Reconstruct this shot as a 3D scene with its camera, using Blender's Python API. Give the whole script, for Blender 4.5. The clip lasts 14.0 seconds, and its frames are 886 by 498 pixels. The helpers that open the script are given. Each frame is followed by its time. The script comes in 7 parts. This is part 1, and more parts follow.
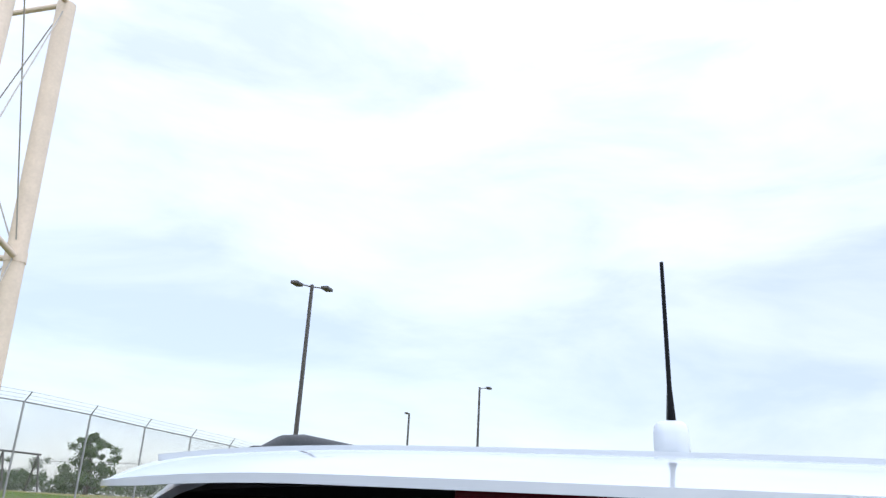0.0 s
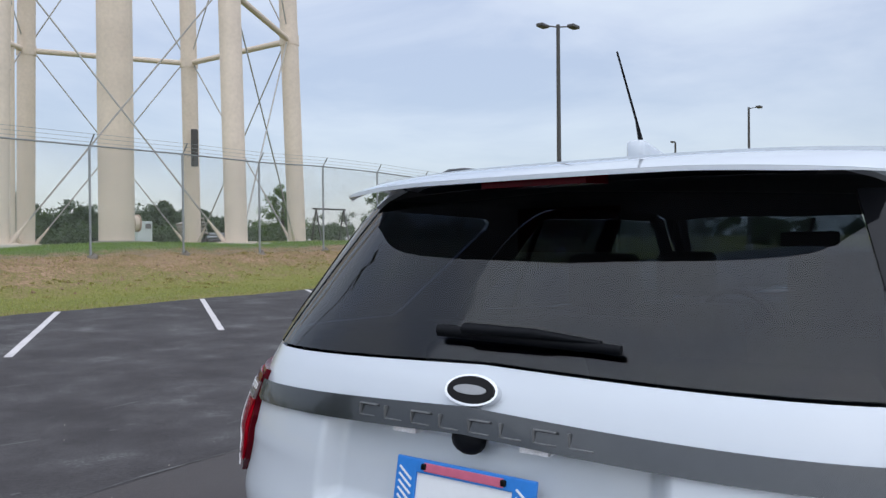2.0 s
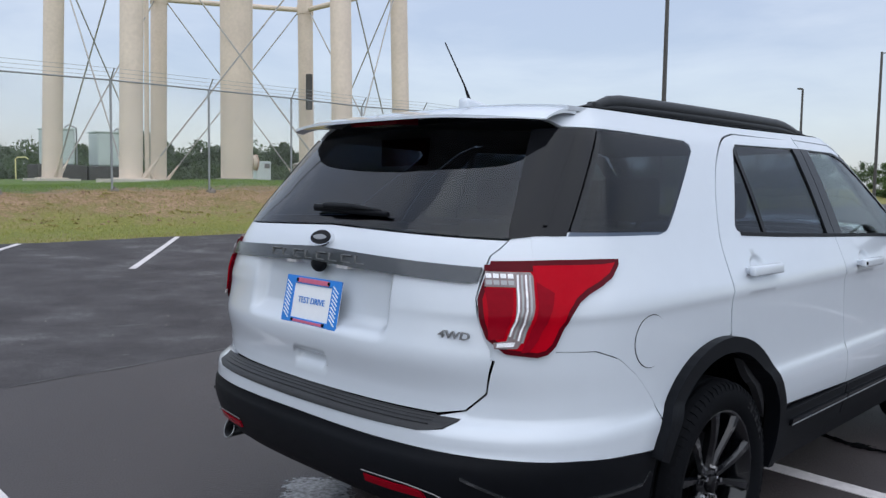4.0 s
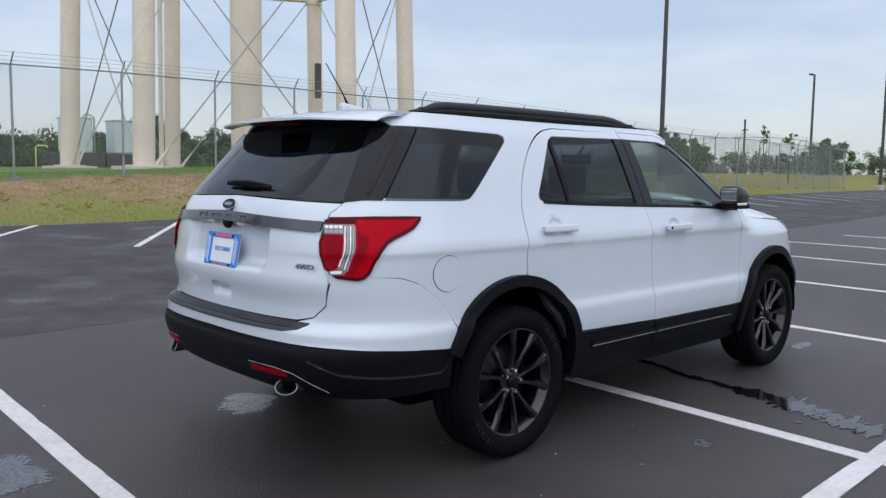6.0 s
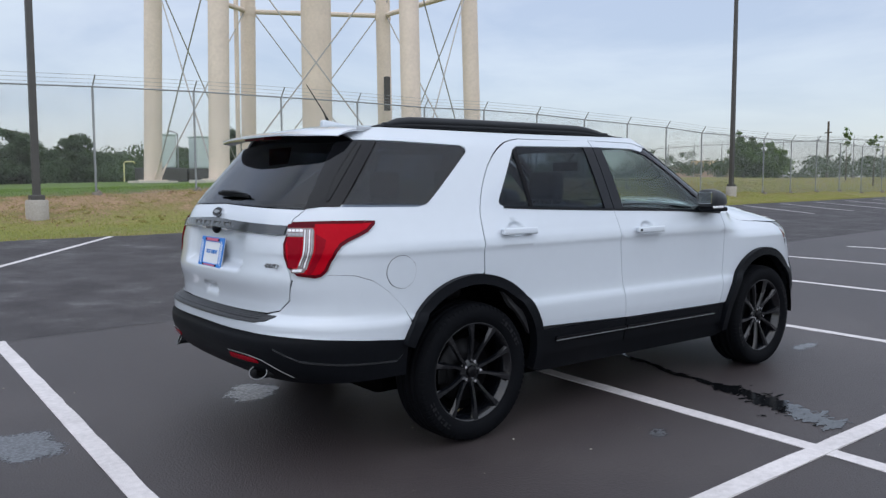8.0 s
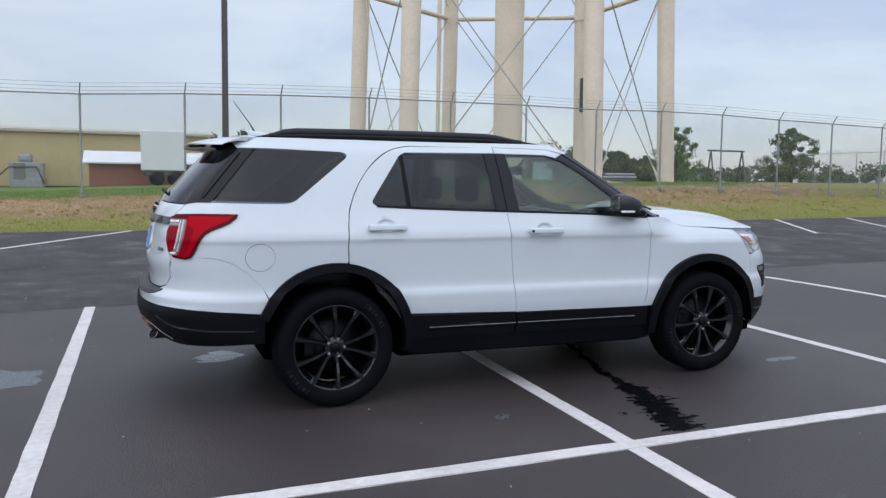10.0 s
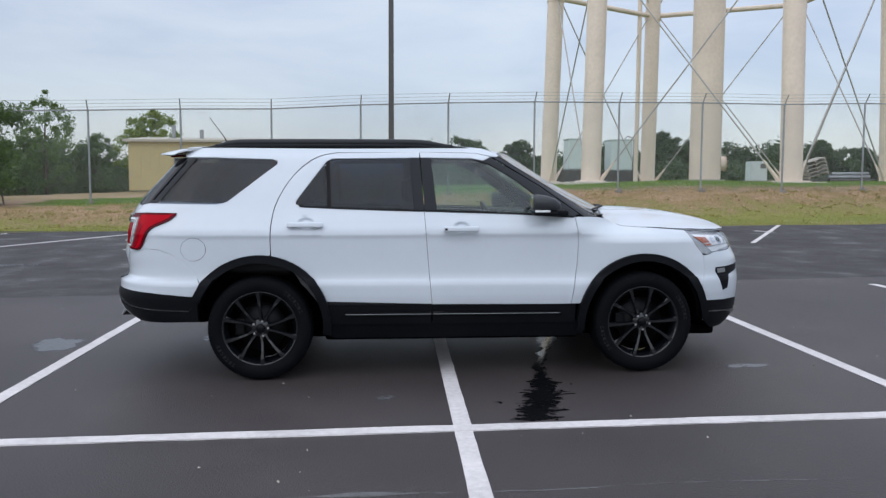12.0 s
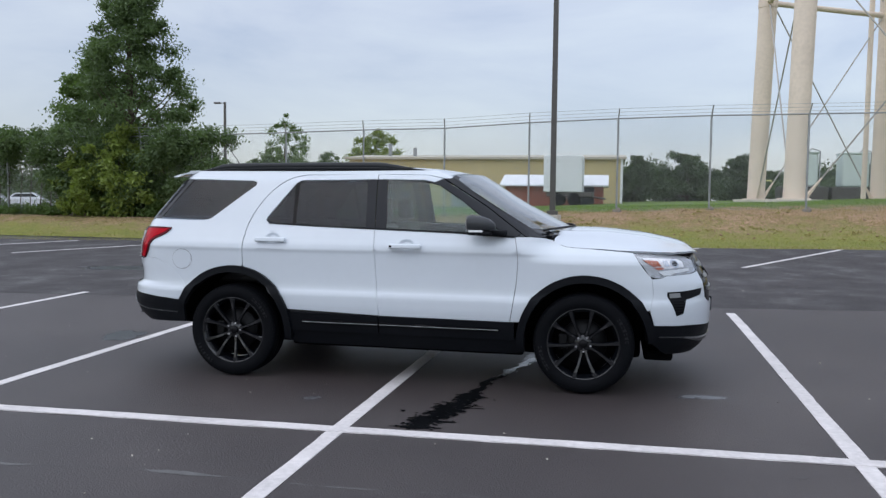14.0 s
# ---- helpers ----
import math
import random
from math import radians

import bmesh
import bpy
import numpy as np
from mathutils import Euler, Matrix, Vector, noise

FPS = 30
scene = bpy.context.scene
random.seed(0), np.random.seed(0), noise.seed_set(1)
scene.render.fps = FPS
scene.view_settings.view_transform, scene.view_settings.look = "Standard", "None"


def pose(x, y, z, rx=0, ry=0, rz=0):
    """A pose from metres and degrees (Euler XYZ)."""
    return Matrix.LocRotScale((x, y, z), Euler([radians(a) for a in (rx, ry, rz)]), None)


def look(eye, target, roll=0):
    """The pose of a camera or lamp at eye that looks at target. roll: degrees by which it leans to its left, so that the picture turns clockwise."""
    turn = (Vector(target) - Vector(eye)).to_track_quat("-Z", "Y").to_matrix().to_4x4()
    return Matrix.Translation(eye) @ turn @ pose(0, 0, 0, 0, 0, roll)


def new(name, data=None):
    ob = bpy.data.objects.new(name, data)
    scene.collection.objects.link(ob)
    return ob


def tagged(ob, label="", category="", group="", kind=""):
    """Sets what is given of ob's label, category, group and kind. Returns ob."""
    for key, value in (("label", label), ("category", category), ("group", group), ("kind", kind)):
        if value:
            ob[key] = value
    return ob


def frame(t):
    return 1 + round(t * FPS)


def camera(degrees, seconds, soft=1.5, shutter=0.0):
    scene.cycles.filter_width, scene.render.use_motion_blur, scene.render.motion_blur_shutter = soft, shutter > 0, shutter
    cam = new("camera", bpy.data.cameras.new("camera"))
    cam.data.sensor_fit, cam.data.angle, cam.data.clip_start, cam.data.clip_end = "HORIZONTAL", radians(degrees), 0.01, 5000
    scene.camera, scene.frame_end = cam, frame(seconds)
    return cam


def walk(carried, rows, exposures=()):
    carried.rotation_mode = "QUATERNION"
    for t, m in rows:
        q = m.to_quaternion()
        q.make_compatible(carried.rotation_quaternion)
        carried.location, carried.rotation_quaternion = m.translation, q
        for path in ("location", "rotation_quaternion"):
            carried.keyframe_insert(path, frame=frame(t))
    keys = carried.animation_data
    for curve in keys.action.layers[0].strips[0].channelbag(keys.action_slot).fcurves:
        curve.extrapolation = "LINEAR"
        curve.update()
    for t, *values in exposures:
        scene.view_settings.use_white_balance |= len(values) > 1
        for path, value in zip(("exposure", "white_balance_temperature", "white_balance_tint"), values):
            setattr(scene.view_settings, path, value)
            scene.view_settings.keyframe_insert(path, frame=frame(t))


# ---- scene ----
cam = camera(58.5, 14.0, soft=1.4)
PATH = [
    (0.0, (-1.57, -0.10, 1.63), (0.25, 0.51, 2.28), 3.2),
    (0.3, (-1.617, -0.115, 1.627), (0.204, 0.547, 2.123), 2.8),
    (0.5, (-1.762, -0.113, 1.629), (0.043, 0.655, 2.021), 2.3),
    (0.7, (-1.875, -0.168, 1.625), (-0.092, 0.687, 1.924), 1.6),
    (1, (-2.002, -0.292, 1.618), (-0.256, 0.665, 1.802), 0.5),
    (1.5, (-2.126, -0.559, 1.613), (-0.452, 0.534, 1.665), -0.3),
    (2, (-2.259, -0.852, 1.524), (-0.661, 0.351, 1.509), -0.5),
    (2.5, (-2.355, -1.121, 1.461), (-0.828, 0.169, 1.402), -0.1),
    (3, (-2.45, -1.47, 1.452), (-0.981, -0.116, 1.35), -0.0),
    (3.5, (-2.59, -1.845, 1.442), (-1.162, -0.451, 1.309), 0.2),
    (4, (-2.656, -2.225, 1.42), (-1.252, -0.808, 1.268), 0.9),
    (6.3, (-2.963, -3.627, 1.399), (-1.598, -2.177, 1.211), 0.6),
    (6.5, (-2.972, -3.675, 1.399), (-1.612, -2.221, 1.216), 0.4),
    (7, (-2.98, -3.718, 1.403), (-1.644, -2.24, 1.225), 0.2),
    (7.5, (-2.931, -3.882, 1.4), (-1.64, -2.364, 1.234), -0.0),
    (8, (-2.733, -4.214, 1.395), (-1.513, -2.638, 1.232), -0.1),
    (8.5, (-2.412, -4.552, 1.404), (-1.285, -2.907, 1.242), 0.1),
    (8.7, (-2.278, -4.708, 1.393), (-1.193, -3.036, 1.229), 0.1),
    (10.8, (-0.426, -6.334, 1.432), (0.086, -4.407, 1.269), 0.3),
    (11, (-0.237, -6.43, 1.434), (0.229, -4.492, 1.271), -0.0),
    (11.5, (0.313, -6.591, 1.418), (0.629, -4.622, 1.259), 0.2),
    (12, (0.867, -6.763, 1.425), (1.029, -4.776, 1.264), 0.2),
    (12.5, (1.422, -6.848, 1.433), (1.429, -4.855, 1.269), -0.0),
    (13, (1.959, -6.915, 1.44), (1.823, -4.925, 1.284), 0.3),
    (13.5, (2.501, -6.954, 1.459), (2.221, -4.979, 1.317), 0.6),
    (14, (3.073, -6.963, 1.48), (2.652, -5.012, 1.353), 0.6),
]
walk(cam, [(t, look(eye, target, roll)) for t, eye, target, roll in PATH],
     exposures=[(0.0, 0.5), (0.5, 0.4), (1.0, 0.2), (1.6, 0.0), (14.0, 0.0)])

import collections
from mathutils.geometry import delaunay_2d_cdt

# ---------------------------------------------------------------- world and light
world = bpy.data.worlds.new("overcast_sky")
scene.world = world
world.use_nodes = True
wt = world.node_tree
wt.nodes.clear()


def wnode(kind, **props):
    n = wt.nodes.new(kind)
    for key, value in props.items():
        n.inputs[key].default_value = value
    return n


SUN_EL, SUN_AZ = radians(46), radians(222)
sky = wt.nodes.new("ShaderNodeTexSky")
sky.sky_type, sky.sun_disc, sky.sun_elevation, sky.sun_rotation = "NISHITA", False, SUN_EL, SUN_AZ
coords = wt.nodes.new("ShaderNodeTexCoord")
split = wt.nodes.new("ShaderNodeSeparateXYZ")
wt.links.new(coords.outputs["Generated"], split.inputs[0])
# overcast brightness: three times as bright overhead as at the horizon
rise = wt.nodes.new("ShaderNodeMapRange")
rise.inputs["From Min"].default_value, rise.inputs["From Max"].default_value = 0.0, 1.0
rise.inputs["To Min"].default_value, rise.inputs["To Max"].default_value = 0.72, 1.85
wt.links.new(split.outputs["Z"], rise.inputs["Value"])
stretch = wt.nodes.new("ShaderNodeMapping")
stretch.inputs["Scale"].default_value = (1.0, 1.0, 3.2)
wt.links.new(coords.outputs["Generated"], stretch.inputs[0])
cloud = wnode("ShaderNodeTexNoise", Scale=2.6, Detail=6.0, Roughness=0.55, Distortion=0.35)
wt.links.new(stretch.outputs[0], cloud.inputs["Vector"])
tone = wt.nodes.new("ShaderNodeValToRGB")
tone.color_ramp.elements[0].position, tone.color_ramp.elements[0].color = 0.33, (0.59, 0.66, 0.83, 1)
tone.color_ramp.elements[1].position, tone.color_ramp.elements[1].color = 0.62, (0.86, 0.92, 1.015, 1)
mid = tone.color_ramp.elements.new(0.48)
mid.color = (0.755, 0.81, 0.945, 1)
wt.links.new(cloud.outputs["Fac"], tone.inputs[0])
lift = wt.nodes.new("ShaderNodeVectorMath")
lift.operation = "SCALE"
wt.links.new(tone.outputs[0], lift.inputs[0])
wt.links.new(rise.outputs[0], lift.inputs["Scale"])
# the cloud is thicker and greyer towards -x
thick = wt.nodes.new("ShaderNodeMapRange")
thick.inputs["From Min"].default_value, thick.inputs["From Max"].default_value = -0.75, 0.45
wt.links.new(split.outputs["X"], thick.inputs["Value"])
veil = wt.nodes.new("ShaderNodeMix")
veil.data_type = "RGBA"
veil.inputs[6].default_value, veil.inputs[7].default_value = (0.955, 0.95, 0.95, 1), (1, 1, 1, 1)
wt.links.new(thick.outputs[0], veil.inputs[0])
grey = wt.nodes.new("ShaderNodeVectorMath")
grey.operation = "MULTIPLY"
wt.links.new(lift.outputs[0], grey.inputs[0])
wt.links.new(veil.outputs[2], grey.inputs[1])
bg_cloud = wnode("ShaderNodeBackground", Strength=0.665)
wt.links.new(grey.outputs[0], bg_cloud.inputs["Color"])
bg_sky = wnode("ShaderNodeBackground", Strength=0.05)
wt.links.new(sky.outputs[0], bg_sky.inputs["Color"])
both = wt.nodes.new("ShaderNodeAddShader")
wt.links.new(bg_cloud.outputs[0], both.inputs[0])
wt.links.new(bg_sky.outputs[0], both.inputs[1])
wout = wt.nodes.new("ShaderNodeOutputWorld")
wt.links.new(both.outputs[0], wout.inputs[0])

sun = new("sun", bpy.data.lights.new("sun", "SUN"))
sun.data.energy, sun.data.angle, sun.data.color = 1.5, radians(140), (0.94, 0.975, 1.03)
sun.matrix_world = look((0, 0, 40), (-40 * math.sin(SUN_AZ) / math.tan(SUN_EL), -40 * math.cos(SUN_AZ) / math.tan(SUN_EL), 0))


# ---------------------------------------------------------------- materials
def material(name, color, rough=0.6, metal=0.0, coat=0.0, vary=0.12, scale=6.0, bump=0.0, bump_scale=60.0, spec=0.5, island=0.0, rnd=0.0):
    """A surface with grain at two scales and fine relief."""
    m = bpy.data.materials.new(name)
    m.use_nodes = True
    t = m.node_tree
    b = t.nodes["Principled BSDF"]
    b.inputs["Roughness"].default_value, b.inputs["Metallic"].default_value = rough, metal
    b.inputs["Coat Weight"].default_value, b.inputs["Coat Roughness"].default_value = coat, 0.03
    b.inputs["Specular IOR Level"].default_value = spec
    tc = t.nodes.new("ShaderNodeTexCoord")
    n1 = t.nodes.new("ShaderNodeTexNoise")
    n1.inputs["Scale"].default_value, n1.inputs["Detail"].default_value = scale, 5.0
    n2 = t.nodes.new("ShaderNodeTexNoise")
    n2.inputs["Scale"].default_value, n2.inputs["Detail"].default_value = scale * 9.0, 3.0
    t.links.new(tc.outputs["Object"], n1.inputs["Vector"])
    t.links.new(tc.outputs["Object"], n2.inputs["Vector"])
    add = t.nodes.new("ShaderNodeMath")
    add.operation = "ADD"
    t.links.new(n1.outputs["Fac"], add.inputs[0])
    t.links.new(n2.outputs["Fac"], add.inputs[1])
    last = add
    if island or rnd:
        src = t.nodes.new("ShaderNodeNewGeometry" if island else "ShaderNodeObjectInfo")
        more = t.nodes.new("ShaderNodeMath")
        more.operation = "MULTIPLY_ADD"
        more.inputs[1].default_value, = (2.0 * (island or rnd),)
        t.links.new(src.outputs["Random Per Island" if island else "Random"], more.inputs[0])
        t.links.new(add.outputs[0], more.inputs[2])
        last = more
    span = t.nodes.new("ShaderNodeMapRange")
    span.inputs["From Min"].default_value = 0.6
    span.inputs["From Max"].default_value = 1.4 + 2.0 * (island or rnd)
    span.inputs["To Min"].default_value, span.inputs["To Max"].default_value = 1.0 - vary, 1.0 + vary
    t.links.new(last.outputs[0], span.inputs["Value"])
    mul = t.nodes.new("ShaderNodeVectorMath")
    mul.operation = "SCALE"
    mul.inputs[0].default_value = color
    t.links.new(span.outputs[0], mul.inputs["Scale"])
    t.links.new(mul.outputs[0], b.inputs["Base Color"])
    if bump:
        n3 = t.nodes.new("ShaderNodeTexNoise")
        n3.inputs["Scale"].default_value, n3.inputs["Detail"].default_value = bump_scale, 4.0
        t.links.new(tc.outputs["Object"], n3.inputs["Vector"])
        bp = t.nodes.new("ShaderNodeBump")
        bp.inputs["Strength"].default_value, bp.inputs["Distance"].default_value = bump, 0.01
        t.links.new(n3.outputs["Fac"], bp.inputs["Height"])
        t.links.new(bp.outputs[0], b.inputs["Normal"])
    return m


def glass(name, tint, gloss=1.0):
    """A tinted pane: clear through its tint, with mirror gloss by Fresnel."""
    m = bpy.data.materials.new(name)
    m.use_nodes = True
    t = m.node_tree
    t.nodes.clear()
    clear = t.nodes.new("ShaderNodeBsdfTransparent")
    clear.inputs[0].default_value = (*tint, 1)
    shine = t.nodes.new("ShaderNodeBsdfGlossy")
    shine.inputs["Roughness"].default_value = 0.015
    edge = t.nodes.new("ShaderNodeLayerWeight")
    edge.inputs["Blend"].default_value = 0.5
    power = t.nodes.new("ShaderNodeMath")
    power.operation = "POWER"
    power.inputs[1].default_value = 5.0
    t.links.new(edge.outputs["Facing"], power.inputs[0])
    k = t.nodes.new("ShaderNodeMath")
    k.operation, k.use_clamp = "MULTIPLY_ADD", True
    k.inputs[1].default_value, k.inputs[2].default_value = 0.9 * gloss, 0.043 * gloss
    t.links.new(power.outputs[0], k.inputs[0])
    mix = t.nodes.new("ShaderNodeMixShader")
    t.links.new(k.outputs[0], mix.inputs[0])
    t.links.new(clear.outputs[0], mix.inputs[1])
    t.links.new(shine.outputs[0], mix.inputs[2])
    out = t.nodes.new("ShaderNodeOutputMaterial")
    t.links.new(mix.outputs[0], out.inputs[0])
    return m


def ground_mix(name, stops, scale, rough, bump, fine, spec=0.3):
    """Ground cover whose colour runs through stops by noise at two sizes."""
    m = bpy.data.materials.new(name)
    m.use_nodes = True
    t = m.node_tree
    b = t.nodes["Principled BSDF"]
    b.inputs["Roughness"].default_value = rough
    b.inputs["Specular IOR Level"].default_value = spec
    tc = t.nodes.new("ShaderNodeTexCoord")
    n1 = t.nodes.new("ShaderNodeTexNoise")
    n1.inputs["Scale"].default_value, n1.inputs["Detail"].default_value, n1.inputs["Roughness"].default_value = scale, 8.0, 0.62
    n2 = t.nodes.new("ShaderNodeTexNoise")
    n2.inputs["Scale"].default_value, n2.inputs["Detail"].default_value = fine, 5.0
    for n in (n1, n2):
        t.links.new(tc.outputs["Object"], n.inputs["Vector"])
    mixed = t.nodes.new("ShaderNodeMath")
    mixed.operation = "MULTIPLY_ADD"
    mixed.inputs[1].default_value = 0.45
    t.links.new(n2.outputs["Fac"], mixed.inputs[0])
    t.links.new(n1.outputs["Fac"], mixed.inputs[2])
    ramp = t.nodes.new("ShaderNodeValToRGB")
    while len(ramp.color_ramp.elements) < len(stops):
        ramp.color_ramp.elements.new(0.5)
    for e, (p, c) in zip(ramp.color_ramp.elements, stops):
        e.position, e.color = p, (*c, 1)
    t.links.new(mixed.outputs[0], ramp.inputs[0])
    t.links.new(ramp.outputs[0], b.inputs["Base Color"])
    bp = t.nodes.new("ShaderNodeBump")
    bp.inputs["Strength"].default_value, bp.inputs["Distance"].default_value = bump, 0.02
    t.links.new(n2.outputs["Fac"], bp.inputs["Height"])
    t.links.new(bp.outputs[0], b.inputs["Normal"])
    return m


def leafy(name, color, vary=0.45):
    m = material(name, color, rough=0.55, vary=vary, scale=0.7, island=0.5, spec=0.3)
    t = m.node_tree
    b = t.nodes["Principled BSDF"]
    thin = t.nodes.new("ShaderNodeBsdfTranslucent")
    thin.inputs[0].default_value = (color[0] * 1.3, color[1] * 1.5, color[2] * 0.7, 1)
    mix = t.nodes.new("ShaderNodeMixShader")
    mix.inputs[0].default_value = 0.3
    out = t.nodes["Material Output"]
    t.links.new(b.outputs[0], mix.inputs[1])
    t.links.new(thin.outputs[0], mix.inputs[2])
    t.links.new(mix.outputs[0], out.inputs[0])
    return m


PAINT = material("white_paint", (0.575, 0.62, 0.67), rough=0.3, coat=1.0, vary=0.015, scale=1.5)
BLACK_TRIM = material("black_plastic", (0.0036, 0.0044, 0.0064), rough=0.5, vary=0.25, scale=4, bump=0.15, bump_scale=500, spec=0.13)
GLOSS_BLACK = material("gloss_black", (0.005, 0.005, 0.006), rough=0.1, coat=0.0, vary=0.1, spec=0.13)
PILLAR_TRIM = material("pillar_trim", (0.014, 0.0155, 0.019), rough=0.25, vary=0.1, spec=0.2)
RAIL_TRIM = material("rail_trim", (0.015, 0.017, 0.020), rough=0.42, vary=0.2, bump=0.1, bump_scale=400, spec=0.3)
PAD_TRIM = material("pad_trim", (0.016, 0.017, 0.019), rough=0.42, vary=0.2, bump=0.2, bump_scale=300, spec=0.4)
PILLAR_GLOSS = material("pillar_gloss", (0.006, 0.0065, 0.008), rough=0.08, vary=0.1, spec=0.26)
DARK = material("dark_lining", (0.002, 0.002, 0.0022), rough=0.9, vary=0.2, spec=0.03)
RUBBER = material("tyre_rubber", (0.0029, 0.0034, 0.0048), rough=0.7, vary=0.35, scale=8, bump=0.2, bump_scale=200, spec=0.09)
SIDEWALL = material("sidewall_print", (0.012, 0.0125, 0.014), rough=0.6, vary=0.2, spec=0.2)
WHEEL_BLACK = material("wheel_black", (0.0030, 0.0036, 0.0052), rough=0.2, metal=0.0, coat=0.45, vary=0.12, spec=0.4)
GREY_METAL = material("brake_metal", (0.006, 0.0063, 0.0075), rough=0.45, metal=0.7, vary=0.2)
CHROME = material("chrome", (0.75, 0.76, 0.78), rough=0.12, metal=1.0, vary=0.04)
MIRROR_GLASS = material("mirror_glass", (0.55, 0.57, 0.60), rough=0.02, metal=1.0, vary=0.02)
MIRROR_SHELL = material("mirror_shell", (0.030, 0.033, 0.037), rough=0.3, vary=0.1, spec=0.45)
GARNISH = material("smoked_chrome", (0.06, 0.065, 0.07), rough=0.22, metal=0.7, coat=0.5, vary=0.1)
TINT = glass("privacy_glass", (0.42, 0.465, 0.525), 0.8)
QUARTER_TINT = glass("quarter_privacy_glass", (0.34, 0.38, 0.44), 0.95)
REAR_TINT = glass("dark_privacy_glass", (0.30, 0.335, 0.385), 1.15)
CLEAR_GLASS = glass("window_glass", (0.85, 0.915, 0.90), 1.0)
LENS = glass("lamp_lens", (0.97, 0.975, 0.98), 0.6)
SCREEN_GLASS = glass("windscreen_glass", (0.88, 0.925, 0.915), 2.4)
RED = material("red_lens", (0.40, 0.0015, 0.010), rough=0.12, coat=0.0, spec=0.06, vary=0.08, scale=3)
STOP_RED = material("stop_lens", (0.24, 0.0018, 0.010), rough=0.15, spec=0.06, vary=0.1, scale=6)
DARK_RED = material("dark_red_lens", (0.085, 0.002, 0.007), rough=0.15, spec=0.1, vary=0.1, scale=3)
CLEAR_LENS = material("clear_reflector", (0.80, 0.80, 0.82), rough=0.25, metal=0.0, coat=0.6, vary=0.3, scale=30)
TAIL_CLEAR = material("tail_clear_lens", (0.22, 0.17, 0.175), rough=0.25, coat=0.2, vary=0.35, scale=30)
HEAD_CLEAR = material("head_lamp_reflector", (0.40, 0.41, 0.43), rough=0.22, metal=0.3, coat=0.4, vary=0.4, scale=22)
AMBER = material("amber_lens", (0.34, 0.07, 0.018), rough=0.2, coat=1.0)
LEATHER = material("black_leather", (0.012, 0.012, 0.014), rough=0.45, vary=0.2, scale=5, bump=0.3, bump_scale=150)
CABIN_GREY = material("cabin_plastic", (0.035, 0.036, 0.04), rough=0.6, vary=0.15, bump=0.1, bump_scale=300)
HEADLINER = material("headliner", (0.10, 0.10, 0.105), rough=0.95, vary=0.1)
PLATE_BLUE = material("plate_blue", (0.02, 0.2, 0.62), rough=0.35, vary=0.1)
PLATE_WHITE = material("plate_white", (0.78, 0.8, 0.82), rough=0.35, vary=0.03)
PLATE_PINK = material("plate_red", (0.55, 0.12, 0.2), rough=0.4)
TOWER_PAINT = material("cream_steel_paint", (0.70, 0.59, 0.485), rough=0.55, vary=0.1, scale=0.8, bump=0.1, bump_scale=20)
RUSTED = material("rust_stained_paint", (0.50, 0.36, 0.27), rough=0.7, vary=0.3, scale=6.0)
ROD_PAINT = material("rod_paint", (0.4, 0.38, 0.35), rough=0.5, metal=0.2)
GALV = material("galvanised_steel", (0.30, 0.315, 0.32), rough=0.5, metal=0.5, vary=0.25, scale=5)
CONCRETE = material("concrete", (0.36, 0.33, 0.29), rough=0.9, vary=0.2, scale=2.5, bump=0.3, bump_scale=40)
PALE_CONCRETE = material("pale_concrete", (0.56, 0.52, 0.45), rough=0.9, vary=0.15, scale=2.0, bump=0.3, bump_scale=40)
# soil-toned concrete, its colour darkened for the shadow under the slab
FOOTING = material("shaded_footing", (0.20, 0.175, 0.145), rough=0.95, vary=0.35, scale=5.0, bump=0.5, bump_scale=30)
POLE_METAL = material("bronze_pole", (0.085, 0.08, 0.075), rough=0.5, metal=0.4, vary=0.15)
STRIPE = material("road_paint", (0.60, 0.565, 0.56), rough=0.7, vary=0.2, scale=3.0, bump=0.3, bump_scale=120)
SEALER = material("standing_water", (0.0065, 0.007, 0.008), rough=0.09, vary=0.3, spec=0.5, bump=0.06, bump_scale=40)
SATIN = material("satin_metal", (0.30, 0.305, 0.31), rough=0.35, metal=0.8, vary=0.1)
BARK = material("bark", (0.09, 0.07, 0.05), rough=0.95, vary=0.4, scale=4, bump=0.6, bump_scale=25)
YELLOW_WALL = material("yellow_metal_siding", (0.46, 0.38, 0.19), rough=0.7, vary=0.08, scale=0.5, bump=0.05)
TRIM_TAN = material("tan_roof_trim", (0.42, 0.38, 0.30), rough=0.5, vary=0.1)
WHITE_METAL = material("white_sheet_metal", (0.68, 0.7, 0.72), rough=0.5, vary=0.07, scale=1.0)
BRICK_RED = material("red_brick", (0.28, 0.1, 0.07), rough=0.85, vary=0.25, scale=4.0)
TANK = material("pale_tank", (0.55, 0.62, 0.6), rough=0.5, vary=0.08)
DARK_GLASS = material("dark_window", (0.02, 0.024, 0.03), rough=0.1, coat=0.5)
WEATHERED = material("weathered_timber", (0.36, 0.33, 0.28), rough=0.9, vary=0.25, scale=3.0, bump=0.3, bump_scale=60)
LOUVRE = material("louvre_metal", (0.16, 0.16, 0.15), rough=0.6, vary=0.2)
LEAF_DARK = leafy("dark_leaves", (0.095, 0.14, 0.06))
LEAF_MID = leafy("green_leaves", (0.11, 0.17, 0.055))
LEAF_LIGHT = leafy("yellow_green_leaves", (0.18, 0.23, 0.055))
WOOD_LEAF = leafy("woodland_leaves", (0.08, 0.11, 0.065), 0.45)
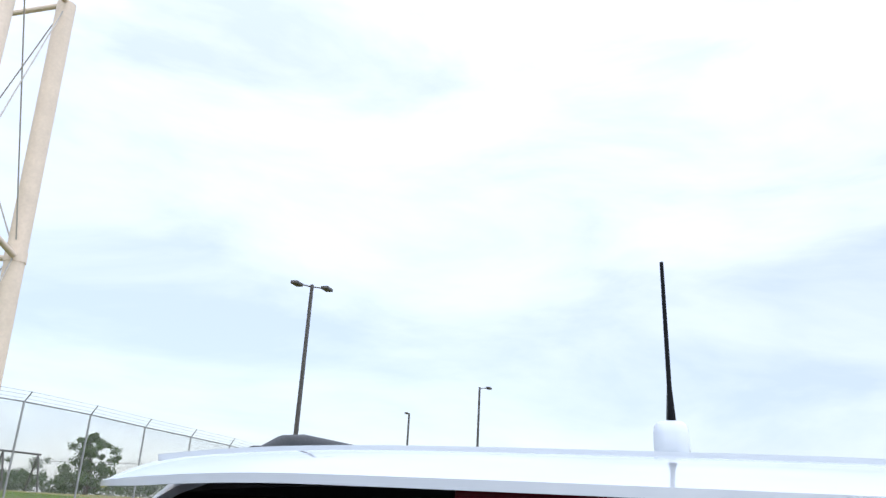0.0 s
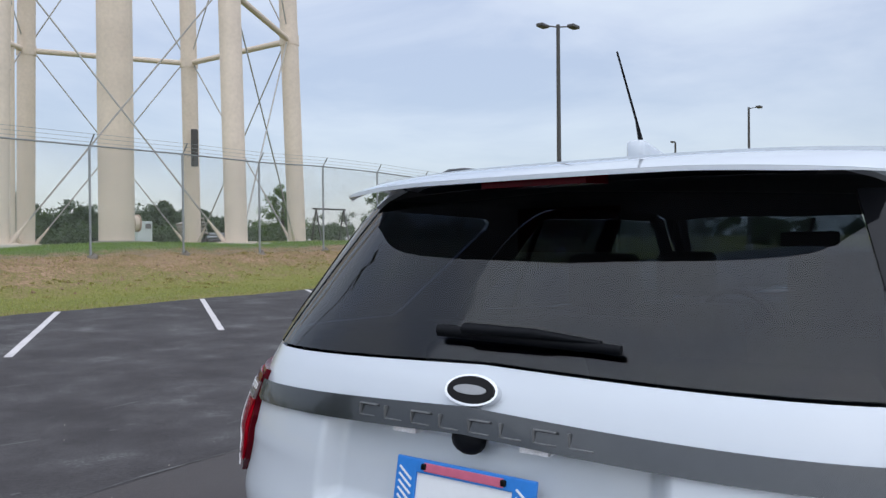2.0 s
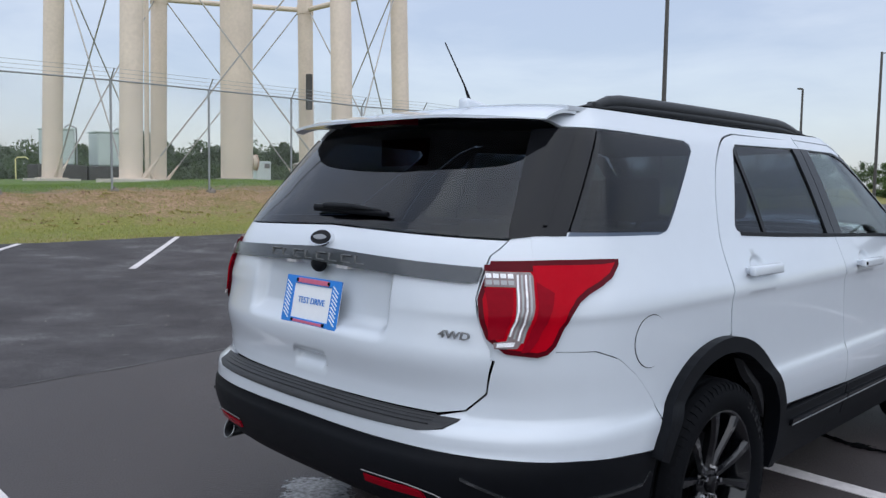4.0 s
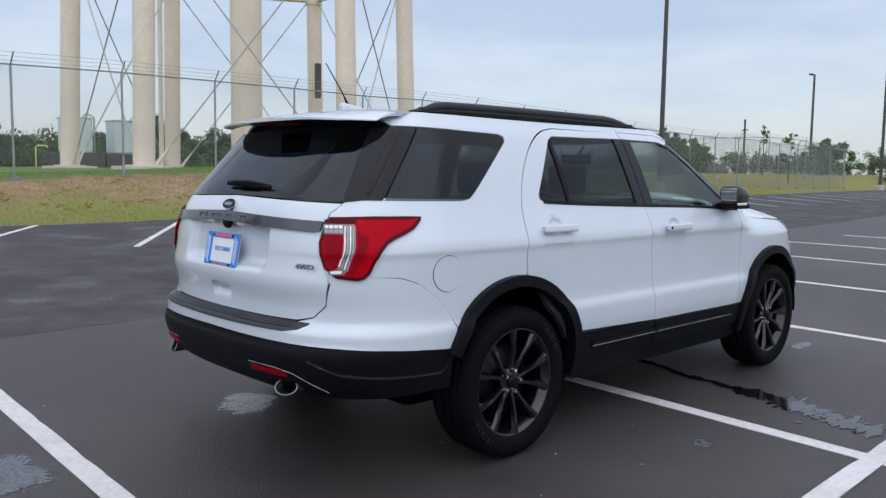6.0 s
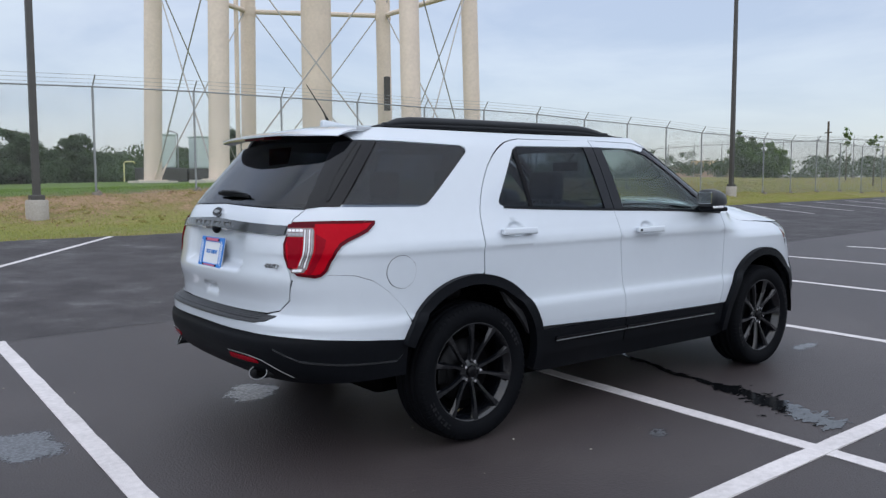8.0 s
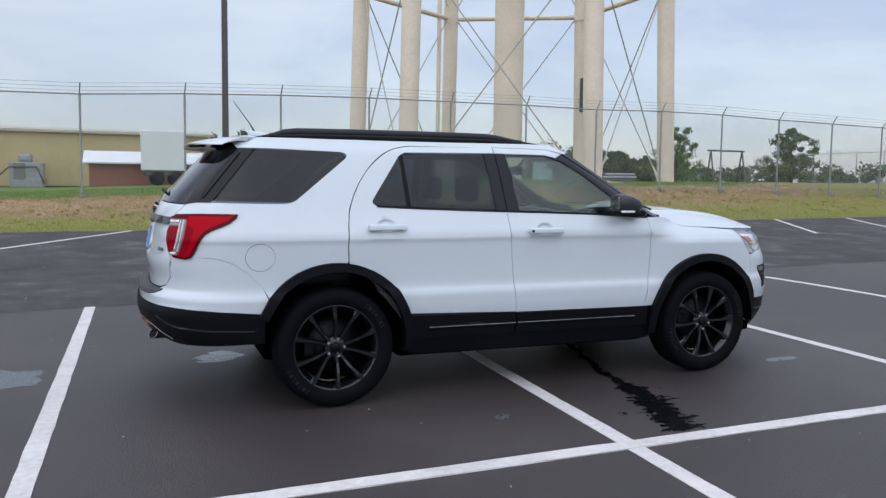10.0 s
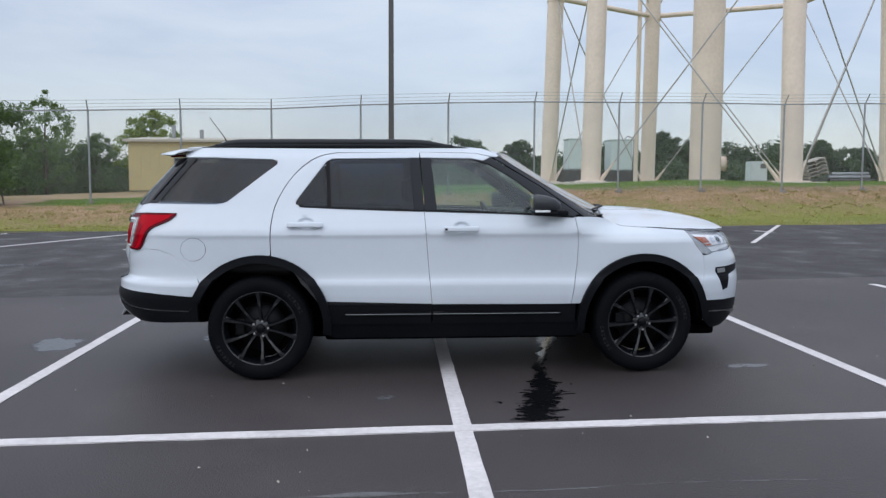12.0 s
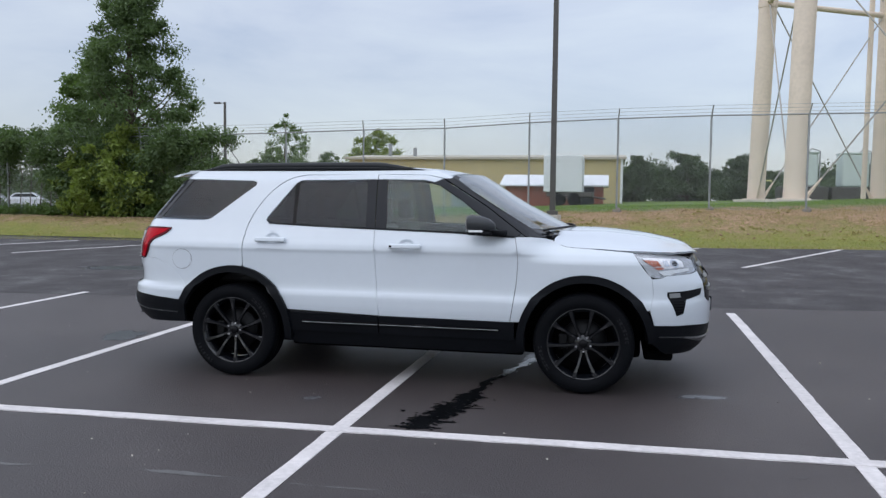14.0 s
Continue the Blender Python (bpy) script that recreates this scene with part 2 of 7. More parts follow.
BLADE = leafy("grass_blades", (0.28, 0.28, 0.09), 0.35)
BLADE_GREEN = leafy("green_grass_blades", (0.17, 0.25, 0.06), 0.35)
TUSSOCK = leafy("tussock_blades", (0.36, 0.30, 0.14), 0.4)
BLADE_DRY = leafy("dry_grass_blades", (0.34, 0.27, 0.14), 0.4)
ASPHALT = ground_mix("asphalt", [(0.50, (0.0172, 0.0124, 0.0129)), (0.64, (0.0255, 0.0186, 0.0192)), (0.76, (0.033, 0.0246, 0.0249)), (0.90, (0.052, 0.0414, 0.0406))], 0.33, 0.54, 0.40, 90.0, 0.64)
OLD_ASPHALT = ground_mix("old_asphalt", [(0.50, (0.0295, 0.0258, 0.0278)), (0.64, (0.0395, 0.0350, 0.0370)), (0.76, (0.055, 0.050, 0.052)), (0.84, (0.072, 0.068, 0.070)), (0.92, (0.13, 0.126, 0.126))], 1.3, 0.72, 0.6, 55.0)


def verge_ground(name):
    """Bank soil and grass: kinds follow the mesh's cover value, broken up by noise at three sizes."""
    m = bpy.data.materials.new(name)
    m.use_nodes = True
    t = m.node_tree
    b = t.nodes["Principled BSDF"]
    b.inputs["Roughness"].default_value, b.inputs["Specular IOR Level"].default_value = 0.95, 0.2
    at = t.nodes.new("ShaderNodeAttribute")
    at.attribute_name = "cover"
    tc = t.nodes.new("ShaderNodeTexCoord")
    last = at.outputs["Fac"]
    noises = []
    for scale, amount in ((0.45, 0.34), (2.2, 0.50), (14.0, 0.30)):
        n = t.nodes.new("ShaderNodeTexNoise")
        n.inputs["Scale"].default_value, n.inputs["Detail"].default_value = scale, 6.0
        t.links.new(tc.outputs["Object"], n.inputs["Vector"])
        off = t.nodes.new("ShaderNodeMath")
        off.operation = "MULTIPLY_ADD"
        off.inputs[1].default_value, off.inputs[2].default_value = amount, -amount / 2
        t.links.new(n.outputs["Fac"], off.inputs[0])
        add = t.nodes.new("ShaderNodeMath")
        t.links.new(last, add.inputs[0])
        t.links.new(off.outputs[0], add.inputs[1])
        last = add.outputs[0]
        noises.append(n)
    ramp = t.nodes.new("ShaderNodeValToRGB")
    stops = [(0.02, (0.22, 0.20, 0.085)), (0.10, (0.165, 0.18, 0.045)), (0.28, (0.21, 0.20, 0.06)), (0.40, (0.23, 0.19, 0.085)), (0.48, (0.28, 0.195, 0.11)), (0.58, (0.37, 0.245, 0.16)), (0.67, (0.23, 0.18, 0.09)), (0.73, (0.125, 0.175, 0.045)), (0.95, (0.11, 0.17, 0.038))]
    while len(ramp.color_ramp.elements) < len(stops):
        ramp.color_ramp.elements.new(0.5)
    for e, (p, c) in zip(ramp.color_ramp.elements, stops):
        e.position, e.color = p, (*c, 1)
    t.links.new(last, ramp.inputs[0])
    grain = t.nodes.new("ShaderNodeMapRange")
    grain.inputs["From Min"].default_value, grain.inputs["From Max"].default_value = 0.3, 0.7
    grain.inputs["To Min"].default_value, grain.inputs["To Max"].default_value = 0.78, 1.2
    t.links.new(noises[2].outputs["Fac"], grain.inputs["Value"])
    mul = t.nodes.new("ShaderNodeVectorMath")
    mul.operation = "SCALE"
    t.links.new(ramp.outputs[0], mul.inputs[0])
    t.links.new(grain.outputs[0], mul.inputs["Scale"])
    t.links.new(mul.outputs[0], b.inputs["Base Color"])
    bp = t.nodes.new("ShaderNodeBump")
    bp.inputs["Strength"].default_value, bp.inputs["Distance"].default_value = 0.8, 0.05
    t.links.new(noises[2].outputs["Fac"], bp.inputs["Height"])
    t.links.new(bp.outputs[0], b.inputs["Normal"])
    return m


VERGE = verge_ground("verge_ground")
SOIL = ground_mix("bare_soil", [(0.42, (0.14, 0.13, 0.055)), (0.58, (0.22, 0.165, 0.09)), (0.72, (0.29, 0.195, 0.125)), (0.9, (0.36, 0.26, 0.18))], 0.9, 0.95, 0.8, 18.0)


# ---------------------------------------------------------------- builders
def thing(name, label, category, group="", at=(0, 0, 0), kind=""):
    ob = new(name)
    ob.empty_display_size = 0.2
    ob.location = at
    return tagged(ob, label, category, group, kind)


def mesh_of(name, verts, faces, mat, smooth=True):
    me = bpy.data.meshes.new(name)
    me.from_pydata([tuple(v) for v in verts], [], [tuple(f) for f in faces])
    me.materials.append(mat)
    if smooth:
        me.polygons.foreach_set("use_smooth", [True] * len(me.polygons))
    me.update()
    return me


def put(name, me, parent=None, label=""):
    """Links mesh data as one object, under parent where there is one; its points are in the world."""
    ob = new(name, me)
    if parent is not None:
        ob.parent = parent
        if parent.type == "EMPTY":
            ob.matrix_parent_inverse = Matrix.Translation(-parent.location)
    if label:
        tagged(ob, label)
    return ob


def part(name, bm, mat, parent, label="", smooth=False):
    me = bpy.data.meshes.new(name)
    bm.to_mesh(me)
    bm.free()
    me.materials.append(mat)
    if smooth:
        me.polygons.foreach_set("use_smooth", [True] * len(me.polygons))
    return put(name, me, parent, label)


def box_bm(x0, y0, z0, x1, y1, z1, bevel=0.0, seg=2, bm=None):
    own = bm is None
    bm = bm or bmesh.new()
    got = bmesh.ops.create_cube(bm, size=1, matrix=Matrix.Translation(((x0 + x1) / 2, (y0 + y1) / 2, (z0 + z1) / 2)) @ Matrix.Diagonal((abs(x1 - x0), abs(y1 - y0), abs(z1 - z0), 1)))
    if bevel:
        edges = {e for v in got["verts"] for e in v.link_edges}
        bmesh.ops.bevel(bm, geom=list(edges), offset=bevel, segments=seg, affect="EDGES", profile=0.6)
    return bm


def tube_data(points, radii, sides=8, squash=1.0, cap=True):
    """Rings swept along points: verts and faces."""
    verts, faces = [], []
    pts = [Vector(p) for p in points]
    for i, p in enumerate(pts):
        way = (pts[min(i + 1, len(pts) - 1)] - pts[max(i - 1, 0)]).normalized()
        ref = Vector((0, 0, 1)) if abs(way.z) < 0.95 else Vector((1, 0, 0))
        a = way.cross(ref).normalized()
        b = a.cross(way).normalized()
        r = radii[i] if isinstance(radii, (list, tuple)) else radii
        for k in range(sides):
            q = 2 * math.pi * k / sides
            verts.append(p + a * math.cos(q) * r + b * math.sin(q) * r * squash)
    n = len(pts)
    for i in range(n - 1):
        for k in range(sides):
            k2 = (k + 1) % sides
            faces.append((i * sides + k, (i + 1) * sides + k, (i + 1) * sides + k2, i * sides + k2))
    if cap:
        c = len(verts)
        verts += verts[:sides] + verts[(n - 1) * sides:n * sides]
        faces.append(tuple(range(c, c + sides)))
        faces.append(tuple(range(c + 2 * sides - 1, c + sides - 1, -1)))
    return verts, faces


def tube(name, points, radii, mat, parent=None, sides=8, squash=1.0, label=""):
    v, f = tube_data(points, radii, sides, squash)
    return put(name, mesh_of(name, v, f, mat), parent, label)


def join_data(blocks):
    verts, faces = [], []
    for v, f in blocks:
        base = len(verts)
        verts.extend(v)
        faces.extend(tuple(i + base for i in face) for face in f)
    return verts, faces


def curve(*pairs):
    """A smooth function through (v, value) pairs without overshoot."""
    xs, ys = np.array([p[0] for p in pairs], float), np.array([p[1] for p in pairs], float)
    h, d = np.diff(xs), np.diff(ys) / np.diff(xs)
    m = np.zeros(len(xs))
    m[0], m[-1] = d[0], d[-1]
    for i in range(1, len(xs) - 1):
        m[i] = 0 if d[i - 1] * d[i] <= 0 else (h[i - 1] + h[i]) / (h[i] / d[i - 1] * 1.0 + h[i - 1] / d[i] * 1.0)

    def f(v):
        v = min(max(v, xs[0]), xs[-1])
        i = min(int(np.searchsorted(xs, v, "right")) - 1, len(xs) - 2)
        s = (v - xs[i]) / h[i]
        return float(ys[i] * (1 + 2 * s) * (1 - s) ** 2 + ys[i + 1] * s * s * (3 - 2 * s) + m[i] * h[i] * s * (1 - s) ** 2 - m[i + 1] * h[i] * s * s * (1 - s))

    return f


def fill(rim_points, du, dv, extra=()):
    """Triangles that fill a closed outline, with a grid of points inside."""
    P = np.array(rim_points, float)
    Q = np.roll(P, -1, axis=0)
    lo, hi = P.min(0), P.max(0)
    g = [(u, v) for u in np.arange(math.ceil(lo[0] / du) * du, hi[0], du) for v in np.arange(math.ceil(lo[1] / dv) * dv, hi[1], dv)]
    for cu, cv, ru, rv, st in extra:
        g = [q for q in g if not (abs(q[0] - cu) < ru and abs(q[1] - cv) < rv)]
        g += [(u, v) for u in np.arange(cu - ru, cu + ru + 1e-6, st) for v in np.arange(cv - rv, cv + rv + 1e-6, st)]
    if g:
        G = np.array(g)
        d = Q - P
        rel = G[:, None, :] - P[None]
        k = np.clip((rel * d[None]).sum(2) / np.maximum((d * d).sum(1), 1e-12)[None], 0, 1)
        far = np.sqrt(((rel - k[:, :, None] * d[None]) ** 2).sum(2)).min(1) > 0.4 * min(du, dv)
        up = (P[None, :, 1] > G[:, 1:2]) != (Q[None, :, 1] > G[:, 1:2])
        cross = P[None, :, 0] + (G[:, 1:2] - P[None, :, 1]) * d[None, :, 0] / np.where(d[:, 1] == 0, 1e-12, d[:, 1])[None]
        inside = ((up & (G[:, 0:1] < cross)).sum(1) % 2) == 1
        g = [tuple(q) for q, a, b in zip(g, far, inside) if a and b]
    n = len(rim_points)
    got = delaunay_2d_cdt([Vector(q) for q in rim_points] + [Vector(q) for q in g], [], [list(range(n))], 1, 1e-6)
    return [(v.x, v.y) for v in got[0]], [list(f) for f in got[2]]


def patch_data(outline, place, step, depth, proud=0.0, flip=False, extra=()):
    """A shaped panel: the outline in two coordinates, laid on a surface by place(u, v), with a real thickness."""
    dense = []
    n = len(outline)
    if sum(outline[i][0] * outline[(i + 1) % n][1] - outline[(i + 1) % n][0] * outline[i][1] for i in range(n)) < 0:
        outline = outline[::-1]
    for i in range(n):
        (u0, v0), (u1, v1) = outline[i], outline[(i + 1) % n]
        k = max(1, int(math.hypot(u1 - u0, v1 - v0) / min(step, 0.03) + 0.5))
        dense += [(u0 + (u1 - u0) * j / k, v0 + (v1 - v0) * j / k) for j in range(k)]
    flat, faces = fill(dense, step, min(step, 0.022), extra)
    count = collections.Counter((min(a, b), max(a, b)) for f in faces for a, b in zip(f, f[1:] + f[:1]))
    rim = [(a, b) for f in faces for a, b in zip(f, f[1:] + f[:1]) if count[(min(a, b), max(a, b))] == 1]
    e = 1e-3
    outer, normals = [], []
    for u, v in flat:
        p = Vector(place(u, v))
        du = Vector(place(u + e, v)) - Vector(place(u - e, v))
        dv = Vector(place(u, v + e)) - Vector(place(u, v - e))
        nn = du.cross(dv)
        nn = nn.normalized() if nn.length > 1e-12 else Vector((0, 0, 1))
        if flip:
            nn = -nn
        normals.append(nn)
        outer.append(p + nn * proud)
    if flip:
        faces = [f[::-1] for f in faces]
    inner = [p - nn * depth for p, nn in zip(outer, normals)]
    c = len(outer)
    verts = outer + inner
    allf = faces + [tuple(i + c for i in f[::-1]) for f in faces]
    cus = list(normals) + [-nn for nn in normals]
    for a, b in rim:
        k = len(verts)
        verts += [outer[a], outer[b], inner[b], inner[a]]
        allf.append((k, k + 1, k + 2, k + 3))
        cus += [Vector((0, 0, 0))] * 4
    return verts, allf, cus


def panel(name, outline, place, mat, parent, step=0.05, depth=0.012, proud=0.0, flip=False, label="", extra=()):
    v, f, cus = patch_data(outline, place, step, depth, proud, flip, extra)
    me = mesh_of(name, v, f, mat)
    me.normals_split_custom_set_from_vertices([tuple(q) for q in cus])
    if mat.name.startswith("white_paint"):
        n = sum(len(q) == 3 for q in f) // 2
        me.materials.append(CABIN_GREY)
        me.polygons.foreach_set("material_index", [1 if n <= i < 2 * n else 0 for i in range(len(f))])
    return put(name, me, parent, label)


def inset(poly, d):
    """The outline drawn in by d."""
    n = len(poly)
    turn = 1 if sum(poly[i][0] * poly[(i + 1) % n][1] - poly[(i + 1) % n][0] * poly[i][1] for i in range(n)) > 0 else -1
    out = []
    for i in range(n):
        a, b, c = Vector(poly[i - 1]), Vector(poly[i]), Vector(poly[(i + 1) % n])
        t = ((b - a).normalized() + (c - b).normalized()).normalized()
        out.append((b.x - turn * t.y * d, b.y + turn * t.x * d))
    return out


def text_on(name, words, size, mat, m, parent, depth=0.003, label="", shear=0.0, wide=1.0):
    cu = bpy.data.curves.new(name, "FONT")
    cu.body, cu.size, cu.extrude, cu.align_x, cu.align_y, cu.shear = words, size, depth, "CENTER", "CENTER", shear
    tmp = bpy.data.objects.new(name + "_tmp", cu)
    scene.collection.objects.link(tmp)
    dg = bpy.context.evaluated_depsgraph_get()
    me = bpy.data.meshes.new_from_object(tmp.evaluated_get(dg))
    bpy.data.objects.remove(tmp)
    me.transform(m @ Matrix.Diagonal((wide, 1, 1, 1)))
    me.materials.clear()
    me.materials.append(mat)
    return put(name, me, parent, label)


def ring_poly(cx, cz, r, n, a0=0.0, a1=360.0):
    return [(cx + r * math.cos(radians(a0 + (a1 - a0) * i / n)), cz + r * math.sin(radians(a0 + (a1 - a0) * i / n))) for i in range(n if a1 - a0 == 360 else n + 1)]


# ---------------------------------------------------------------- ground
def smooth01_g(v):
    v = min(max(v, 0.0), 1.0)
    return v * v * (3 - 2 * v)


def lot_z(x, y):
    """The car park: a slight fall for drainage round the car, rising a little more towards its far edge."""
    r = max(0.0, y - 2.5)
    far = 0.030 * r * r / (r + 1.2) + 0.005 * max(0.0, x - 4.0)
    near = 0.007 * (min(max(x, -8.0), 10.0) - 1.4) + 0.012 * (max(y, -8.0) + 1.0)
    w = smooth01_g((y - 2.0) / 5.0)
    return near * (1 - w) + far * w


EDGE = curve((-90, 10.5), (-30, 11.2), (-11, 11.9), (-4.5, 12.9), (2.0, 13.55), (8.0, 14.0), (18.0, 14.5), (32.0, 15.7), (60.0, 17.6), (95.0, 19.0))


def edge_y(x):
    return EDGE(x) + 0.06 * math.sin(x * 1.7) + 0.04 * math.sin(x * 4.3)


BANK = curve((0.0, 0.0), (0.8, 0.05), (2.2, 0.18), (3.6, 0.46), (4.8, 0.80), (5.6, 0.93), (8.0, 1.05), (12.0, 1.1))


def land_z(x, y):
    e = edge_y(x)
    if y <= e:
        return lot_z(x, y) - 0.05
    base = lot_z(x, e) - 0.02
    tilt_x = max(-0.40, min(0.12, 0.022 * (x - 8))) * smooth01_g((y - e) / 5) - 0.11 * smooth01_g((3.5 - x) / 9) * smooth01_g((y - e) / 5)
    lump = 0.03 * noise.noise((x * 0.8, y * 0.8, 0.0)) + 0.10 * noise.noise((x * 1.1, y * 1.4, 9.0)) * smooth01_g((y - e - 1.5) / 1.0) * smooth01_g((6.5 - y + e) / 1.0) + 0.10 * noise.noise((x * 0.12, y * 0.12, 3.0))
    return base * (1 - smooth01_g((y - e - 20) / 60)) + BANK(y - e) + tilt_x + lump * smooth01_g((y - e) / 2) + 0.35 * smooth01_g((y - e - 20) / 60) - 0.65 * smooth01_g((y - 22) / 12) * smooth01_g((-17 - x) / 9)


def sheet(name, xs, ys, height, mats, pick, label, category):
    v = [(x, y, height(x, y)) for x in xs for y in ys]
    n = len(ys)
    f, slot = [], []
    for i in range(len(xs) - 1):
        for j in range(n - 1):
            f.append((i * n + j, (i + 1) * n + j, (i + 1) * n + j + 1, i * n + j + 1))
            slot.append(pick((xs[i] + xs[i + 1]) / 2, (ys[j] + ys[j + 1]) / 2))
    me = mesh_of(name, v, f, mats[0])
    for m in mats[1:]:
        me.materials.append(m)
    me.polygons.foreach_set("material_index", slot)
    return tagged(new(name, me), label, category, kind="structure")


def steps(*spans):
    out = []
    for lo, hi, d in spans:
        k = max(1, round((hi - lo) / d))
        out += [lo + (hi - lo) * i / k for i in range(k)]
    return out + [spans[-1][1]]


def cover_at(x, y):
    """What grows on the bank: 0 to 0.4 yellowing grass, about 0.55 bare soil, above 0.7 fresh grass."""
    d = y - edge_y(x)
    c = d / 8.6 if d < 12 else 1.0
    ends = smooth01_g((x + 13) / 6) * smooth01_g((28 - x) / 6)
    dry = 0.30 if x > 10 else 0.24
    if x < 0:
        dry = 0.20 + 0.25 * smooth01_g((d - 3.4) / 2.0)
    return c * ends + (1 - ends) * (dry if d > 0.3 else 0.1)


def soil_at(x, y):
    c = cover_at(x, y) + 0.10 * noise.noise((x * 0.5, y * 0.8, 7.0))
    return 0 if c < 0.42 else (1 if c < 0.66 else 2)


land = sheet("ground", steps((-900, -120, 120), (-120, -30, 10), (-30, 50, 0.4), (50, 130, 8), (130, 1500, 170)), steps((-700, -60, 80), (-60, 12, 8), (12, 24, 0.35), (24, 60, 3), (60, 200, 20), (200, 1500, 200)), land_z, [VERGE], lambda x, y: 0, "grass verge and field with a band of bare reddish soil", "ground")
land.data.attributes.new("cover", "FLOAT", "POINT").data.foreach_set("value", [cover_at(v.co.x, v.co.y) for v in land.data.vertices])

xs = steps((-80, -24, 4), (-24, 30, 0.5), (30, 90, 3))
v, f = [], []
rows_t = steps((-46, -10, 4), (-10, 2, 1.0), (2, 13, 0.5))
for x in xs:
    for q in rows_t:
        v.append((x, q, lot_z(x, q)))
    e = edge_y(x) + 0.05 * noise.noise((x * 3.1, 0, 0))
    v.append((x, e - 0.03, lot_z(x, e)))
    v.append((x, e + 0.02, lot_z(x, e) - 0.09))
n = len(rows_t) + 2
for i in range(len(xs) - 1):
    for j in range(n - 1):
        f.append((i * n + j, (i + 1) * n + j, (i + 1) * n + j + 1, i * n + j + 1))
tagged(new("pavement", mesh_of("pavement", v, f, ASPHALT)), "dark sealed asphalt car park with worn patches", "car park", kind="structure")


def strip(name, a, b, width, mat, lift=0.005, wob=0.004, label="", category="", group="", seed=0):
    """A painted line from a to b laid on the asphalt, with slightly ragged sides."""
    a, b = Vector((*a, 0)), Vector((*b, 0))
    way = (b - a).normalized()
    off = Vector((-way.y, way.x, 0)) * width / 2
    k = max(2, int((b - a).length / 0.15))
    v, f = [], []
    rnd = random.Random(seed)
    for i in range(k + 1):
        p = a.lerp(b, i / k)
        for q in (1, -1):
            r = p + off * q * (1 + rnd.uniform(-wob, wob) / width * 2)
            v.append((r.x, r.y, lot_z(r.x, r.y) + lift))
        for q in (1, -1):
            r = p + off * q
            v.append((r.x, r.y, lot_z(r.x, r.y) + 0.0005))
    for i in range(k):
        c = i * 4
        f += [(c, c + 1, c + 5, c + 4), (c + 2, c, c + 4, c + 6), (c + 1, c + 3, c + 7, c + 5)]
    ob = new(name, mesh_of(name, v, f, mat, False))
    return tagged(ob, label, category, group, "structure")


for i in range(-5, 10):
    x = 1.411 + (3.085 if i < 0 else 3.094) * i
    lean = 0.022 if i == 0 else 0.011
    a = (x - 7.75 * lean, -7.75)
    b = (x + 3.55 * lean, 3.55)
    strip("bay_line", a, b, 0.108, STRIPE, label="worn white parking bay line on asphalt", category="road marking", group="parking bay lines", seed=i + 50)
strip("bay_line_long", (-14.5, -2.2134 - 14.5 * 0.0103), (30, -2.2134 + 30 * 0.0103), 0.108, STRIPE, lift=0.0085, label="long white line between two rows of bays", category="road marking", seed=3)
for i in range(-7, 19):
    x = 2.25 + (3.32 if i > 0 else 3.13) * i
    y0 = 9.22 + 0.06 * (x - 2.3) if x < 12 else 9.80 + 0.035 * (x - 12)
    far = min(y0 + 4.65, edge_y(x + 3) - 0.12)
    strip("angled_bay_line", (x, y0), (x + 3.02 * (far - y0) / 4.65, far), 0.10, STRIPE, label="slanted white parking bay line near the verge", category="road marking", group="slanted bay lines", seed=i + 90)
strip("arrow_stub", (10.62, 12.02), (10.32, 12.45), 0.10, STRIPE, lift=0.009, label="short white paint stub beside a bay line", category="road marking", seed=4)


SEAM_Y = curve((-80, -3.0), (-26, 1.4), (-12, 2.62), (-3.75, 3.36), (-1.22, 3.55), (0.25, 3.68), (5, 4.1), (14, 4.9), (28, 6.1), (90, 11.0))
v, f = [], []
xs = steps((-78, -24, 3), (-24, 30, 0.5), (30, 88, 3))
for x in xs:
    lo, hi = SEAM_Y(x) + 0.03 * noise.noise((x * 2.2, 0.5, 0)), edge_y(x) - 0.06
    for j in range(41):
        y = lo + (hi - lo) * j / 40
        v.append((x, y, lot_z(x, y) + (0.003 if j else 0.0005)))
for i in range(len(xs) - 1):
    f += [(i * 41 + j, (i + 1) * 41 + j, (i + 1) * 41 + j + 1, i * 41 + j + 1) for j in range(40)]
tagged(new("old_pavement", mesh_of("old_pavement", v, f, OLD_ASPHALT)), "older rough asphalt with pale speckles beyond a seam", "car park", kind="structure")
SCUFF = material("scuffed_asphalt", (0.12, 0.118, 0.118), rough=0.9, vary=0.4, scale=8, spec=0.2)


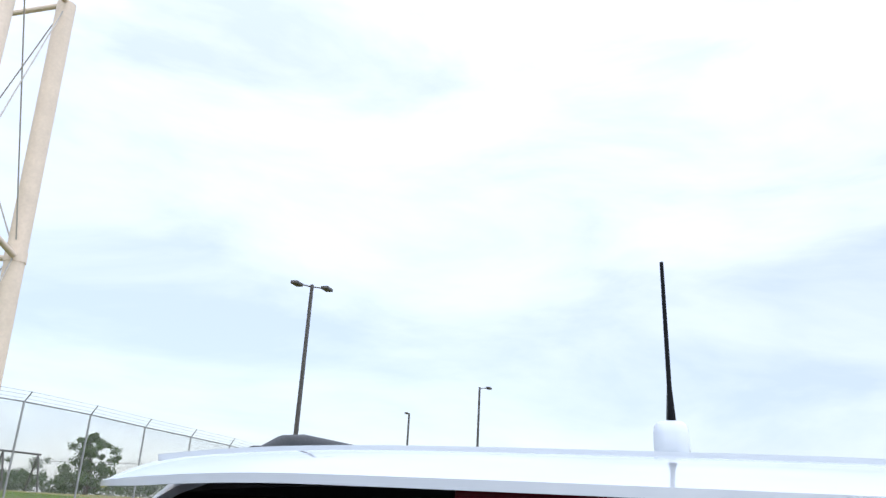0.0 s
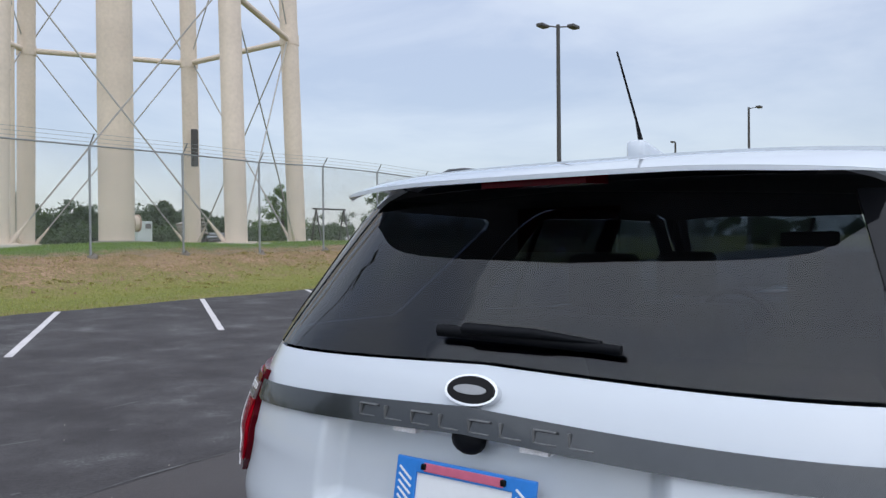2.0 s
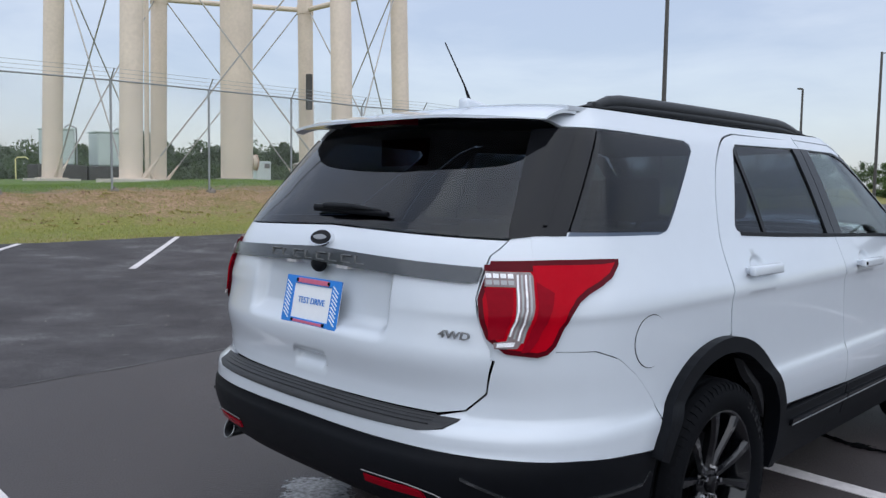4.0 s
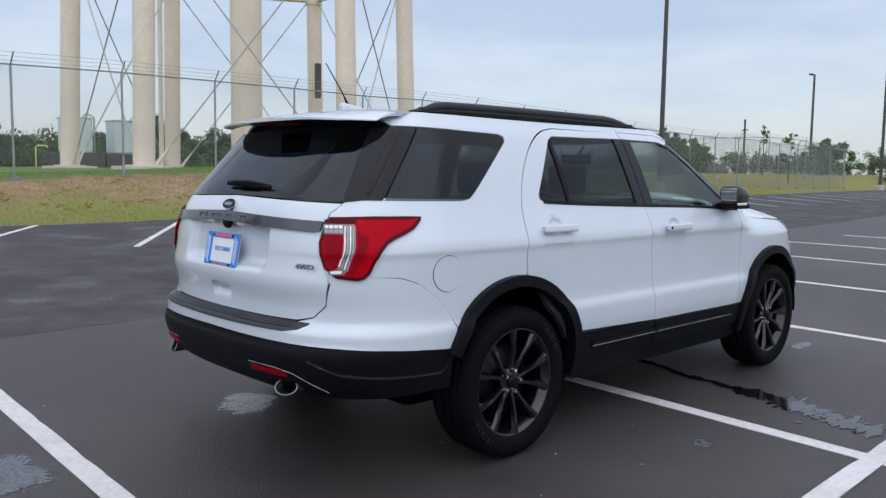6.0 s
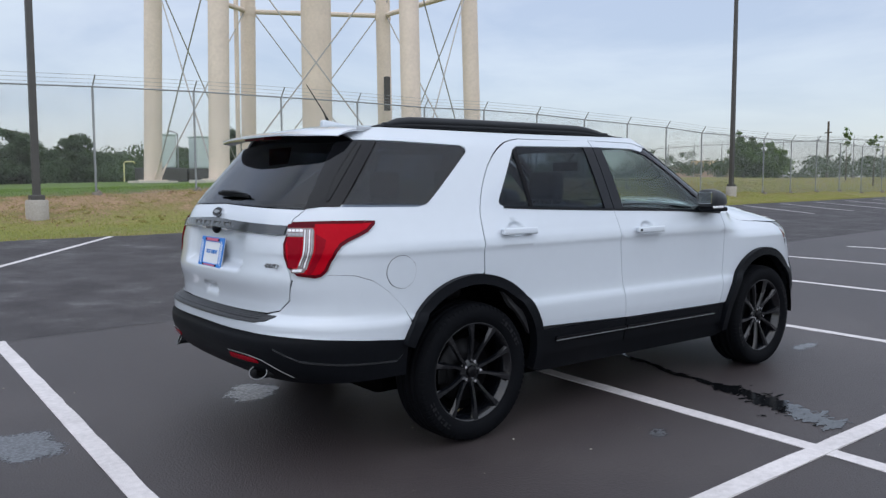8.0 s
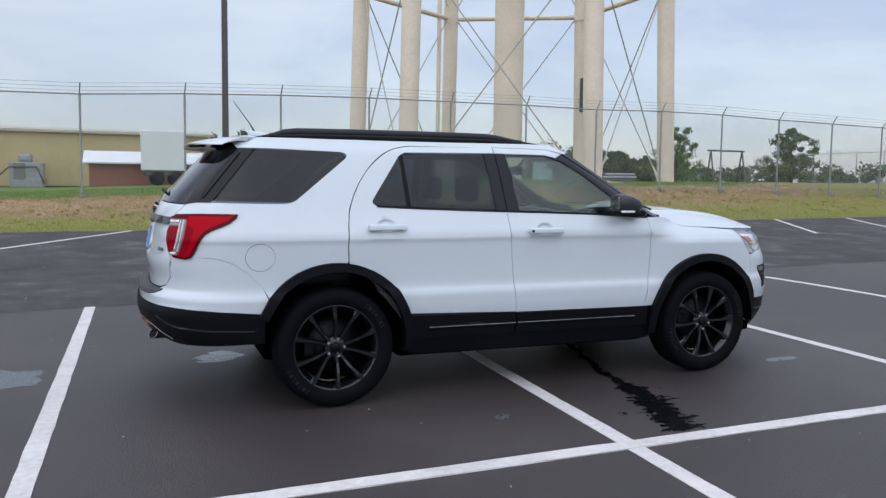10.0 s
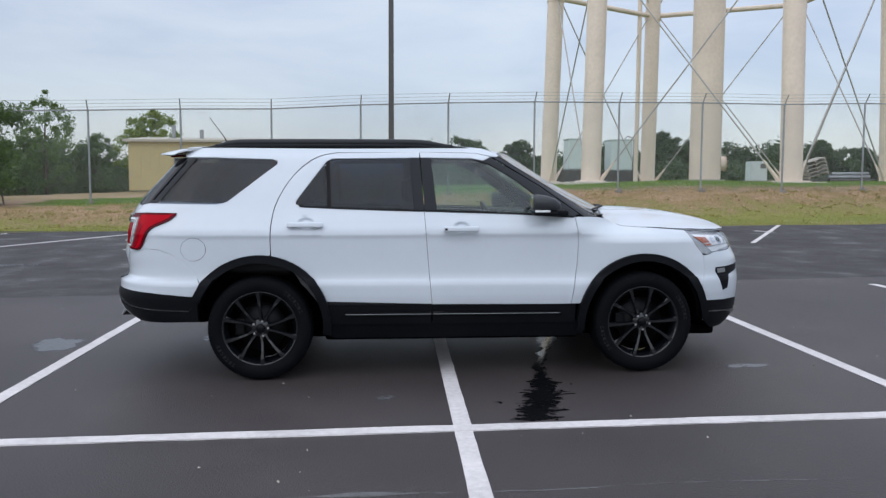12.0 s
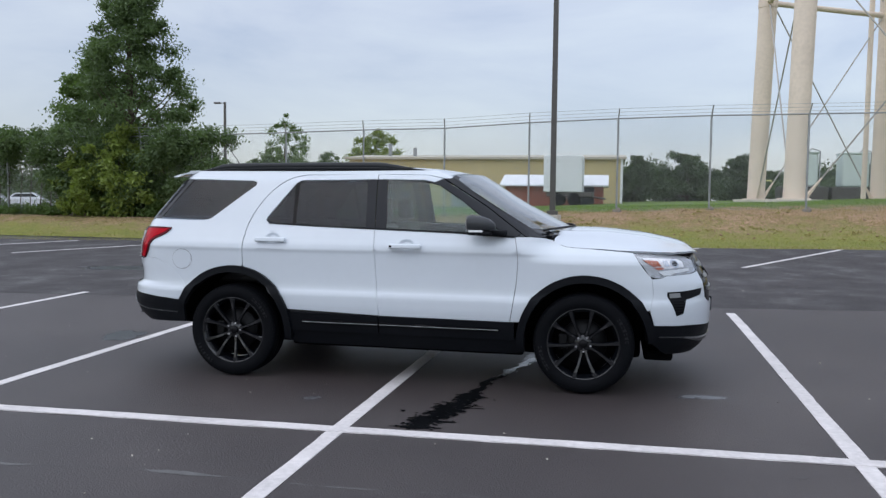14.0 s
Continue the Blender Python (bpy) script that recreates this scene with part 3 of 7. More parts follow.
def damp_material(name, color, rough):
    """A thin damp film, clear at its rim; noise breaks it into specks, with sky glints in their colour."""
    m = bpy.data.materials.new(name)
    m.use_nodes = True
    t = m.node_tree
    b = t.nodes["Principled BSDF"]
    b.inputs["Roughness"].default_value = rough
    tc = t.nodes.new("ShaderNodeTexCoord")
    at = t.nodes.new("ShaderNodeAttribute")
    at.attribute_name = "wet"
    last = at.outputs["Fac"]
    fine = None
    for scale, amount in ((9.0, 0.75), (55.0, 0.95)):
        n = t.nodes.new("ShaderNodeTexNoise")
        n.inputs["Scale"].default_value, n.inputs["Detail"].default_value = scale, 4.0
        t.links.new(tc.outputs["Object"], n.inputs["Vector"])
        k = t.nodes.new("ShaderNodeMath")
        k.operation = "MULTIPLY_ADD"
        k.inputs[1].default_value, k.inputs[2].default_value = amount, -amount / 2
        t.links.new(n.outputs["Fac"], k.inputs[0])
        add = t.nodes.new("ShaderNodeMath")
        t.links.new(last, add.inputs[0])
        t.links.new(k.outputs[0], add.inputs[1])
        last, fine = add.outputs[0], n
    step = t.nodes.new("ShaderNodeMapRange")
    step.inputs["From Min"].default_value, step.inputs["From Max"].default_value = 0.34, 0.56
    t.links.new(last, step.inputs["Value"])
    grain = t.nodes.new("ShaderNodeMapRange")
    grain.inputs["From Min"].default_value, grain.inputs["From Max"].default_value = 0.35, 0.7
    grain.inputs["To Min"].default_value, grain.inputs["To Max"].default_value = 0.35, 1.5
    t.links.new(fine.outputs["Fac"], grain.inputs["Value"])
    mul = t.nodes.new("ShaderNodeVectorMath")
    mul.operation = "SCALE"
    mul.inputs[0].default_value = color
    t.links.new(grain.outputs[0], mul.inputs["Scale"])
    t.links.new(mul.outputs[0], b.inputs["Base Color"])
    bp = t.nodes.new("ShaderNodeBump")
    bp.inputs["Strength"].default_value, bp.inputs["Distance"].default_value = 0.5, 0.004
    t.links.new(fine.outputs["Fac"], bp.inputs["Height"])
    t.links.new(bp.outputs[0], b.inputs["Normal"])
    clear = t.nodes.new("ShaderNodeBsdfTransparent")
    mix = t.nodes.new("ShaderNodeMixShader")
    t.links.new(step.outputs[0], mix.inputs[0])
    t.links.new(clear.outputs[0], mix.inputs[1])
    t.links.new(b.outputs[0], mix.inputs[2])
    t.links.new(mix.outputs[0], t.nodes["Material Output"].inputs[0])
    return m


# base colours paled to paint in the sky's reflection on the damp asphalt
DAMP = damp_material("damp_film", (0.20, 0.21, 0.225), 0.32)
DULL_DAMP = damp_material("dull_damp_sky_film", (0.085, 0.09, 0.10), 0.30)


def damp_patch(cx, cy, rx, ry, turn, seed, label, mat=DAMP, top=0.75):
    """A damp patch with an uneven, fading rim."""
    v, wet, f = [], [], []
    nr, na = 9, 40
    for j in range(nr + 1):
        r = j / nr
        for i in range(na):
            a = 2 * math.pi * i / na
            q = (1.25 + 0.45 * noise.noise((math.cos(a) * 1.7, math.sin(a) * 1.7, seed)))
            u, w = rx * r * q * math.cos(a), ry * r * q * math.sin(a)
            x, y = cx + u * math.cos(turn) - w * math.sin(turn), cy + u * math.sin(turn) + w * math.cos(turn)
            v.append((x, y, lot_z(x, y) + (0.0048 if y > 3 else 0.0014)))
            wet.append(top * (1 - smooth01_g((r - 0.25) / 0.75)))
    for j in range(nr):
        for i in range(na):
            f.append((j * na + i, (j + 1) * na + i, (j + 1) * na + (i + 1) % na, j * na + (i + 1) % na))
    me = mesh_of("damp_patch", v, f, mat, False)
    me.attributes.new("wet", "FLOAT", "POINT").data.foreach_set("value", wet)
    return tagged(new("damp_patch", me), label, "puddle", kind="structure")


damp_patch(-0.55, 0.70, 0.27, 0.20, 0.9, 1, "damp patch on asphalt with painted sky glints", top=0.95)
damp_patch(-2.0, 0.47, 0.24, 0.36, 0.35, 2, "dull damp patch on asphalt", DULL_DAMP, 0.9)
damp_patch(2.42, 0.40, 0.13, 0.38, -0.25, 3, "damp streak with painted sky sheen along a water trail", top=0.9)
damp_patch(-6.0, 6.5, 1.3, 0.45, 0.1, 4, "damp patch on asphalt with faint painted sky sheen", DULL_DAMP, 0.7)
damp_patch(3.75, -0.86, 0.30, 0.09, 0.1, 5, "small pale damp spots on asphalt", DULL_DAMP, 0.6)
damp_patch(0.9, -1.5, 0.14, 0.07, 0.3, 6, "small pale damp spots on asphalt", DULL_DAMP, 0.6)
# trail of water from under the car, ragged and broken, wider towards its end
TRAIL_X = curve((-2.10, 1.83), (-1.72, 1.93), (-1.40, 1.99), (-0.75, 2.12), (-0.25, 2.25), (0.10, 2.36), (0.55, 2.46))
rnd = random.Random(11)
blocks = []
for k in range(1500):
    t = k / 1500
    y = 0.55 - 2.63 * t
    x = TRAIL_X(y) + 0.035 * noise.noise((t * 9, 0.3, 0)) + 0.025 * noise.noise((t * 31, 2.3, 0))
    half = (0.030 + 0.115 * smooth01_g((t - 0.40) / 0.45)) * (0.72 + 1.3 * noise.noise((t * 17, 4.0, 0)))
    half = max(half, 0.010)
    u = rnd.gauss(0, 0.5) * half
    a, b = (0.010 + half * 0.42 * rnd.random()), 0.006 + 0.010 * rnd.random()
    if rnd.random() < 0.03:
        u, a = u * 2.0, 0.004 + 0.012 * rnd.random()
    ring = []
    for i in range(9):
        q = 2 * math.pi * i / 9
        ring.append((x + u + a * (0.6 + 0.7 * rnd.random()) * math.cos(q), y + 0.012 * rnd.gauss(0, 1) * 0.5 + b * (0.6 + 0.7 * rnd.random()) * math.sin(q), lot_z(x, y) + 0.0016 + 0.0000015 * k))
    blocks.append((ring, [tuple(range(9))]))
v, f = join_data(blocks)
tagged(new("water_trail", mesh_of("water_trail", v, f, SEALER, False)), "ragged dark water trail across a parking bay", "puddle", kind="structure")
# pale scuffs, thin and ragged, mostly on the older asphalt
rnd = random.Random(23)
blocks = []
for k in range(190):
    if k < 180:
        x = -12 + 32 * rnd.random()
        y = SEAM_Y(x) + 0.05 + 5.5 * rnd.random() ** 1.5
        z = lot_z(x, y) + 0.0042
    else:
        x, y = -4 + 13 * rnd.random(), -4.0 + 6.8 * rnd.random()
        z = lot_z(x, y) + 0.0010
    length, wide, turn = 0.03 + 0.28 * rnd.random() ** 2, 0.006 + 0.016 * rnd.random(), 0.25 * rnd.gauss(0, 1) + 0.1
    ring = []
    for i in range(12):
        a = 2 * math.pi * i / 12
        u, w = length * math.cos(a) * (0.6 + 0.5 * rnd.random()), wide * math.sin(a) * (0.4 + 0.9 * rnd.random())
        ring.append((x + u * math.cos(turn) - w * math.sin(turn), y + u * math.sin(turn) + w * math.cos(turn), z + 0.000005 * k))
    blocks.append((ring, [tuple(range(12))]))
v, f = join_data(blocks)
tagged(new("asphalt_scuffs", mesh_of("asphalt_scuffs", v, f, SCUFF, False)), "thin pale scuff marks on the asphalt", "scuffs", kind="stuff")
# thin paler seams in the asphalt
for k, pts in enumerate((((-12, -3.4), (-4, -3.28), (-0.2, -3.19), (0.9, -3.14), (2.0, -3.11), (3.4, -3.13), (14, -2.9)), ((-26, 1.4), (-12, 2.62), (-3.75, 3.36), (-1.22, 3.55), (0.25, 3.68), (5, 4.1), (14, 4.9), (28, 6.1)))):
    v, f = [], []
    i = 0
    for (x0, y0), (x1, y1) in zip(pts, pts[1:]):
        m_ = int(math.hypot(x1 - x0, y1 - y0) / 0.08)
        for j in range(m_):
            t = j / m_
            x, y = x0 + (x1 - x0) * t, y0 + (y1 - y0) * t
            y += 0.05 * noise.noise((x * 0.9, k, 0)) + 0.012 * noise.noise((x * 9.0, k, 5))
            up = 0.0012 if k == 0 else 0.0042
            w = 0.003 + 0.040 * max(0.0, noise.noise((x * 1.9, k, 9.0)) - 0.05) + 0.012 * max(0.0, noise.noise((x * 11.0, k, 3.0)))
            v += [(x, y - w, lot_z(x, y) + up), (x, y + w, lot_z(x, y) + up)]
            if i:
                c = 2 * i
                f.append((c - 2, c, c + 1, c - 1))
            i += 1
    tagged(new("asphalt_seam", mesh_of("asphalt_seam", v, f, SCUFF, False)), "thin pale crack line in the asphalt", "crack", kind="structure")

# ---------------------------------------------------------------- chain-link fence
FY = 19.1


def fence_line(name, a, b, n_posts, height, label, pitch=0.075, wire=0.0026):
    a, b = Vector((*a, 0)), Vector((*b, 0))
    fence = thing(name, label, "fence", at=(a.x, a.y, land_z(a.x, a.y)))
    side_v = Vector((-(b - a).normalized().y, (b - a).normalized().x, 0)) * -1.0
    tops = []
    for i in range(n_posts):
        p = a.lerp(b, i / (n_posts - 1))
        g = land_z(p.x, p.y)
        post_v = tube_data([(p.x, p.y, g - 0.1), (p.x, p.y, g + height)], 0.032, 8)
        arm = tube_data([(p.x, p.y, g + height - 0.02), (p.x + 0.03, p.y + 0.20 * side_v.y, g + height + 0.30)], 0.02, 5)
        pv, pf = join_data([post_v, arm])
        post = put("post", mesh_of("post", pv, pf, GALV), fence)
        rnd = random.Random(i)
        put("footing", mesh_of("footing", *tube_data([(p.x, p.y - 0.05, g - 0.12), (p.x + 0.02, p.y - 0.05, g + 0.035), (p.x, p.y - 0.05, g + 0.05)], [0.12 + 0.05 * rnd.random(), 0.11 + 0.05 * rnd.random(), 0.09], 9), FOOTING), post)
        tops.append(Vector((p.x, p.y, g + height)))
    rail = tube("top_rail", tops, 0.024, GALV, fence, 6)
    put("barbed_strand", mesh_of("barbed_strand", *tube_data([t_ + Vector((0.01, 0.06 * side_v.y, 0.09)) for t_ in tops], 0.006, 3), GALV), fence)
    put("barbed_strand", mesh_of("barbed_strand", *tube_data([t_ + Vector((0.02, 0.13 * side_v.y, 0.19)) for t_ in tops], 0.006, 3), GALV), fence)
    put("barbed_strand", mesh_of("barbed_strand", *tube_data([t_ + Vector((0.03, 0.20 * side_v.y, 0.29)) for t_ in tops], 0.006, 3), GALV), fence)
    # woven diagonal wires
    length = (b - a).length
    way = (b - a).normalized()
    v, f = [], []
    n = int(length / pitch)
    for sgn in (1, -1):
        for i in range(n):
            s0 = i * pitch
            s1 = s0 + sgn * height
            lo_t, hi_t = 0.0, 1.0
            if s1 > length:
                hi_t = (length - s0) / (s1 - s0)
            if s1 < 0:
                hi_t = s0 / (s0 - s1)
            p0, p1 = a + way * s0, a + way * (s0 + (s1 - s0) * hi_t)
            z0, z1 = land_z(p0.x, p0.y) + 0.03, land_z(p1.x, p1.y) + 0.03 + height * hi_t
            p0, p1 = Vector((p0.x, p0.y + 0.035, z0)), Vector((p1.x, p1.y + 0.035, z1))
            c = len(v)
            for p in (p0, p1):
                v += [p + Vector((wire, -wire, 0)), p + Vector((-wire, -wire, 0)), p + Vector((0, wire, 0))]
            f += [(c, c + 1, c + 4, c + 3), (c + 1, c + 2, c + 5, c + 4), (c + 2, c, c + 3, c + 5)]
    put("wire_mesh", mesh_of("wire_mesh", v, f, GALV, False), fence)
    return fence


fence_line("chain_link_fence", (0.30 - 2.835 * 10, FY), (0.30 + 2.835 * 21, FY), 32, 2.93, "tall galvanised chain-link fence with barbed wire on the bank")
fence_line("chain_link_fence_return", (59.9, FY + 0.1), (61, 60), 15, 2.93, "galvanised chain-link fence running back from a corner", pitch=0.15, wire=0.004)

# ---------------------------------------------------------------- water tower legs
TX, TY, TR = 17.27, 32.13, 8.18
tower = thing("water_tower", "cream steel water tower legs with riser, struts and tie rods", "water tower", at=(TX, TY, 1.4))
feet, joints, tops = [], [], []
for k in range(6):
    a = radians(91 + 60 * k)
    foot = Vector((TX + TR * math.cos(a), TY + TR * math.sin(a), 1.5))
    joint = Vector((TX + (TR - 0.30) * math.cos(a), TY + (TR - 0.30) * math.sin(a), 11.45))
    top = foot + (joint - foot) * 2.3
    feet.append(foot), joints.append(joint), tops.append(top)
    leg = tube("leg", [foot - Vector((0, 0, 0.3)), joint, top], [0.43, 0.43, 0.43], TOWER_PAINT, tower, 24)
    g = land_z(foot.x, foot.y)
    part("footing", box_bm(foot.x - 0.95, foot.y - 0.95, g - 0.3, foot.x + 0.95, foot.y + 0.95, 1.60, 0.03), PALE_CONCRETE, leg)
    part("base_plate", box_bm(foot.x - 0.55, foot.y - 0.55, 1.59, foot.x + 0.55, foot.y + 0.55, 1.65, 0.01), TOWER_PAINT, leg)
    tube("weld_band", [joint - (joint - foot).normalized() * 0.25, joint + (joint - foot).normalized() * 0.25], 0.465, TOWER_PAINT, leg, 24)
for k in range(6):
    k2 = (k + 1) % 6
    tube("ring_strut", [joints[k], joints[k2]], 0.14, TOWER_PAINT, tower, 10)
    tube("ring_strut", [tops[k], tops[k2]], 0.14, TOWER_PAINT, tower, 10)
    side = (feet[k2] - feet[k]).normalized()
    for p, q in ((feet[k] + side * 0.50 + Vector((0, 0, 0.22)), joints[k2] - side * 0.3), (feet[k2] - side * 0.50 + Vector((0, 0, 0.22)), joints[k] + side * 0.3), (joints[k], tops[k2]), (joints[k2], tops[k])):
        rod = tube("tie_rod", [p, q], 0.034, ROD_PAINT, tower, 6)
        if p.z < 4:
            way = (q - p).normalized()
            tube("clevis", [p - way * 0.12, p + way * 0.12, p + way * 0.55, p + way * 0.95], [0.075, 0.09, 0.06, 0.036], TOWER_PAINT, rod, 8)
            tube("gusset", [p - way * 0.30 - Vector((0, 0, 0.02)), p + way * 0.10], [0.13, 0.085], TOWER_PAINT, rod, 4)
tube("riser", [(TX, TY, 1.3), (TX, TY, 24)], 0.76, TOWER_PAINT, tower, 32)
tube("riser_base", [(TX, TY, 1.2), (TX, TY, 1.75)], 1.0, CONCRETE, tower, 24)
tube("overflow_pipe", [(16.15, 39.55, 1.4), (16.2, 39.4, 24)], 0.13, TOWER_PAINT, tower, 10)
hatch = tube("access_hatch", [(TX + 0.70, TY - 0.1, 2.55), (TX + 0.92, TY - 0.13, 2.55)], 0.36, TOWER_PAINT, tower, 20)
tube("hatch_cover", [(TX + 0.92, TY - 0.13, 2.55), (TX + 0.98, TY - 0.14, 2.55)], 0.40, RUSTED, hatch, 20)
tube("hatch_handle", [(TX + 0.98, TY - 0.34, 2.60), (TX + 1.07, TY - 0.30, 2.60), (TX + 1.07, TY + 0.02, 2.60), (TX + 0.98, TY + 0.05, 2.60)], 0.02, POLE_METAL, hatch, 6)
bm = box_bm(23.55, 35.2, 5.75, 23.87, 35.45, 7.75, 0.05)
part("antenna_panel", bm, POLE_METAL, tower, "dark antenna box on a leg")


# ---------------------------------------------------------------- lamp posts
def lamp_post(x, y, h, r, base=True, arms=((1, 0),), label="tall bronze square lamp post on a concrete base"):
    g = land_z(x, y)
    post = thing("lamp_post", label, "lamp post", "car park lamp posts", (x, y, g))
    z0 = g
    if base:
        tube("concrete_base", [(x, y, g - 0.2), (x, y, g + 0.45), (x, y, g + 0.48)], [0.26, 0.26, 0.235], CONCRETE, post, 20)
        part("base_cover", box_bm(x - 0.16, y - 0.16, g + 0.47, x + 0.16, y + 0.16, g + 0.60, 0.02), POLE_METAL, post)
        z0 = g + 0.5
    bm = box_bm(x - r, y - r, z0, x + r, y + r, g + h, 0.012)
    for v_ in bm.verts:
        if v_.co.z > g + h / 2:
            v_.co.x = x + (v_.co.x - x) * 0.72
            v_.co.y = y + (v_.co.y - y) * 0.72
    part("pole", bm, POLE_METAL, post)
    for ax, ay in arms:
        tube("arm", [(x, y, g + h - 0.12), (x + ax * 0.55, y + ay * 0.55, g + h - 0.08)], 0.035, POLE_METAL, post, 6)
        bm = box_bm(x + ax * 0.8 - 0.34, y + ay * 0.8 - 0.19, g + h - 0.16, x + ax * 0.8 + 0.34, y + ay * 0.8 + 0.19, g + h + 0.0, 0.04)
        part("lamp_head", bm, POLE_METAL, post)
    return post


lamp_post(1.25, 17.05, 12.2, 0.085, arms=((0, -1), (0, 1)))
lamp_post(32.9, 18.3, 11.6, 0.095, arms=((0.7, -0.7), (-0.7, 0.7)))
lamp_post(63.0, 17.6, 11.5, 0.10, arms=((0, -1),))
lamp_post(88.0, 33.0, 11.0, 0.12, base=False, arms=((-1, 0),))
lamp_post(-35.0, 66.0, 10.6, 0.13, base=False, arms=((-1, 0),))
pole = thing("utility_pole", "thin grey utility pole behind the fence", "pole", at=(69, 31.5, 1.4))
tube("shaft", [(69, 31.5, 1.2), (69, 31.5, 7.0)], [0.13, 0.09], BARK, pole, 8)
tube("crossbar", [(68.6, 31.0, 6.0), (69.4, 32.0, 6.0)], 0.05, BARK, pole, 6)


# ---------------------------------------------------------------- buildings and yard things
def ribbed_wall(bm, x0, x1, y, z0, z1, pitch, out):
    n = int((x1 - x0) / pitch)
    for i in range(n + 1):
        x = x0 + pitch * i
        box_bm(x - 0.03, y - out, z0, x + 0.03, y, z1, 0, 2, bm)


BY = 48.0
hall = thing("metal_hall", "long low yellow metal building with pale roof edge", "building", at=(-6.2, 52, 1.2))
bm = box_bm(-15.8, BY, 1.0, 3.5, BY + 9, 4.25)
part("wall", bm, YELLOW_WALL, hall)
bm = bmesh.new()
ribbed_wall(bm, -15.6, 3.4, BY, 1.1, 4.2, 0.6, 0.02)
part("siding_ribs", bm, YELLOW_WALL, hall)
roof_v = [(-16.1, BY - 0.3, 4.25), (3.8, BY - 0.3, 4.25), (3.8, BY + 4.5, 4.75), (-16.1, BY + 4.5, 4.75), (-16.1, BY + 9.3, 4.25), (3.8, BY + 9.3, 4.25), (-16.1, BY - 0.3, 4.40), (3.8, BY - 0.3, 4.40), (3.8, BY + 4.5, 4.80), (-16.1, BY + 4.5, 4.80), (-16.1, BY + 9.3, 4.40), (3.8, BY + 9.3, 4.40)]
put("roof", mesh_of("roof", roof_v, [(0, 3, 2, 1), (3, 4, 5, 2), (6, 7, 8, 9), (9, 8, 11, 10), (0, 1, 7, 6), (4, 10, 11, 5), (1, 2, 5, 11, 8, 7), (0, 6, 9, 10, 4, 3)], TRIM_TAN, False), hall)
part("corner_trim", box_bm(3.42, BY - 0.06, 1.0, 3.58, BY + 0.1, 4.25), WHITE_METAL, hall)
win = part("window", box_bm(-12.75, BY - 0.06, 2.30, -11.75, BY + 0.05, 3.30, 0.01), DARK_GLASS, hall, "dark square window")
bm = box_bm(-12.83, BY - 0.08, 2.22, -12.75, BY, 3.38)
box_bm(-11.75, BY - 0.08, 2.22, -11.67, BY, 3.38, 0, 2, bm)
box_bm(-12.75, BY - 0.08, 2.22, -11.75, BY, 2.30, 0, 2, bm)
box_bm(-12.75, BY - 0.08, 3.30, -11.75, BY, 3.38, 0, 2, bm)
part("frame", bm, LOUVRE, win)
for x in (-13.15, -12.02):
    vent = part("louvre_vent", box_bm(x, BY - 0.08, 1.22, x + 0.85, BY + 0.05, 2.0, 0.01), LOUVRE, hall, "grey louvred wall vent")
    for k in range(6):
        part("slat", box_bm(x + 0.04, BY - 0.11, 1.29 + 0.12 * k, x + 0.81, BY - 0.07, 1.34 + 0.12 * k), GALV, vent)
for x, top in ((-13.3, 5.5), (-11.4, 5.2)):
    tube("roof_vent", [(x, BY + 2, 4.5), (x, BY + 2, top)], 0.14, GALV, hall, 8)
plant = thing("cooling_unit", "grey outdoor cooling unit with pipes", "machine", at=(-7.2, 46.2, land_z(-7.2, 46.2)))
g = land_z(-7.2, 46.2)
part("body", box_bm(-7.75, 45.5, g, -6.0, 47.0, g + 1.45, 0.04), GALV, plant)
part("motor", box_bm(-7.3, 45.6, g + 1.45, -6.6, 46.8, g + 1.95, 0.15), GALV, plant)
part("panel", box_bm(-7.5, 45.45, g + 0.5, -6.9, 45.5, g + 1.4, 0.01), LOUVRE, plant)
tube("pipe", [(-8.4, 45.4, g + 0.5), (-7.7, 45.4, g + 1.2), (-6.3, 45.4, g + 1.2), (-5.9, 45.4, g + 0.2)], 0.05, POLE_METAL, plant, 6)

shed = thing("brick_shed", "small red brick shed with pale metal roof", "building", at=(-0.4, 41, 1.2))
g = land_z(0, 40) - 0.1
part("wall", box_bm(-3.3, 40, g, 2.4, 43.5, g + 1.35), BRICK_RED, shed)
sv = [(-3.6, 39.6, g + 1.3), (2.7, 39.6, g + 1.3), (2.7, 41.8, g + 1.95), (-3.6, 41.8, g + 1.95), (-3.6, 43.9, g + 1.3), (2.7, 43.9, g + 1.3), (-3.6, 39.6, g + 1.22), (2.7, 39.6, g + 1.22), (2.7, 43.9, g + 1.22), (-3.6, 43.9, g + 1.22)]
put("roof", mesh_of("roof", sv, [(0, 1, 2, 3), (3, 2, 5, 4), (6, 9, 8, 7), (0, 6, 7, 1), (4, 5, 8, 9), (1, 7, 8, 5, 2), (0, 3, 4, 9, 6)], WHITE_METAL, False), shed)
part("door", box_bm(1.1, 39.95, g, 1.9, 40.05, g + 1.2, 0.01), DARK_GLASS, shed)
trailer = thing("box_trailer", "white box trailer standing before a brick shed", "trailer", at=(0.3, 37.5, land_z(0.3, 37.5)))
g = land_z(0.3, 37.5)
part("box", box_bm(-0.75, 36.6, g + 0.75, 1.35, 39.2, g + 2.75, 0.06), WHITE_METAL, trailer)
part("chassis", box_bm(-0.6, 36.7, g + 0.5, 1.9, 39.0, g + 0.75, 0.03), POLE_METAL, trailer)
for x in (0.0, 0.9):
    for y in (36.75, 39.05):
        tube("tyre", [(x, y - 0.12, g + 0.35), (x, y + 0.12, g + 0.35)], 0.35, RUBBER, trailer, 16)
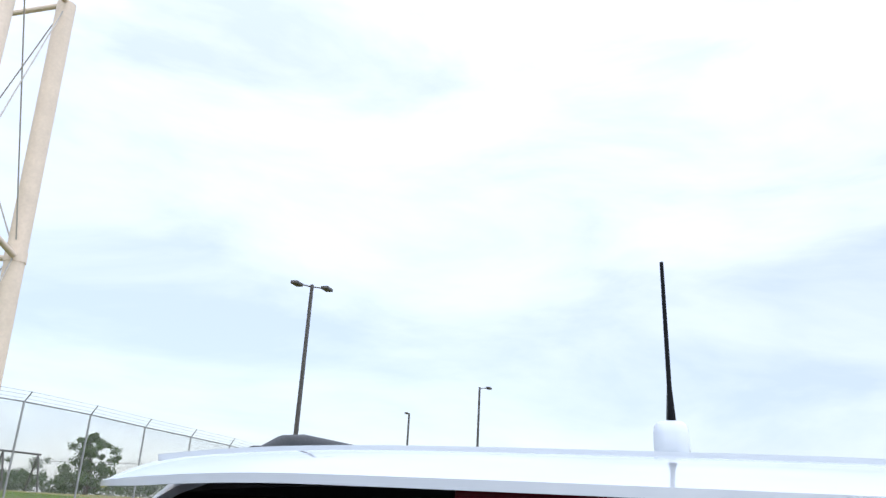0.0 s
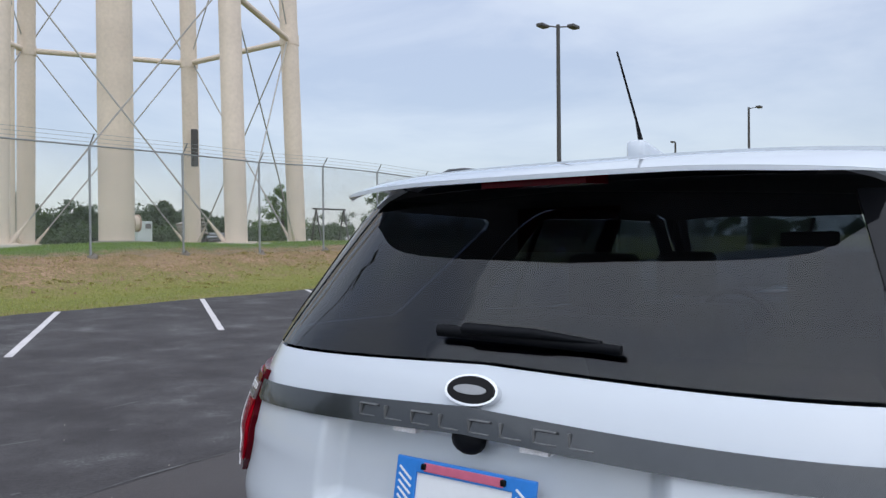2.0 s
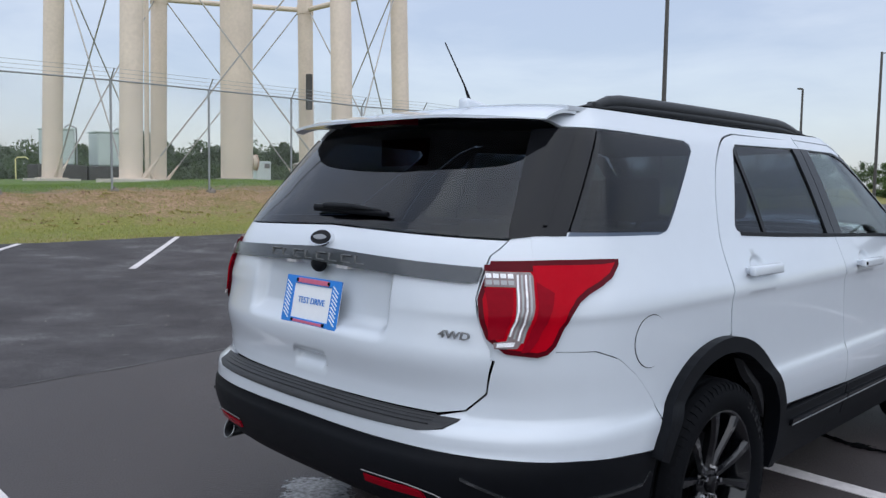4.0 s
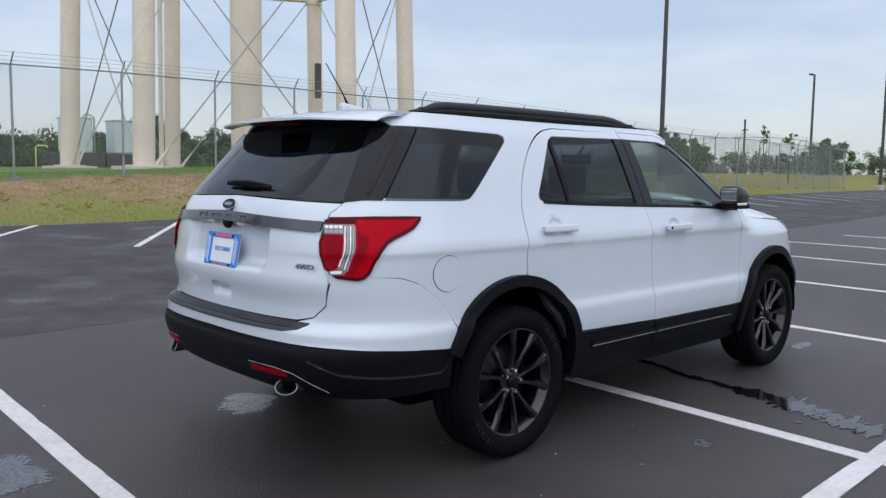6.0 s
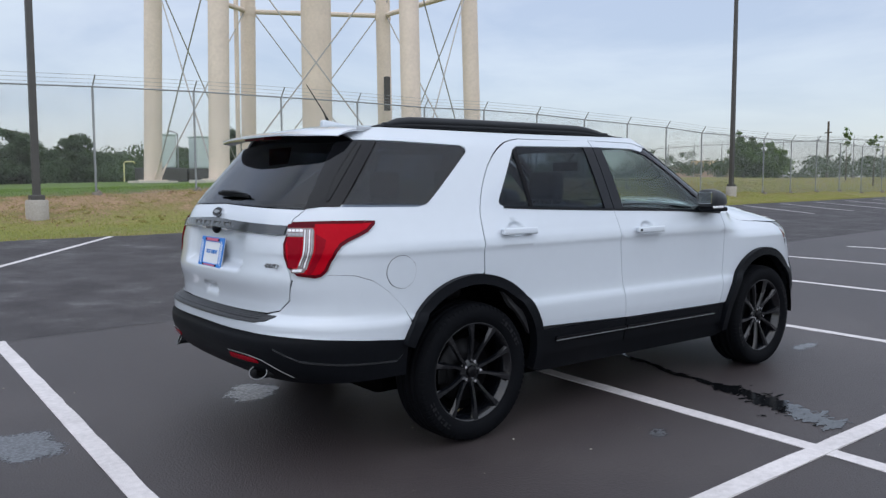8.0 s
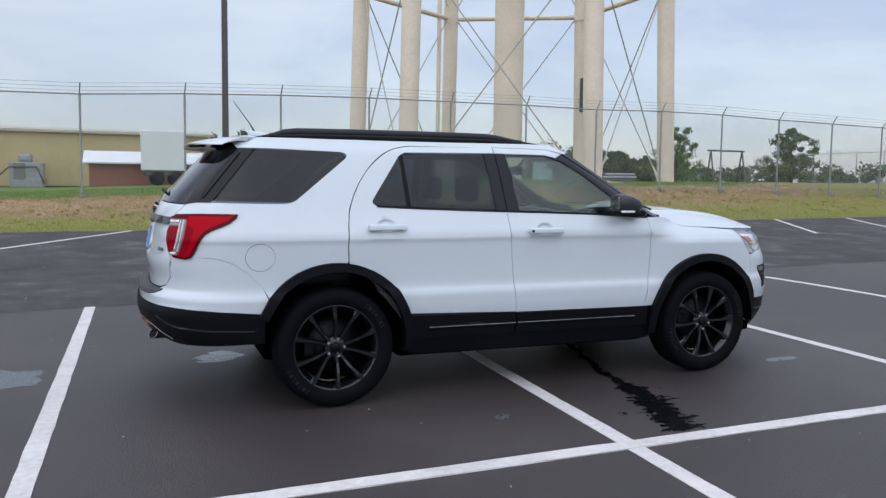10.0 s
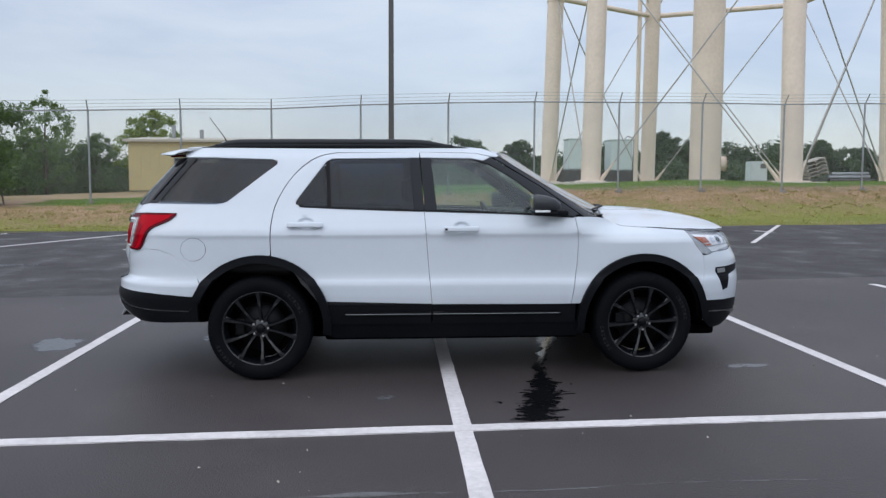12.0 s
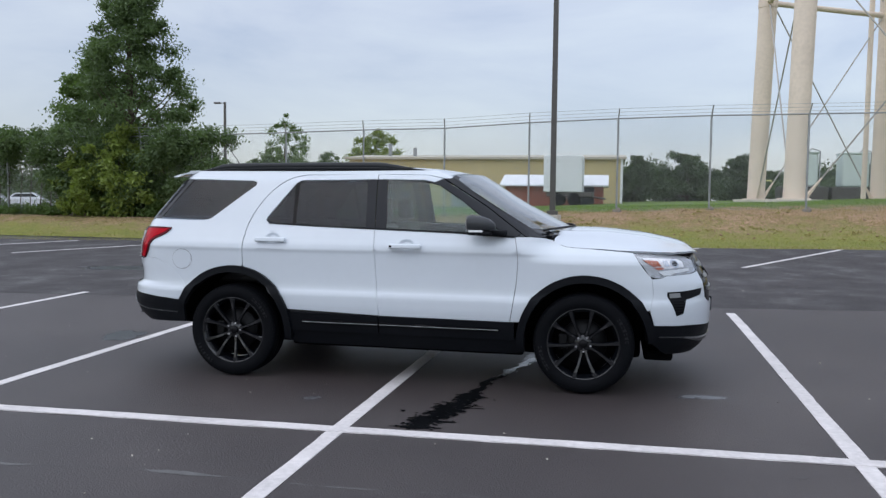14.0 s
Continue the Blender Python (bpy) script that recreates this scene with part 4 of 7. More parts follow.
tube("drawbar", [(1.4, 37.8, g + 0.55), (2.6, 37.8, g + 0.4)], 0.06, POLE_METAL, trailer, 6)

for x, y in ((15.6, 51.5), (18.9, 52.0)):
    g = land_z(x, y)
    tank = thing("storage_tank", "pale green storage tank on a black skid", "tank", "tanks behind the tower", (x, y, g))
    part("skid", box_bm(x - 1.5, y - 1.0, g, x + 1.5, y + 1.0, g + 0.95, 0.05), POLE_METAL, tank)
    bm = box_bm(x - 0.85, y - 0.85, g + 0.95, x + 0.85, y + 0.85, g + 3.2, 0.18, 3)
    part("body", bm, TANK, tank)
    part("lid", box_bm(x - 0.9, y - 0.9, g + 3.17, x + 0.9, y + 0.9, g + 3.28, 0.04), TANK, tank)
    tube("pipe", [(x + 0.9, y - 0.9, g + 0.9), (x + 0.9, y - 0.9, g + 3.3), (x + 0.4, y - 0.9, g + 3.5), (x + 0.2, y - 0.9, g + 3.3)], 0.05, GALV, tank, 6)
for x, y, h in ((25.4, 43.2, 1.35),):
    g = land_z(x, y)
    cab = thing("utility_cabinet", "pale grey electrical cabinet on a concrete pad", "cabinet", at=(x, y, g))
    part("pad", box_bm(x - 0.7, y - 0.6, g - 0.1, x + 0.7, y + 0.6, g + 0.12, 0.02), CONCRETE, cab)
    part("body", box_bm(x - 0.55, y - 0.4, g + 0.12, x + 0.55, y + 0.4, g + h, 0.03), TANK, cab)
    part("door", box_bm(x - 0.48, y - 0.43, g + 0.2, x - 0.02, y - 0.39, g + h - 0.1, 0.01), TANK, cab)
    part("vent", box_bm(x + 0.08, y - 0.43, g + h - 0.45, x + 0.46, y - 0.39, g + h - 0.15, 0.01), LOUVRE, cab)
g = land_z(30, 44)
stack = thing("pallet_stack", "tilted stack of weathered timber pallets", "pallets", at=(29.8, 44, g))
tilt = Matrix.Translation((29.1, 44, g + 0.30)) @ Matrix.Rotation(radians(-17), 4, "Y")
for k in range(5):
    bm = box_bm(0.0, -0.6, 0.24 * k, 1.45, 0.6, 0.24 * k + 0.05, 0.008)
    bmesh.ops.transform(bm, matrix=tilt, verts=bm.verts)
    part("deck", bm, WEATHERED, stack)
    for x in (0.02, 0.68, 1.34):
        bm = box_bm(x, -0.6, 0.24 * k - 0.12, x + 0.09, 0.6, 0.24 * k - 0.004, 0.006)
        bmesh.ops.transform(bm, matrix=tilt, verts=bm.verts)
        part("runner", bm, WEATHERED, stack)
part("prop", box_bm(29.1, 43.5, g - 0.05, 30.4, 44.5, g + 0.22, 0.02), POLE_METAL, stack)
pipes = thing("pipe_pile", "low pile of dark pipes on the grass", "pipes", at=(32.2, 44.2, g))
for k, (dy, dz) in enumerate(((-0.35, 0.13), (0.0, 0.13), (0.35, 0.13), (-0.18, 0.36), (0.18, 0.36), (0.0, 0.58))):
    tube("pipe", [(30.8 + 0.15 * (k % 3), 44.2 + dy, g + dz), (33.9 - 0.2 * (k % 2), 44.2 + dy, g + dz + 0.02)], 0.12, GALV if k in (3, 5) else POLE_METAL, pipes, 10)
g = land_z(39, 40.4)
swing = thing("swing_frame", "dark metal A-frame swing behind the fence", "swing", at=(39, 40.4, g))
for x in (37.5, 40.3):
    for q in (-0.9, 0.9):
        tube("leg", [(x + q * 0.45, 40.4 + q, g), (x, 40.4, g + 2.3)], 0.06, POLE_METAL, swing, 6)
tube("beam", [(37.2, 40.4, g + 2.3), (40.5, 40.4, g + 2.3)], 0.07, POLE_METAL, swing, 6)
g = land_z(12.7, 50)
stand = thing("yellow_post", "thin pale yellow standpipe with a bent-over top", "post", at=(12.7, 50, g))
tube("pipe", [(12.7, 50, g), (12.7, 50, g + 1.22), (12.8, 50, g + 1.34), (13.3, 50, g + 1.36), (13.42, 50, g + 1.24)], 0.042, material("yellow_paint", (0.58, 0.56, 0.24), rough=0.5), stand, 8)
g = land_z(98, 62)
shop = thing("far_building", "small pink-beige building with red roof far off", "building", at=(98, 62, g))
part("wall", box_bm(94, 60, g - 1.5, 101, 66, g + 1.5), material("beige_stucco", (0.5, 0.36, 0.28), rough=0.9), shop)
part("roof", box_bm(93.7, 59.7, g + 1.5, 101.3, 66.3, g + 1.8, 0.08), BRICK_RED, shop)
part("tower_block", box_bm(95, 61, g + 1.7, 98.5, 64, g + 2.7), material("cream_stucco", (0.6, 0.5, 0.3), rough=0.9), shop)


def parked_car(x, y, turn, mat, label):
    """A plain saloon, far off."""
    g = land_z(x, y)
    c = thing("parked_car", label, "car", "cars behind the trees", (x, y, g))
    prof = [(-2.2, 0.35), (-2.25, 0.75), (-1.9, 0.92), (-1.35, 0.98), (-0.75, 1.42), (0.45, 1.45), (1.15, 1.0), (2.0, 0.86), (2.25, 0.65), (2.2, 0.35)]
    m = Matrix.Translation((x, y, g)) @ Matrix.Rotation(turn, 4, "Z")
    v = [m @ Vector((a, s * (0.86 if b < 1.1 else 0.66), b)) for s in (-1, 1) for a, b in prof]
    n = len(prof)
    f = [tuple(range(n)), tuple(range(2 * n - 1, n - 1, -1))] + [(i, (i + 1) % n, n + (i + 1) % n, n + i)[::-1] for i in range(n)]
    put("body", mesh_of("body", v, f, mat, False), c)
    for s in (-1, 1):
        w = [m @ Vector((a, s * 0.80, b)) for a, b in ((-1.15, 1.02), (-0.7, 1.36), (0.4, 1.38), (0.95, 1.02))] + [m @ Vector((a, s * 0.70, b)) for a, b in ((-1.15, 1.02), (-0.7, 1.36), (0.4, 1.38), (0.95, 1.02))]
        put("side_window", mesh_of("side_window", w, [(0, 1, 2, 3), (7, 6, 5, 4), (0, 4, 5, 1), (1, 5, 6, 2), (2, 6, 7, 3), (3, 7, 4, 0)], DARK_GLASS, False), c)
        for a in (-1.4, 1.4):
            wheel_o = tube("wheel", [m @ Vector((a, s * 0.65, 0.33)), m @ Vector((a, s * 0.88, 0.33))], 0.33, RUBBER, c, 18)
            tube("hub", [m @ Vector((a, s * 0.86, 0.33)), m @ Vector((a, s * 0.895, 0.33))], 0.2, GREY_METAL, wheel_o, 14)


parked_car(-40.3, 45.0, 0.55, PAINT, "white saloon car parked beyond the trees")
parked_car(-44.2, 45.6, 0.55, PAINT, "white saloon car parked beyond the trees")


# ---------------------------------------------------------------- trees, hedge, woods, grass
def leaf_data(centres, radii, counts, size, rng, squash=0.8, shell=0.55):
    """Many small leaf blades round clump centres, denser towards each clump's skin."""
    C = np.repeat(np.array(centres, float), counts, axis=0)
    R = np.repeat(np.array(radii, float), counts)
    n = len(C)
    d = rng.normal(size=(n, 3))
    d /= np.linalg.norm(d, axis=1, keepdims=True)
    r = R * (shell + (1 - shell) * rng.random(n)) * (0.75 + 0.5 * rng.random(n))
    P = C + d * r[:, None] * np.array([1, 1, squash])
    a = rng.normal(size=(n, 3))
    a /= np.linalg.norm(a, axis=1, keepdims=True)
    b = np.cross(a, rng.normal(size=(n, 3)))
    b /= np.linalg.norm(b, axis=1, keepdims=True)
    s = (size * (0.6 + 0.8 * rng.random(n)))[:, None]
    V = np.stack([P - a * s, P + b * s * 0.45, P + a * s, P - b * s * 0.45], 1).reshape(-1, 3)
    F = np.arange(4 * n).reshape(-1, 4)
    return V, F


def leaf_mesh(name, V, F, mat):
    me = bpy.data.meshes.new(name)
    me.vertices.add(len(V))
    me.vertices.foreach_set("co", V.astype(np.float32).ravel())
    me.loops.add(F.size)
    me.loops.foreach_set("vertex_index", F.astype(np.int32).ravel())
    me.polygons.add(len(F))
    me.polygons.foreach_set("loop_start", np.arange(0, F.size, F.shape[1], dtype=np.int32))
    me.update(calc_edges=True)
    me.materials.append(mat)
    return me


def tree(name, x, y, h, spread, mat, seed, label, leaf=0.09, clumps=70, per=130, low=0.18, cone=0.6, trunk_r=0.16):
    """A tapered trunk with limbs, and a crown of leaf clumps at the limbs' ends."""
    g = land_z(x, y)
    rng = np.random.default_rng(seed)
    t = thing(name, label, "tree", at=(x, y, g))
    blocks = [tube_data([(x, y, g - 0.15), (x + 0.05 * h * rng.normal() * 0.2, y, g + h * 0.45), (x + 0.1 * rng.normal(), y + 0.1 * rng.normal(), g + h * 0.92)], [trunk_r, trunk_r * 0.62, trunk_r * 0.12], 9)]
    cs, rs = [], []
    for i in range(clumps):
        f = low + (1 - low) * (i + rng.random()) / clumps
        reach = spread * (1 - f) ** cone * (0.25 + 0.85 * rng.random()) if f < 0.98 else 0.1
        reach *= 0.55 + 0.45 * min(1.0, (f - low * 0.6) / 0.2)
        a = rng.random() * 2 * math.pi
        c = (x + reach * math.cos(a), y + reach * math.sin(a), g + h * f + 0.25 * rng.normal())
        cs.append(c)
        rs.append((0.32 + 0.50 * rng.random()) * (0.6 + 0.5 * (1 - f)) * (spread / 2.6) ** 0.8)
        if i % 3 == 0:
            z0 = g + h * max(0.12, f - 0.16)
            blocks.append(tube_data([(x, y, z0), (x + 0.5 * (c[0] - x), y + 0.5 * (c[1] - y), z0 + 0.35 * (c[2] - z0)), c], [trunk_r * 0.42 * (1.1 - f), trunk_r * 0.25 * (1.1 - f), 0.012], 5))
    v, f_ = join_data(blocks)
    put("trunk", mesh_of("trunk", v, f_, BARK), t)
    V, F = leaf_data(cs, rs, [per] * len(cs), leaf, rng, 0.8, 0.12)
    put("crown", leaf_mesh("crown", V, F, mat), t)
    return t


tree("large_tree", -15.2, 20.6, 9.3, 3.3, LEAF_DARK, 5, "tall dense dark green tree at the fence", 0.062, 230, 300, 0.10, 0.66, 0.2)
tree("large_tree", -17.6, 21.6, 6.2, 2.6, LEAF_MID, 6, "leafy green tree beside the fence", 0.075, 80, 290, 0.12, 0.55)
tree("bush_tree", -14.6, 18.8, 3.0, 1.7, LEAF_LIGHT, 7, "yellow-green shrub in front of a fence", 0.085, 60, 170, 0.05, 0.4, 0.05)
tree("bush_tree", -16.1, 18.9, 2.3, 1.2, LEAF_LIGHT, 17, "yellow-green shrub in front of a fence", 0.085, 50, 170, 0.05, 0.4, 0.05)
tree("small_tree", -29.5, 52.0, 5.4, 3.0, LEAF_DARK, 8, "rounded dark green tree behind the fence", 0.10, 80, 200, 0.05, 0.35)
tree("small_tree", -24.9, 57.5, 7.6, 3.4, LEAF_MID, 28, "tall airy tree behind the parked cars", 0.10, 80, 100, 0.16, 0.4)
tree("small_tree", -27.0, 58.5, 5.0, 3.0, LEAF_DARK, 29, "rounded dark green tree behind the parked cars", 0.10, 80, 190, 0.03, 0.35)
tree("small_tree", -21.8, 59.0, 4.4, 2.8, LEAF_DARK, 30, "rounded dark green tree behind the parked cars", 0.10, 80, 190, 0.03, 0.35)
tree("small_tree", -33.0, 54.0, 6.2, 3.2, LEAF_MID, 9, "rounded green tree behind the fence", 0.10, 80, 200, 0.12, 0.35)
tree("small_tree", -18.0, 62.0, 6.4, 3.6, LEAF_LIGHT, 10, "broad light green tree behind the yellow building", 0.10, 90, 220, 0.2, 0.35)
tree("small_tree", 35.6, 41.8, 3.7, 2.0, LEAF_MID, 12, "young airy tree in the field", 0.08, 60, 150, 0.08, 0.35)
tree("small_tree", 44.2, 39.6, 3.9, 2.3, LEAF_DARK, 13, "young airy tree in the field", 0.09, 60, 170, 0.06, 0.35)
tree("small_tree", 46.6, 26.2, 2.5, 1.6, LEAF_DARK, 14, "dark pine behind the fence", 0.07, 80, 220, 0.10, 0.35)
tree("small_tree", 47.2, 24.7, 1.9, 1.9, LEAF_MID, 15, "rounded green bush tree behind the fence", 0.08, 70, 240, 0.04, 0.3)
tree("small_tree", 78.5, 27.5, 3.0, 2.8, LEAF_DARK, 16, "dark green tree near the fence corner", 0.11, 70, 200, 0.04, 0.3)
tree("small_tree", 80.0, 21.0, 2.8, 2.6, LEAF_DARK, 18, "dark green tree near the fence corner", 0.11, 60, 200, 0.04, 0.3)
for k, (x, y) in enumerate(((53.4, 22.4), (54.2, 20.9))):
    tree("sapling", x, y, 3.2, 1.0, LEAF_MID, 20 + k, "thin sapling with a small tuft of leaves", 0.08, 9, 45, 0.84, 0.3, 0.055)

# dark rounded trees at the edge of the woods
for k, (x, y, h, spread) in enumerate(((3.2, 62, 2.4, 1.6), (5.0, 62, 4.3, 2.0), (9.3, 66, 4.7, 3.3), (14.4, 70, 4.5, 2.5), (18.0, 76, 3.1, 2.4), (22.8, 72, 2.9, 2.2), (29.6, 72, 5.7, 3.3), (33.0, 74, 4.5, 2.4), (39.0, 75, 3.9, 2.6), (43.1, 75, 4.6, 2.2), (48.0, 75, 5.0, 3.4), (52.6, 75, 4.2, 2.8), (57.5, 76, 3.6, 2.6))):
    tree("woodland_tree", x, y, h * 0.84, spread * 1.12, WOOD_LEAF, 200 + k, "rounded dark green tree at the edge of the woods", 0.12, 120, 170, 0.0, 0.42)

# vine-grown hedge over the fence
rng = np.random.default_rng(31)
cs, rs = [], []
for i in range(270):
    x = -27 + 16.5 * rng.random()
    z = (2.0 if x < -17.2 else 0.9) + (1.8 if x < -17.2 else 2.9) * rng.random() ** 0.7
    cs.append((x, FY + (0.5 if i % 5 < 2 else -0.45) + 0.2 * rng.normal(), z))
    rs.append(0.35 + 0.3 * rng.random())
hedge = thing("vine_hedge", "dark vines hanging over a chain-link fence", "hedge", at=(-18, FY + 0.5, 0.9))
V, F = leaf_data(cs, rs, [210] * len(cs), 0.065, rng, 0.8, 0.2)
put("leaves", leaf_mesh("leaves", V, F, LEAF_DARK), hedge)
stems = join_data([tube_data([(x, FY + 0.4, 0.6), (x + 0.2 * rng.normal(), FY + 0.5, 2.2), (x + 0.4 * rng.normal(), FY + 0.6, 3.7)], [0.03, 0.02, 0.008], 4) for x in np.linspace(-26.5, -11, 36)])
put("stems", mesh_of("stems", *stems, BARK), hedge)

rng = np.random.default_rng(35)
cs, rs = [], []
for i in range(300):
    x = -28.5 + 15.5 * rng.random()
    y = FY - 0.6 + 2.0 * rng.random()
    tall = 0.16 if -20.6 < x < -16.9 else 0.75
    cs.append((x, y, land_z(x, y) + 0.05 + tall * rng.random()))
    rs.append(0.16 + 0.16 * rng.random() + 0.1 * tall)
V, F = leaf_data(cs, rs, [150] * len(cs), 0.055, rng, 0.9, 0.2)
tagged(new("undergrowth", leaf_mesh("undergrowth", V, F, LEAF_MID)), "low green weeds below a fence", "weeds", kind="stuff")

# far woods all round; those off the front side are unseen, added for reflections
rng = np.random.default_rng(77)
cs, rs, cn = [], [], []
for i in range(540):
    az = radians(-75 + 360 * i / 540 + rng.normal() * 0.6)
    front_side = -70 < (math.degrees(az) + 180) % 360 - 180 < 100
    d = (82 + 36 * rng.random()) if front_side else 95 + 30 * rng.random()
    x, y = d * math.sin(az) + 10, d * math.cos(az) - 2
    hh = (3.4 + 2.9 * rng.random() ** 1.5) * (d / 95) * (0.72 if 46 < math.degrees(az) < 100 else 1.0)
    if 27 < math.degrees(az) < 82:
        d = 230 + 70 * rng.random()
        x, y, hh = d * math.sin(az) + 10, d * math.cos(az) - 2, 3.5 + 4.0 * rng.random()
    if -25 < x < 8 and y > 40 and y < 70:
        continue
    if -25 < math.degrees(az) < -4:
        hh = min(hh, 3.0)
    if -6 < math.degrees(az) < 27:
        hh = 2.1 + 1.4 * rng.random()
    hh *= 0.72 + 0.55 * smooth01_g(0.5 + 1.4 * noise.noise((math.degrees(az) * 0.22, 2.0, 5.0)))
    for k in range(9):
        f = rng.random() ** 0.8
        cs.append((x + (1 - 0.5 * f) * 2.3 * rng.normal() * 0.7, y + 1.6 * rng.normal(), land_z(x, min(y, 200)) + 0.4 + f * hh))
        rs.append(0.95 + 0.85 * rng.random())
        cn.append(190 if front_side else 50)
V, F = leaf_data(cs, rs, cn, 0.205, rng, 0.85, 0.3)
tagged(new("far_woods", leaf_mesh("far_woods", V, F, WOOD_LEAF)), "low dark green woods along the horizon", "trees", kind="stuff")
cs, rs, cn = [], [], []
for i in range(300):
    az = radians(-60 + 175 * rng.random())
    d = 62 + 24 * rng.random()
    x, y = d * math.sin(az), d * math.cos(az)
    if y < 24 or (-20 < x < 7 and y < 72):
        continue
    for k in range(3):
        cs.append((x + rng.normal(), y + rng.normal(), land_z(x, y) + 0.3 + 1.2 * rng.random()))
        rs.append(0.5 + 0.5 * rng.random())
        cn.append(90)
V, F = leaf_data(cs, rs, cn, 0.15, rng, 0.85, 0.4)
tagged(new("far_scrub", leaf_mesh("far_scrub", V, F, WOOD_LEAF)), "low green scrub in front of the woods", "bushes", kind="stuff")


def grass(name, count, x0, x1, depth_of, tall, mat, seed, label, soil):
    rng = np.random.default_rng(seed)
    pts = []
    while len(pts) < count:
        x = x0 + (x1 - x0) * rng.random()
        d = depth_of(rng)
        y = edge_y(x) + d
        if soil_at(x, y) == soil:
            pts.append((x, y, land_z(x, y) - 0.01))
    P = np.array(pts)
    n = len(P)
    a = rng.random(n) * 2 * math.pi
    w = (0.004 + 0.006 * rng.random(n))[:, None]
    h = tall * (0.5 + rng.random(n))
    across = np.stack([np.cos(a), np.sin(a), 0 * a], 1) * w
    lean = np.stack([rng.normal(size=n) * 0.4, rng.normal(size=n) * 0.4, np.ones(n)], 1) * h[:, None]
    V = np.stack([P - across, P + across, P + lean], 1).reshape(-1, 3)
    F = np.arange(3 * n).reshape(-1, 3)
    tagged(new(name, leaf_mesh(name, V, F, mat)), label, "grass", kind="stuff")


grass("grass", 70000, -28, 45, lambda r: 0.05 + 5 * r.random() ** 1.2, 0.055, BLADE, 41, "short green and yellowing grass on the bank", 0)
grass("green_grass", 60000, -28, 45, lambda r: 5.0 + 7 * r.random(), 0.06, BLADE_GREEN, 44, "fresh green grass along the fence", 2)
grass("dry_grass", 42000, -28, 45, lambda r: 0.6 + 5.5 * r.random(), 0.05, BLADE_DRY, 42, "dry straw-coloured grass tufts on bare soil", 1)
grass("dry_grass_fringe", 9000, -28, 45, lambda r: 0.02 + 0.6 * r.random(), 0.045, BLADE_DRY, 43, "thin straw-coloured grass along the asphalt edge", 0)
rng = np.random.default_rng(61)
cs, rs = [], []
for i in range(600):
    x = -14 + 48 * rng.random()
    d = 1.9 + 3.0 * rng.random()
    if noise.noise((x * 0.35, d * 0.9, 4.0)) < -0.05:
        continue
    y = edge_y(x) + d
    cs.append((x, y, land_z(x, y) + 0.01))
    rs.append(0.06 + 0.08 * rng.random())
V, F = leaf_data(cs, rs, [50] * len(cs), 0.028, rng, 0.3, 0.1)
tagged(new("bank_tussocks", leaf_mesh("bank_tussocks", V, F, TUSSOCK)), "small brownish grass tussocks on the bank", "grass", kind="stuff")
# stones and clods on the soil, grit on the asphalt
rng = np.random.default_rng(55)
blocks = []
for i in range(1300):
    x = -10 + 50 * rng.random()
    y = edge_y(x) + 2.2 + 3.0 * rng.random()
    z = land_z(x, y)
    r = 0.012 + 0.045 * rng.random() ** 3
    k = rng.normal(size=(6, 3)) * 0.25 + np.array([(1, 0, 0), (-1, 0, 0), (0, 1, 0), (0, -1, 0), (0, 0, 1), (0, 0, -0.6)])
    blocks.append(([tuple(np.array((x, y, z)) + r * q) for q in k], [(0, 2, 4), (2, 1, 4), (1, 3, 4), (3, 0, 4), (2, 0, 5), (1, 2, 5), (3, 1, 5), (0, 3, 5)]))
v, f = join_data(blocks)
tagged(new("soil_clods", mesh_of("soil_clods", v, f, SOIL, False)), "small clods and stones on the bank", "stones", kind="stuff")
blocks = []
for i in range(500):
    x, y = -7 + 18 * rng.random(), -4.6 + 12 * rng.random()
    r = 0.003 + 0.006 * rng.random() ** 3
    k = rng.normal(size=(6, 3)) * 0.25 + np.array([(1, 0, 0), (-1, 0, 0), (0, 1, 0), (0, -1, 0), (0, 0, 1), (0, 0, -0.6)])
    blocks.append(([tuple(np.array((x, y, lot_z(x, y) + r * 0.5)) + r * q) for q in k], [(0, 2, 4), (2, 1, 4), (1, 3, 4), (3, 0, 4), (2, 0, 5), (1, 2, 5), (3, 1, 5), (0, 3, 5)]))
v, f = join_data(blocks)
tagged(new("grit", mesh_of("grit", v, f, CONCRETE, False)), "scattered pale grit on the asphalt", "grit", kind="stuff")


# ---------------------------------------------------------------- the car
CR, CF, PR, PF = -0.35, 2.5, 3.2, 3.2
W = curve((0.28, 0.90), (0.42, 0.94), (0.54, 0.962), (0.62, 0.973), (0.68, 0.974), (0.705, 0.970), (0.74, 0.957), (0.80, 0.952), (0.95, 0.950), (1.03, 0.951), (1.055, 0.955), (1.075, 0.963), (1.10, 0.961), (1.16, 0.945), (1.22, 0.925), (1.29, 0.898), (1.40, 0.855), (1.55, 0.79), (1.64, 0.745), (1.70, 0.70), (1.76, 0.66))
XR = curve((0.28, -0.84), (0.384, -0.98), (0.43, -1.06), (0.48, -1.12), (0.54, -1.152), (0.60, -1.166), (0.63, -1.164), (0.665, -1.15), (0.705, -1.15), (0.722, -1.142), (0.735, -1.11), (0.752, -1.085), (0.80, -1.083), (0.905, -1.10), (1.05, -1.085), (1.20, -1.055), (1.26, -1.03), (1.31, -0.995), (1.45, -0.87), (1.63, -0.70), (1.70, -0.63))
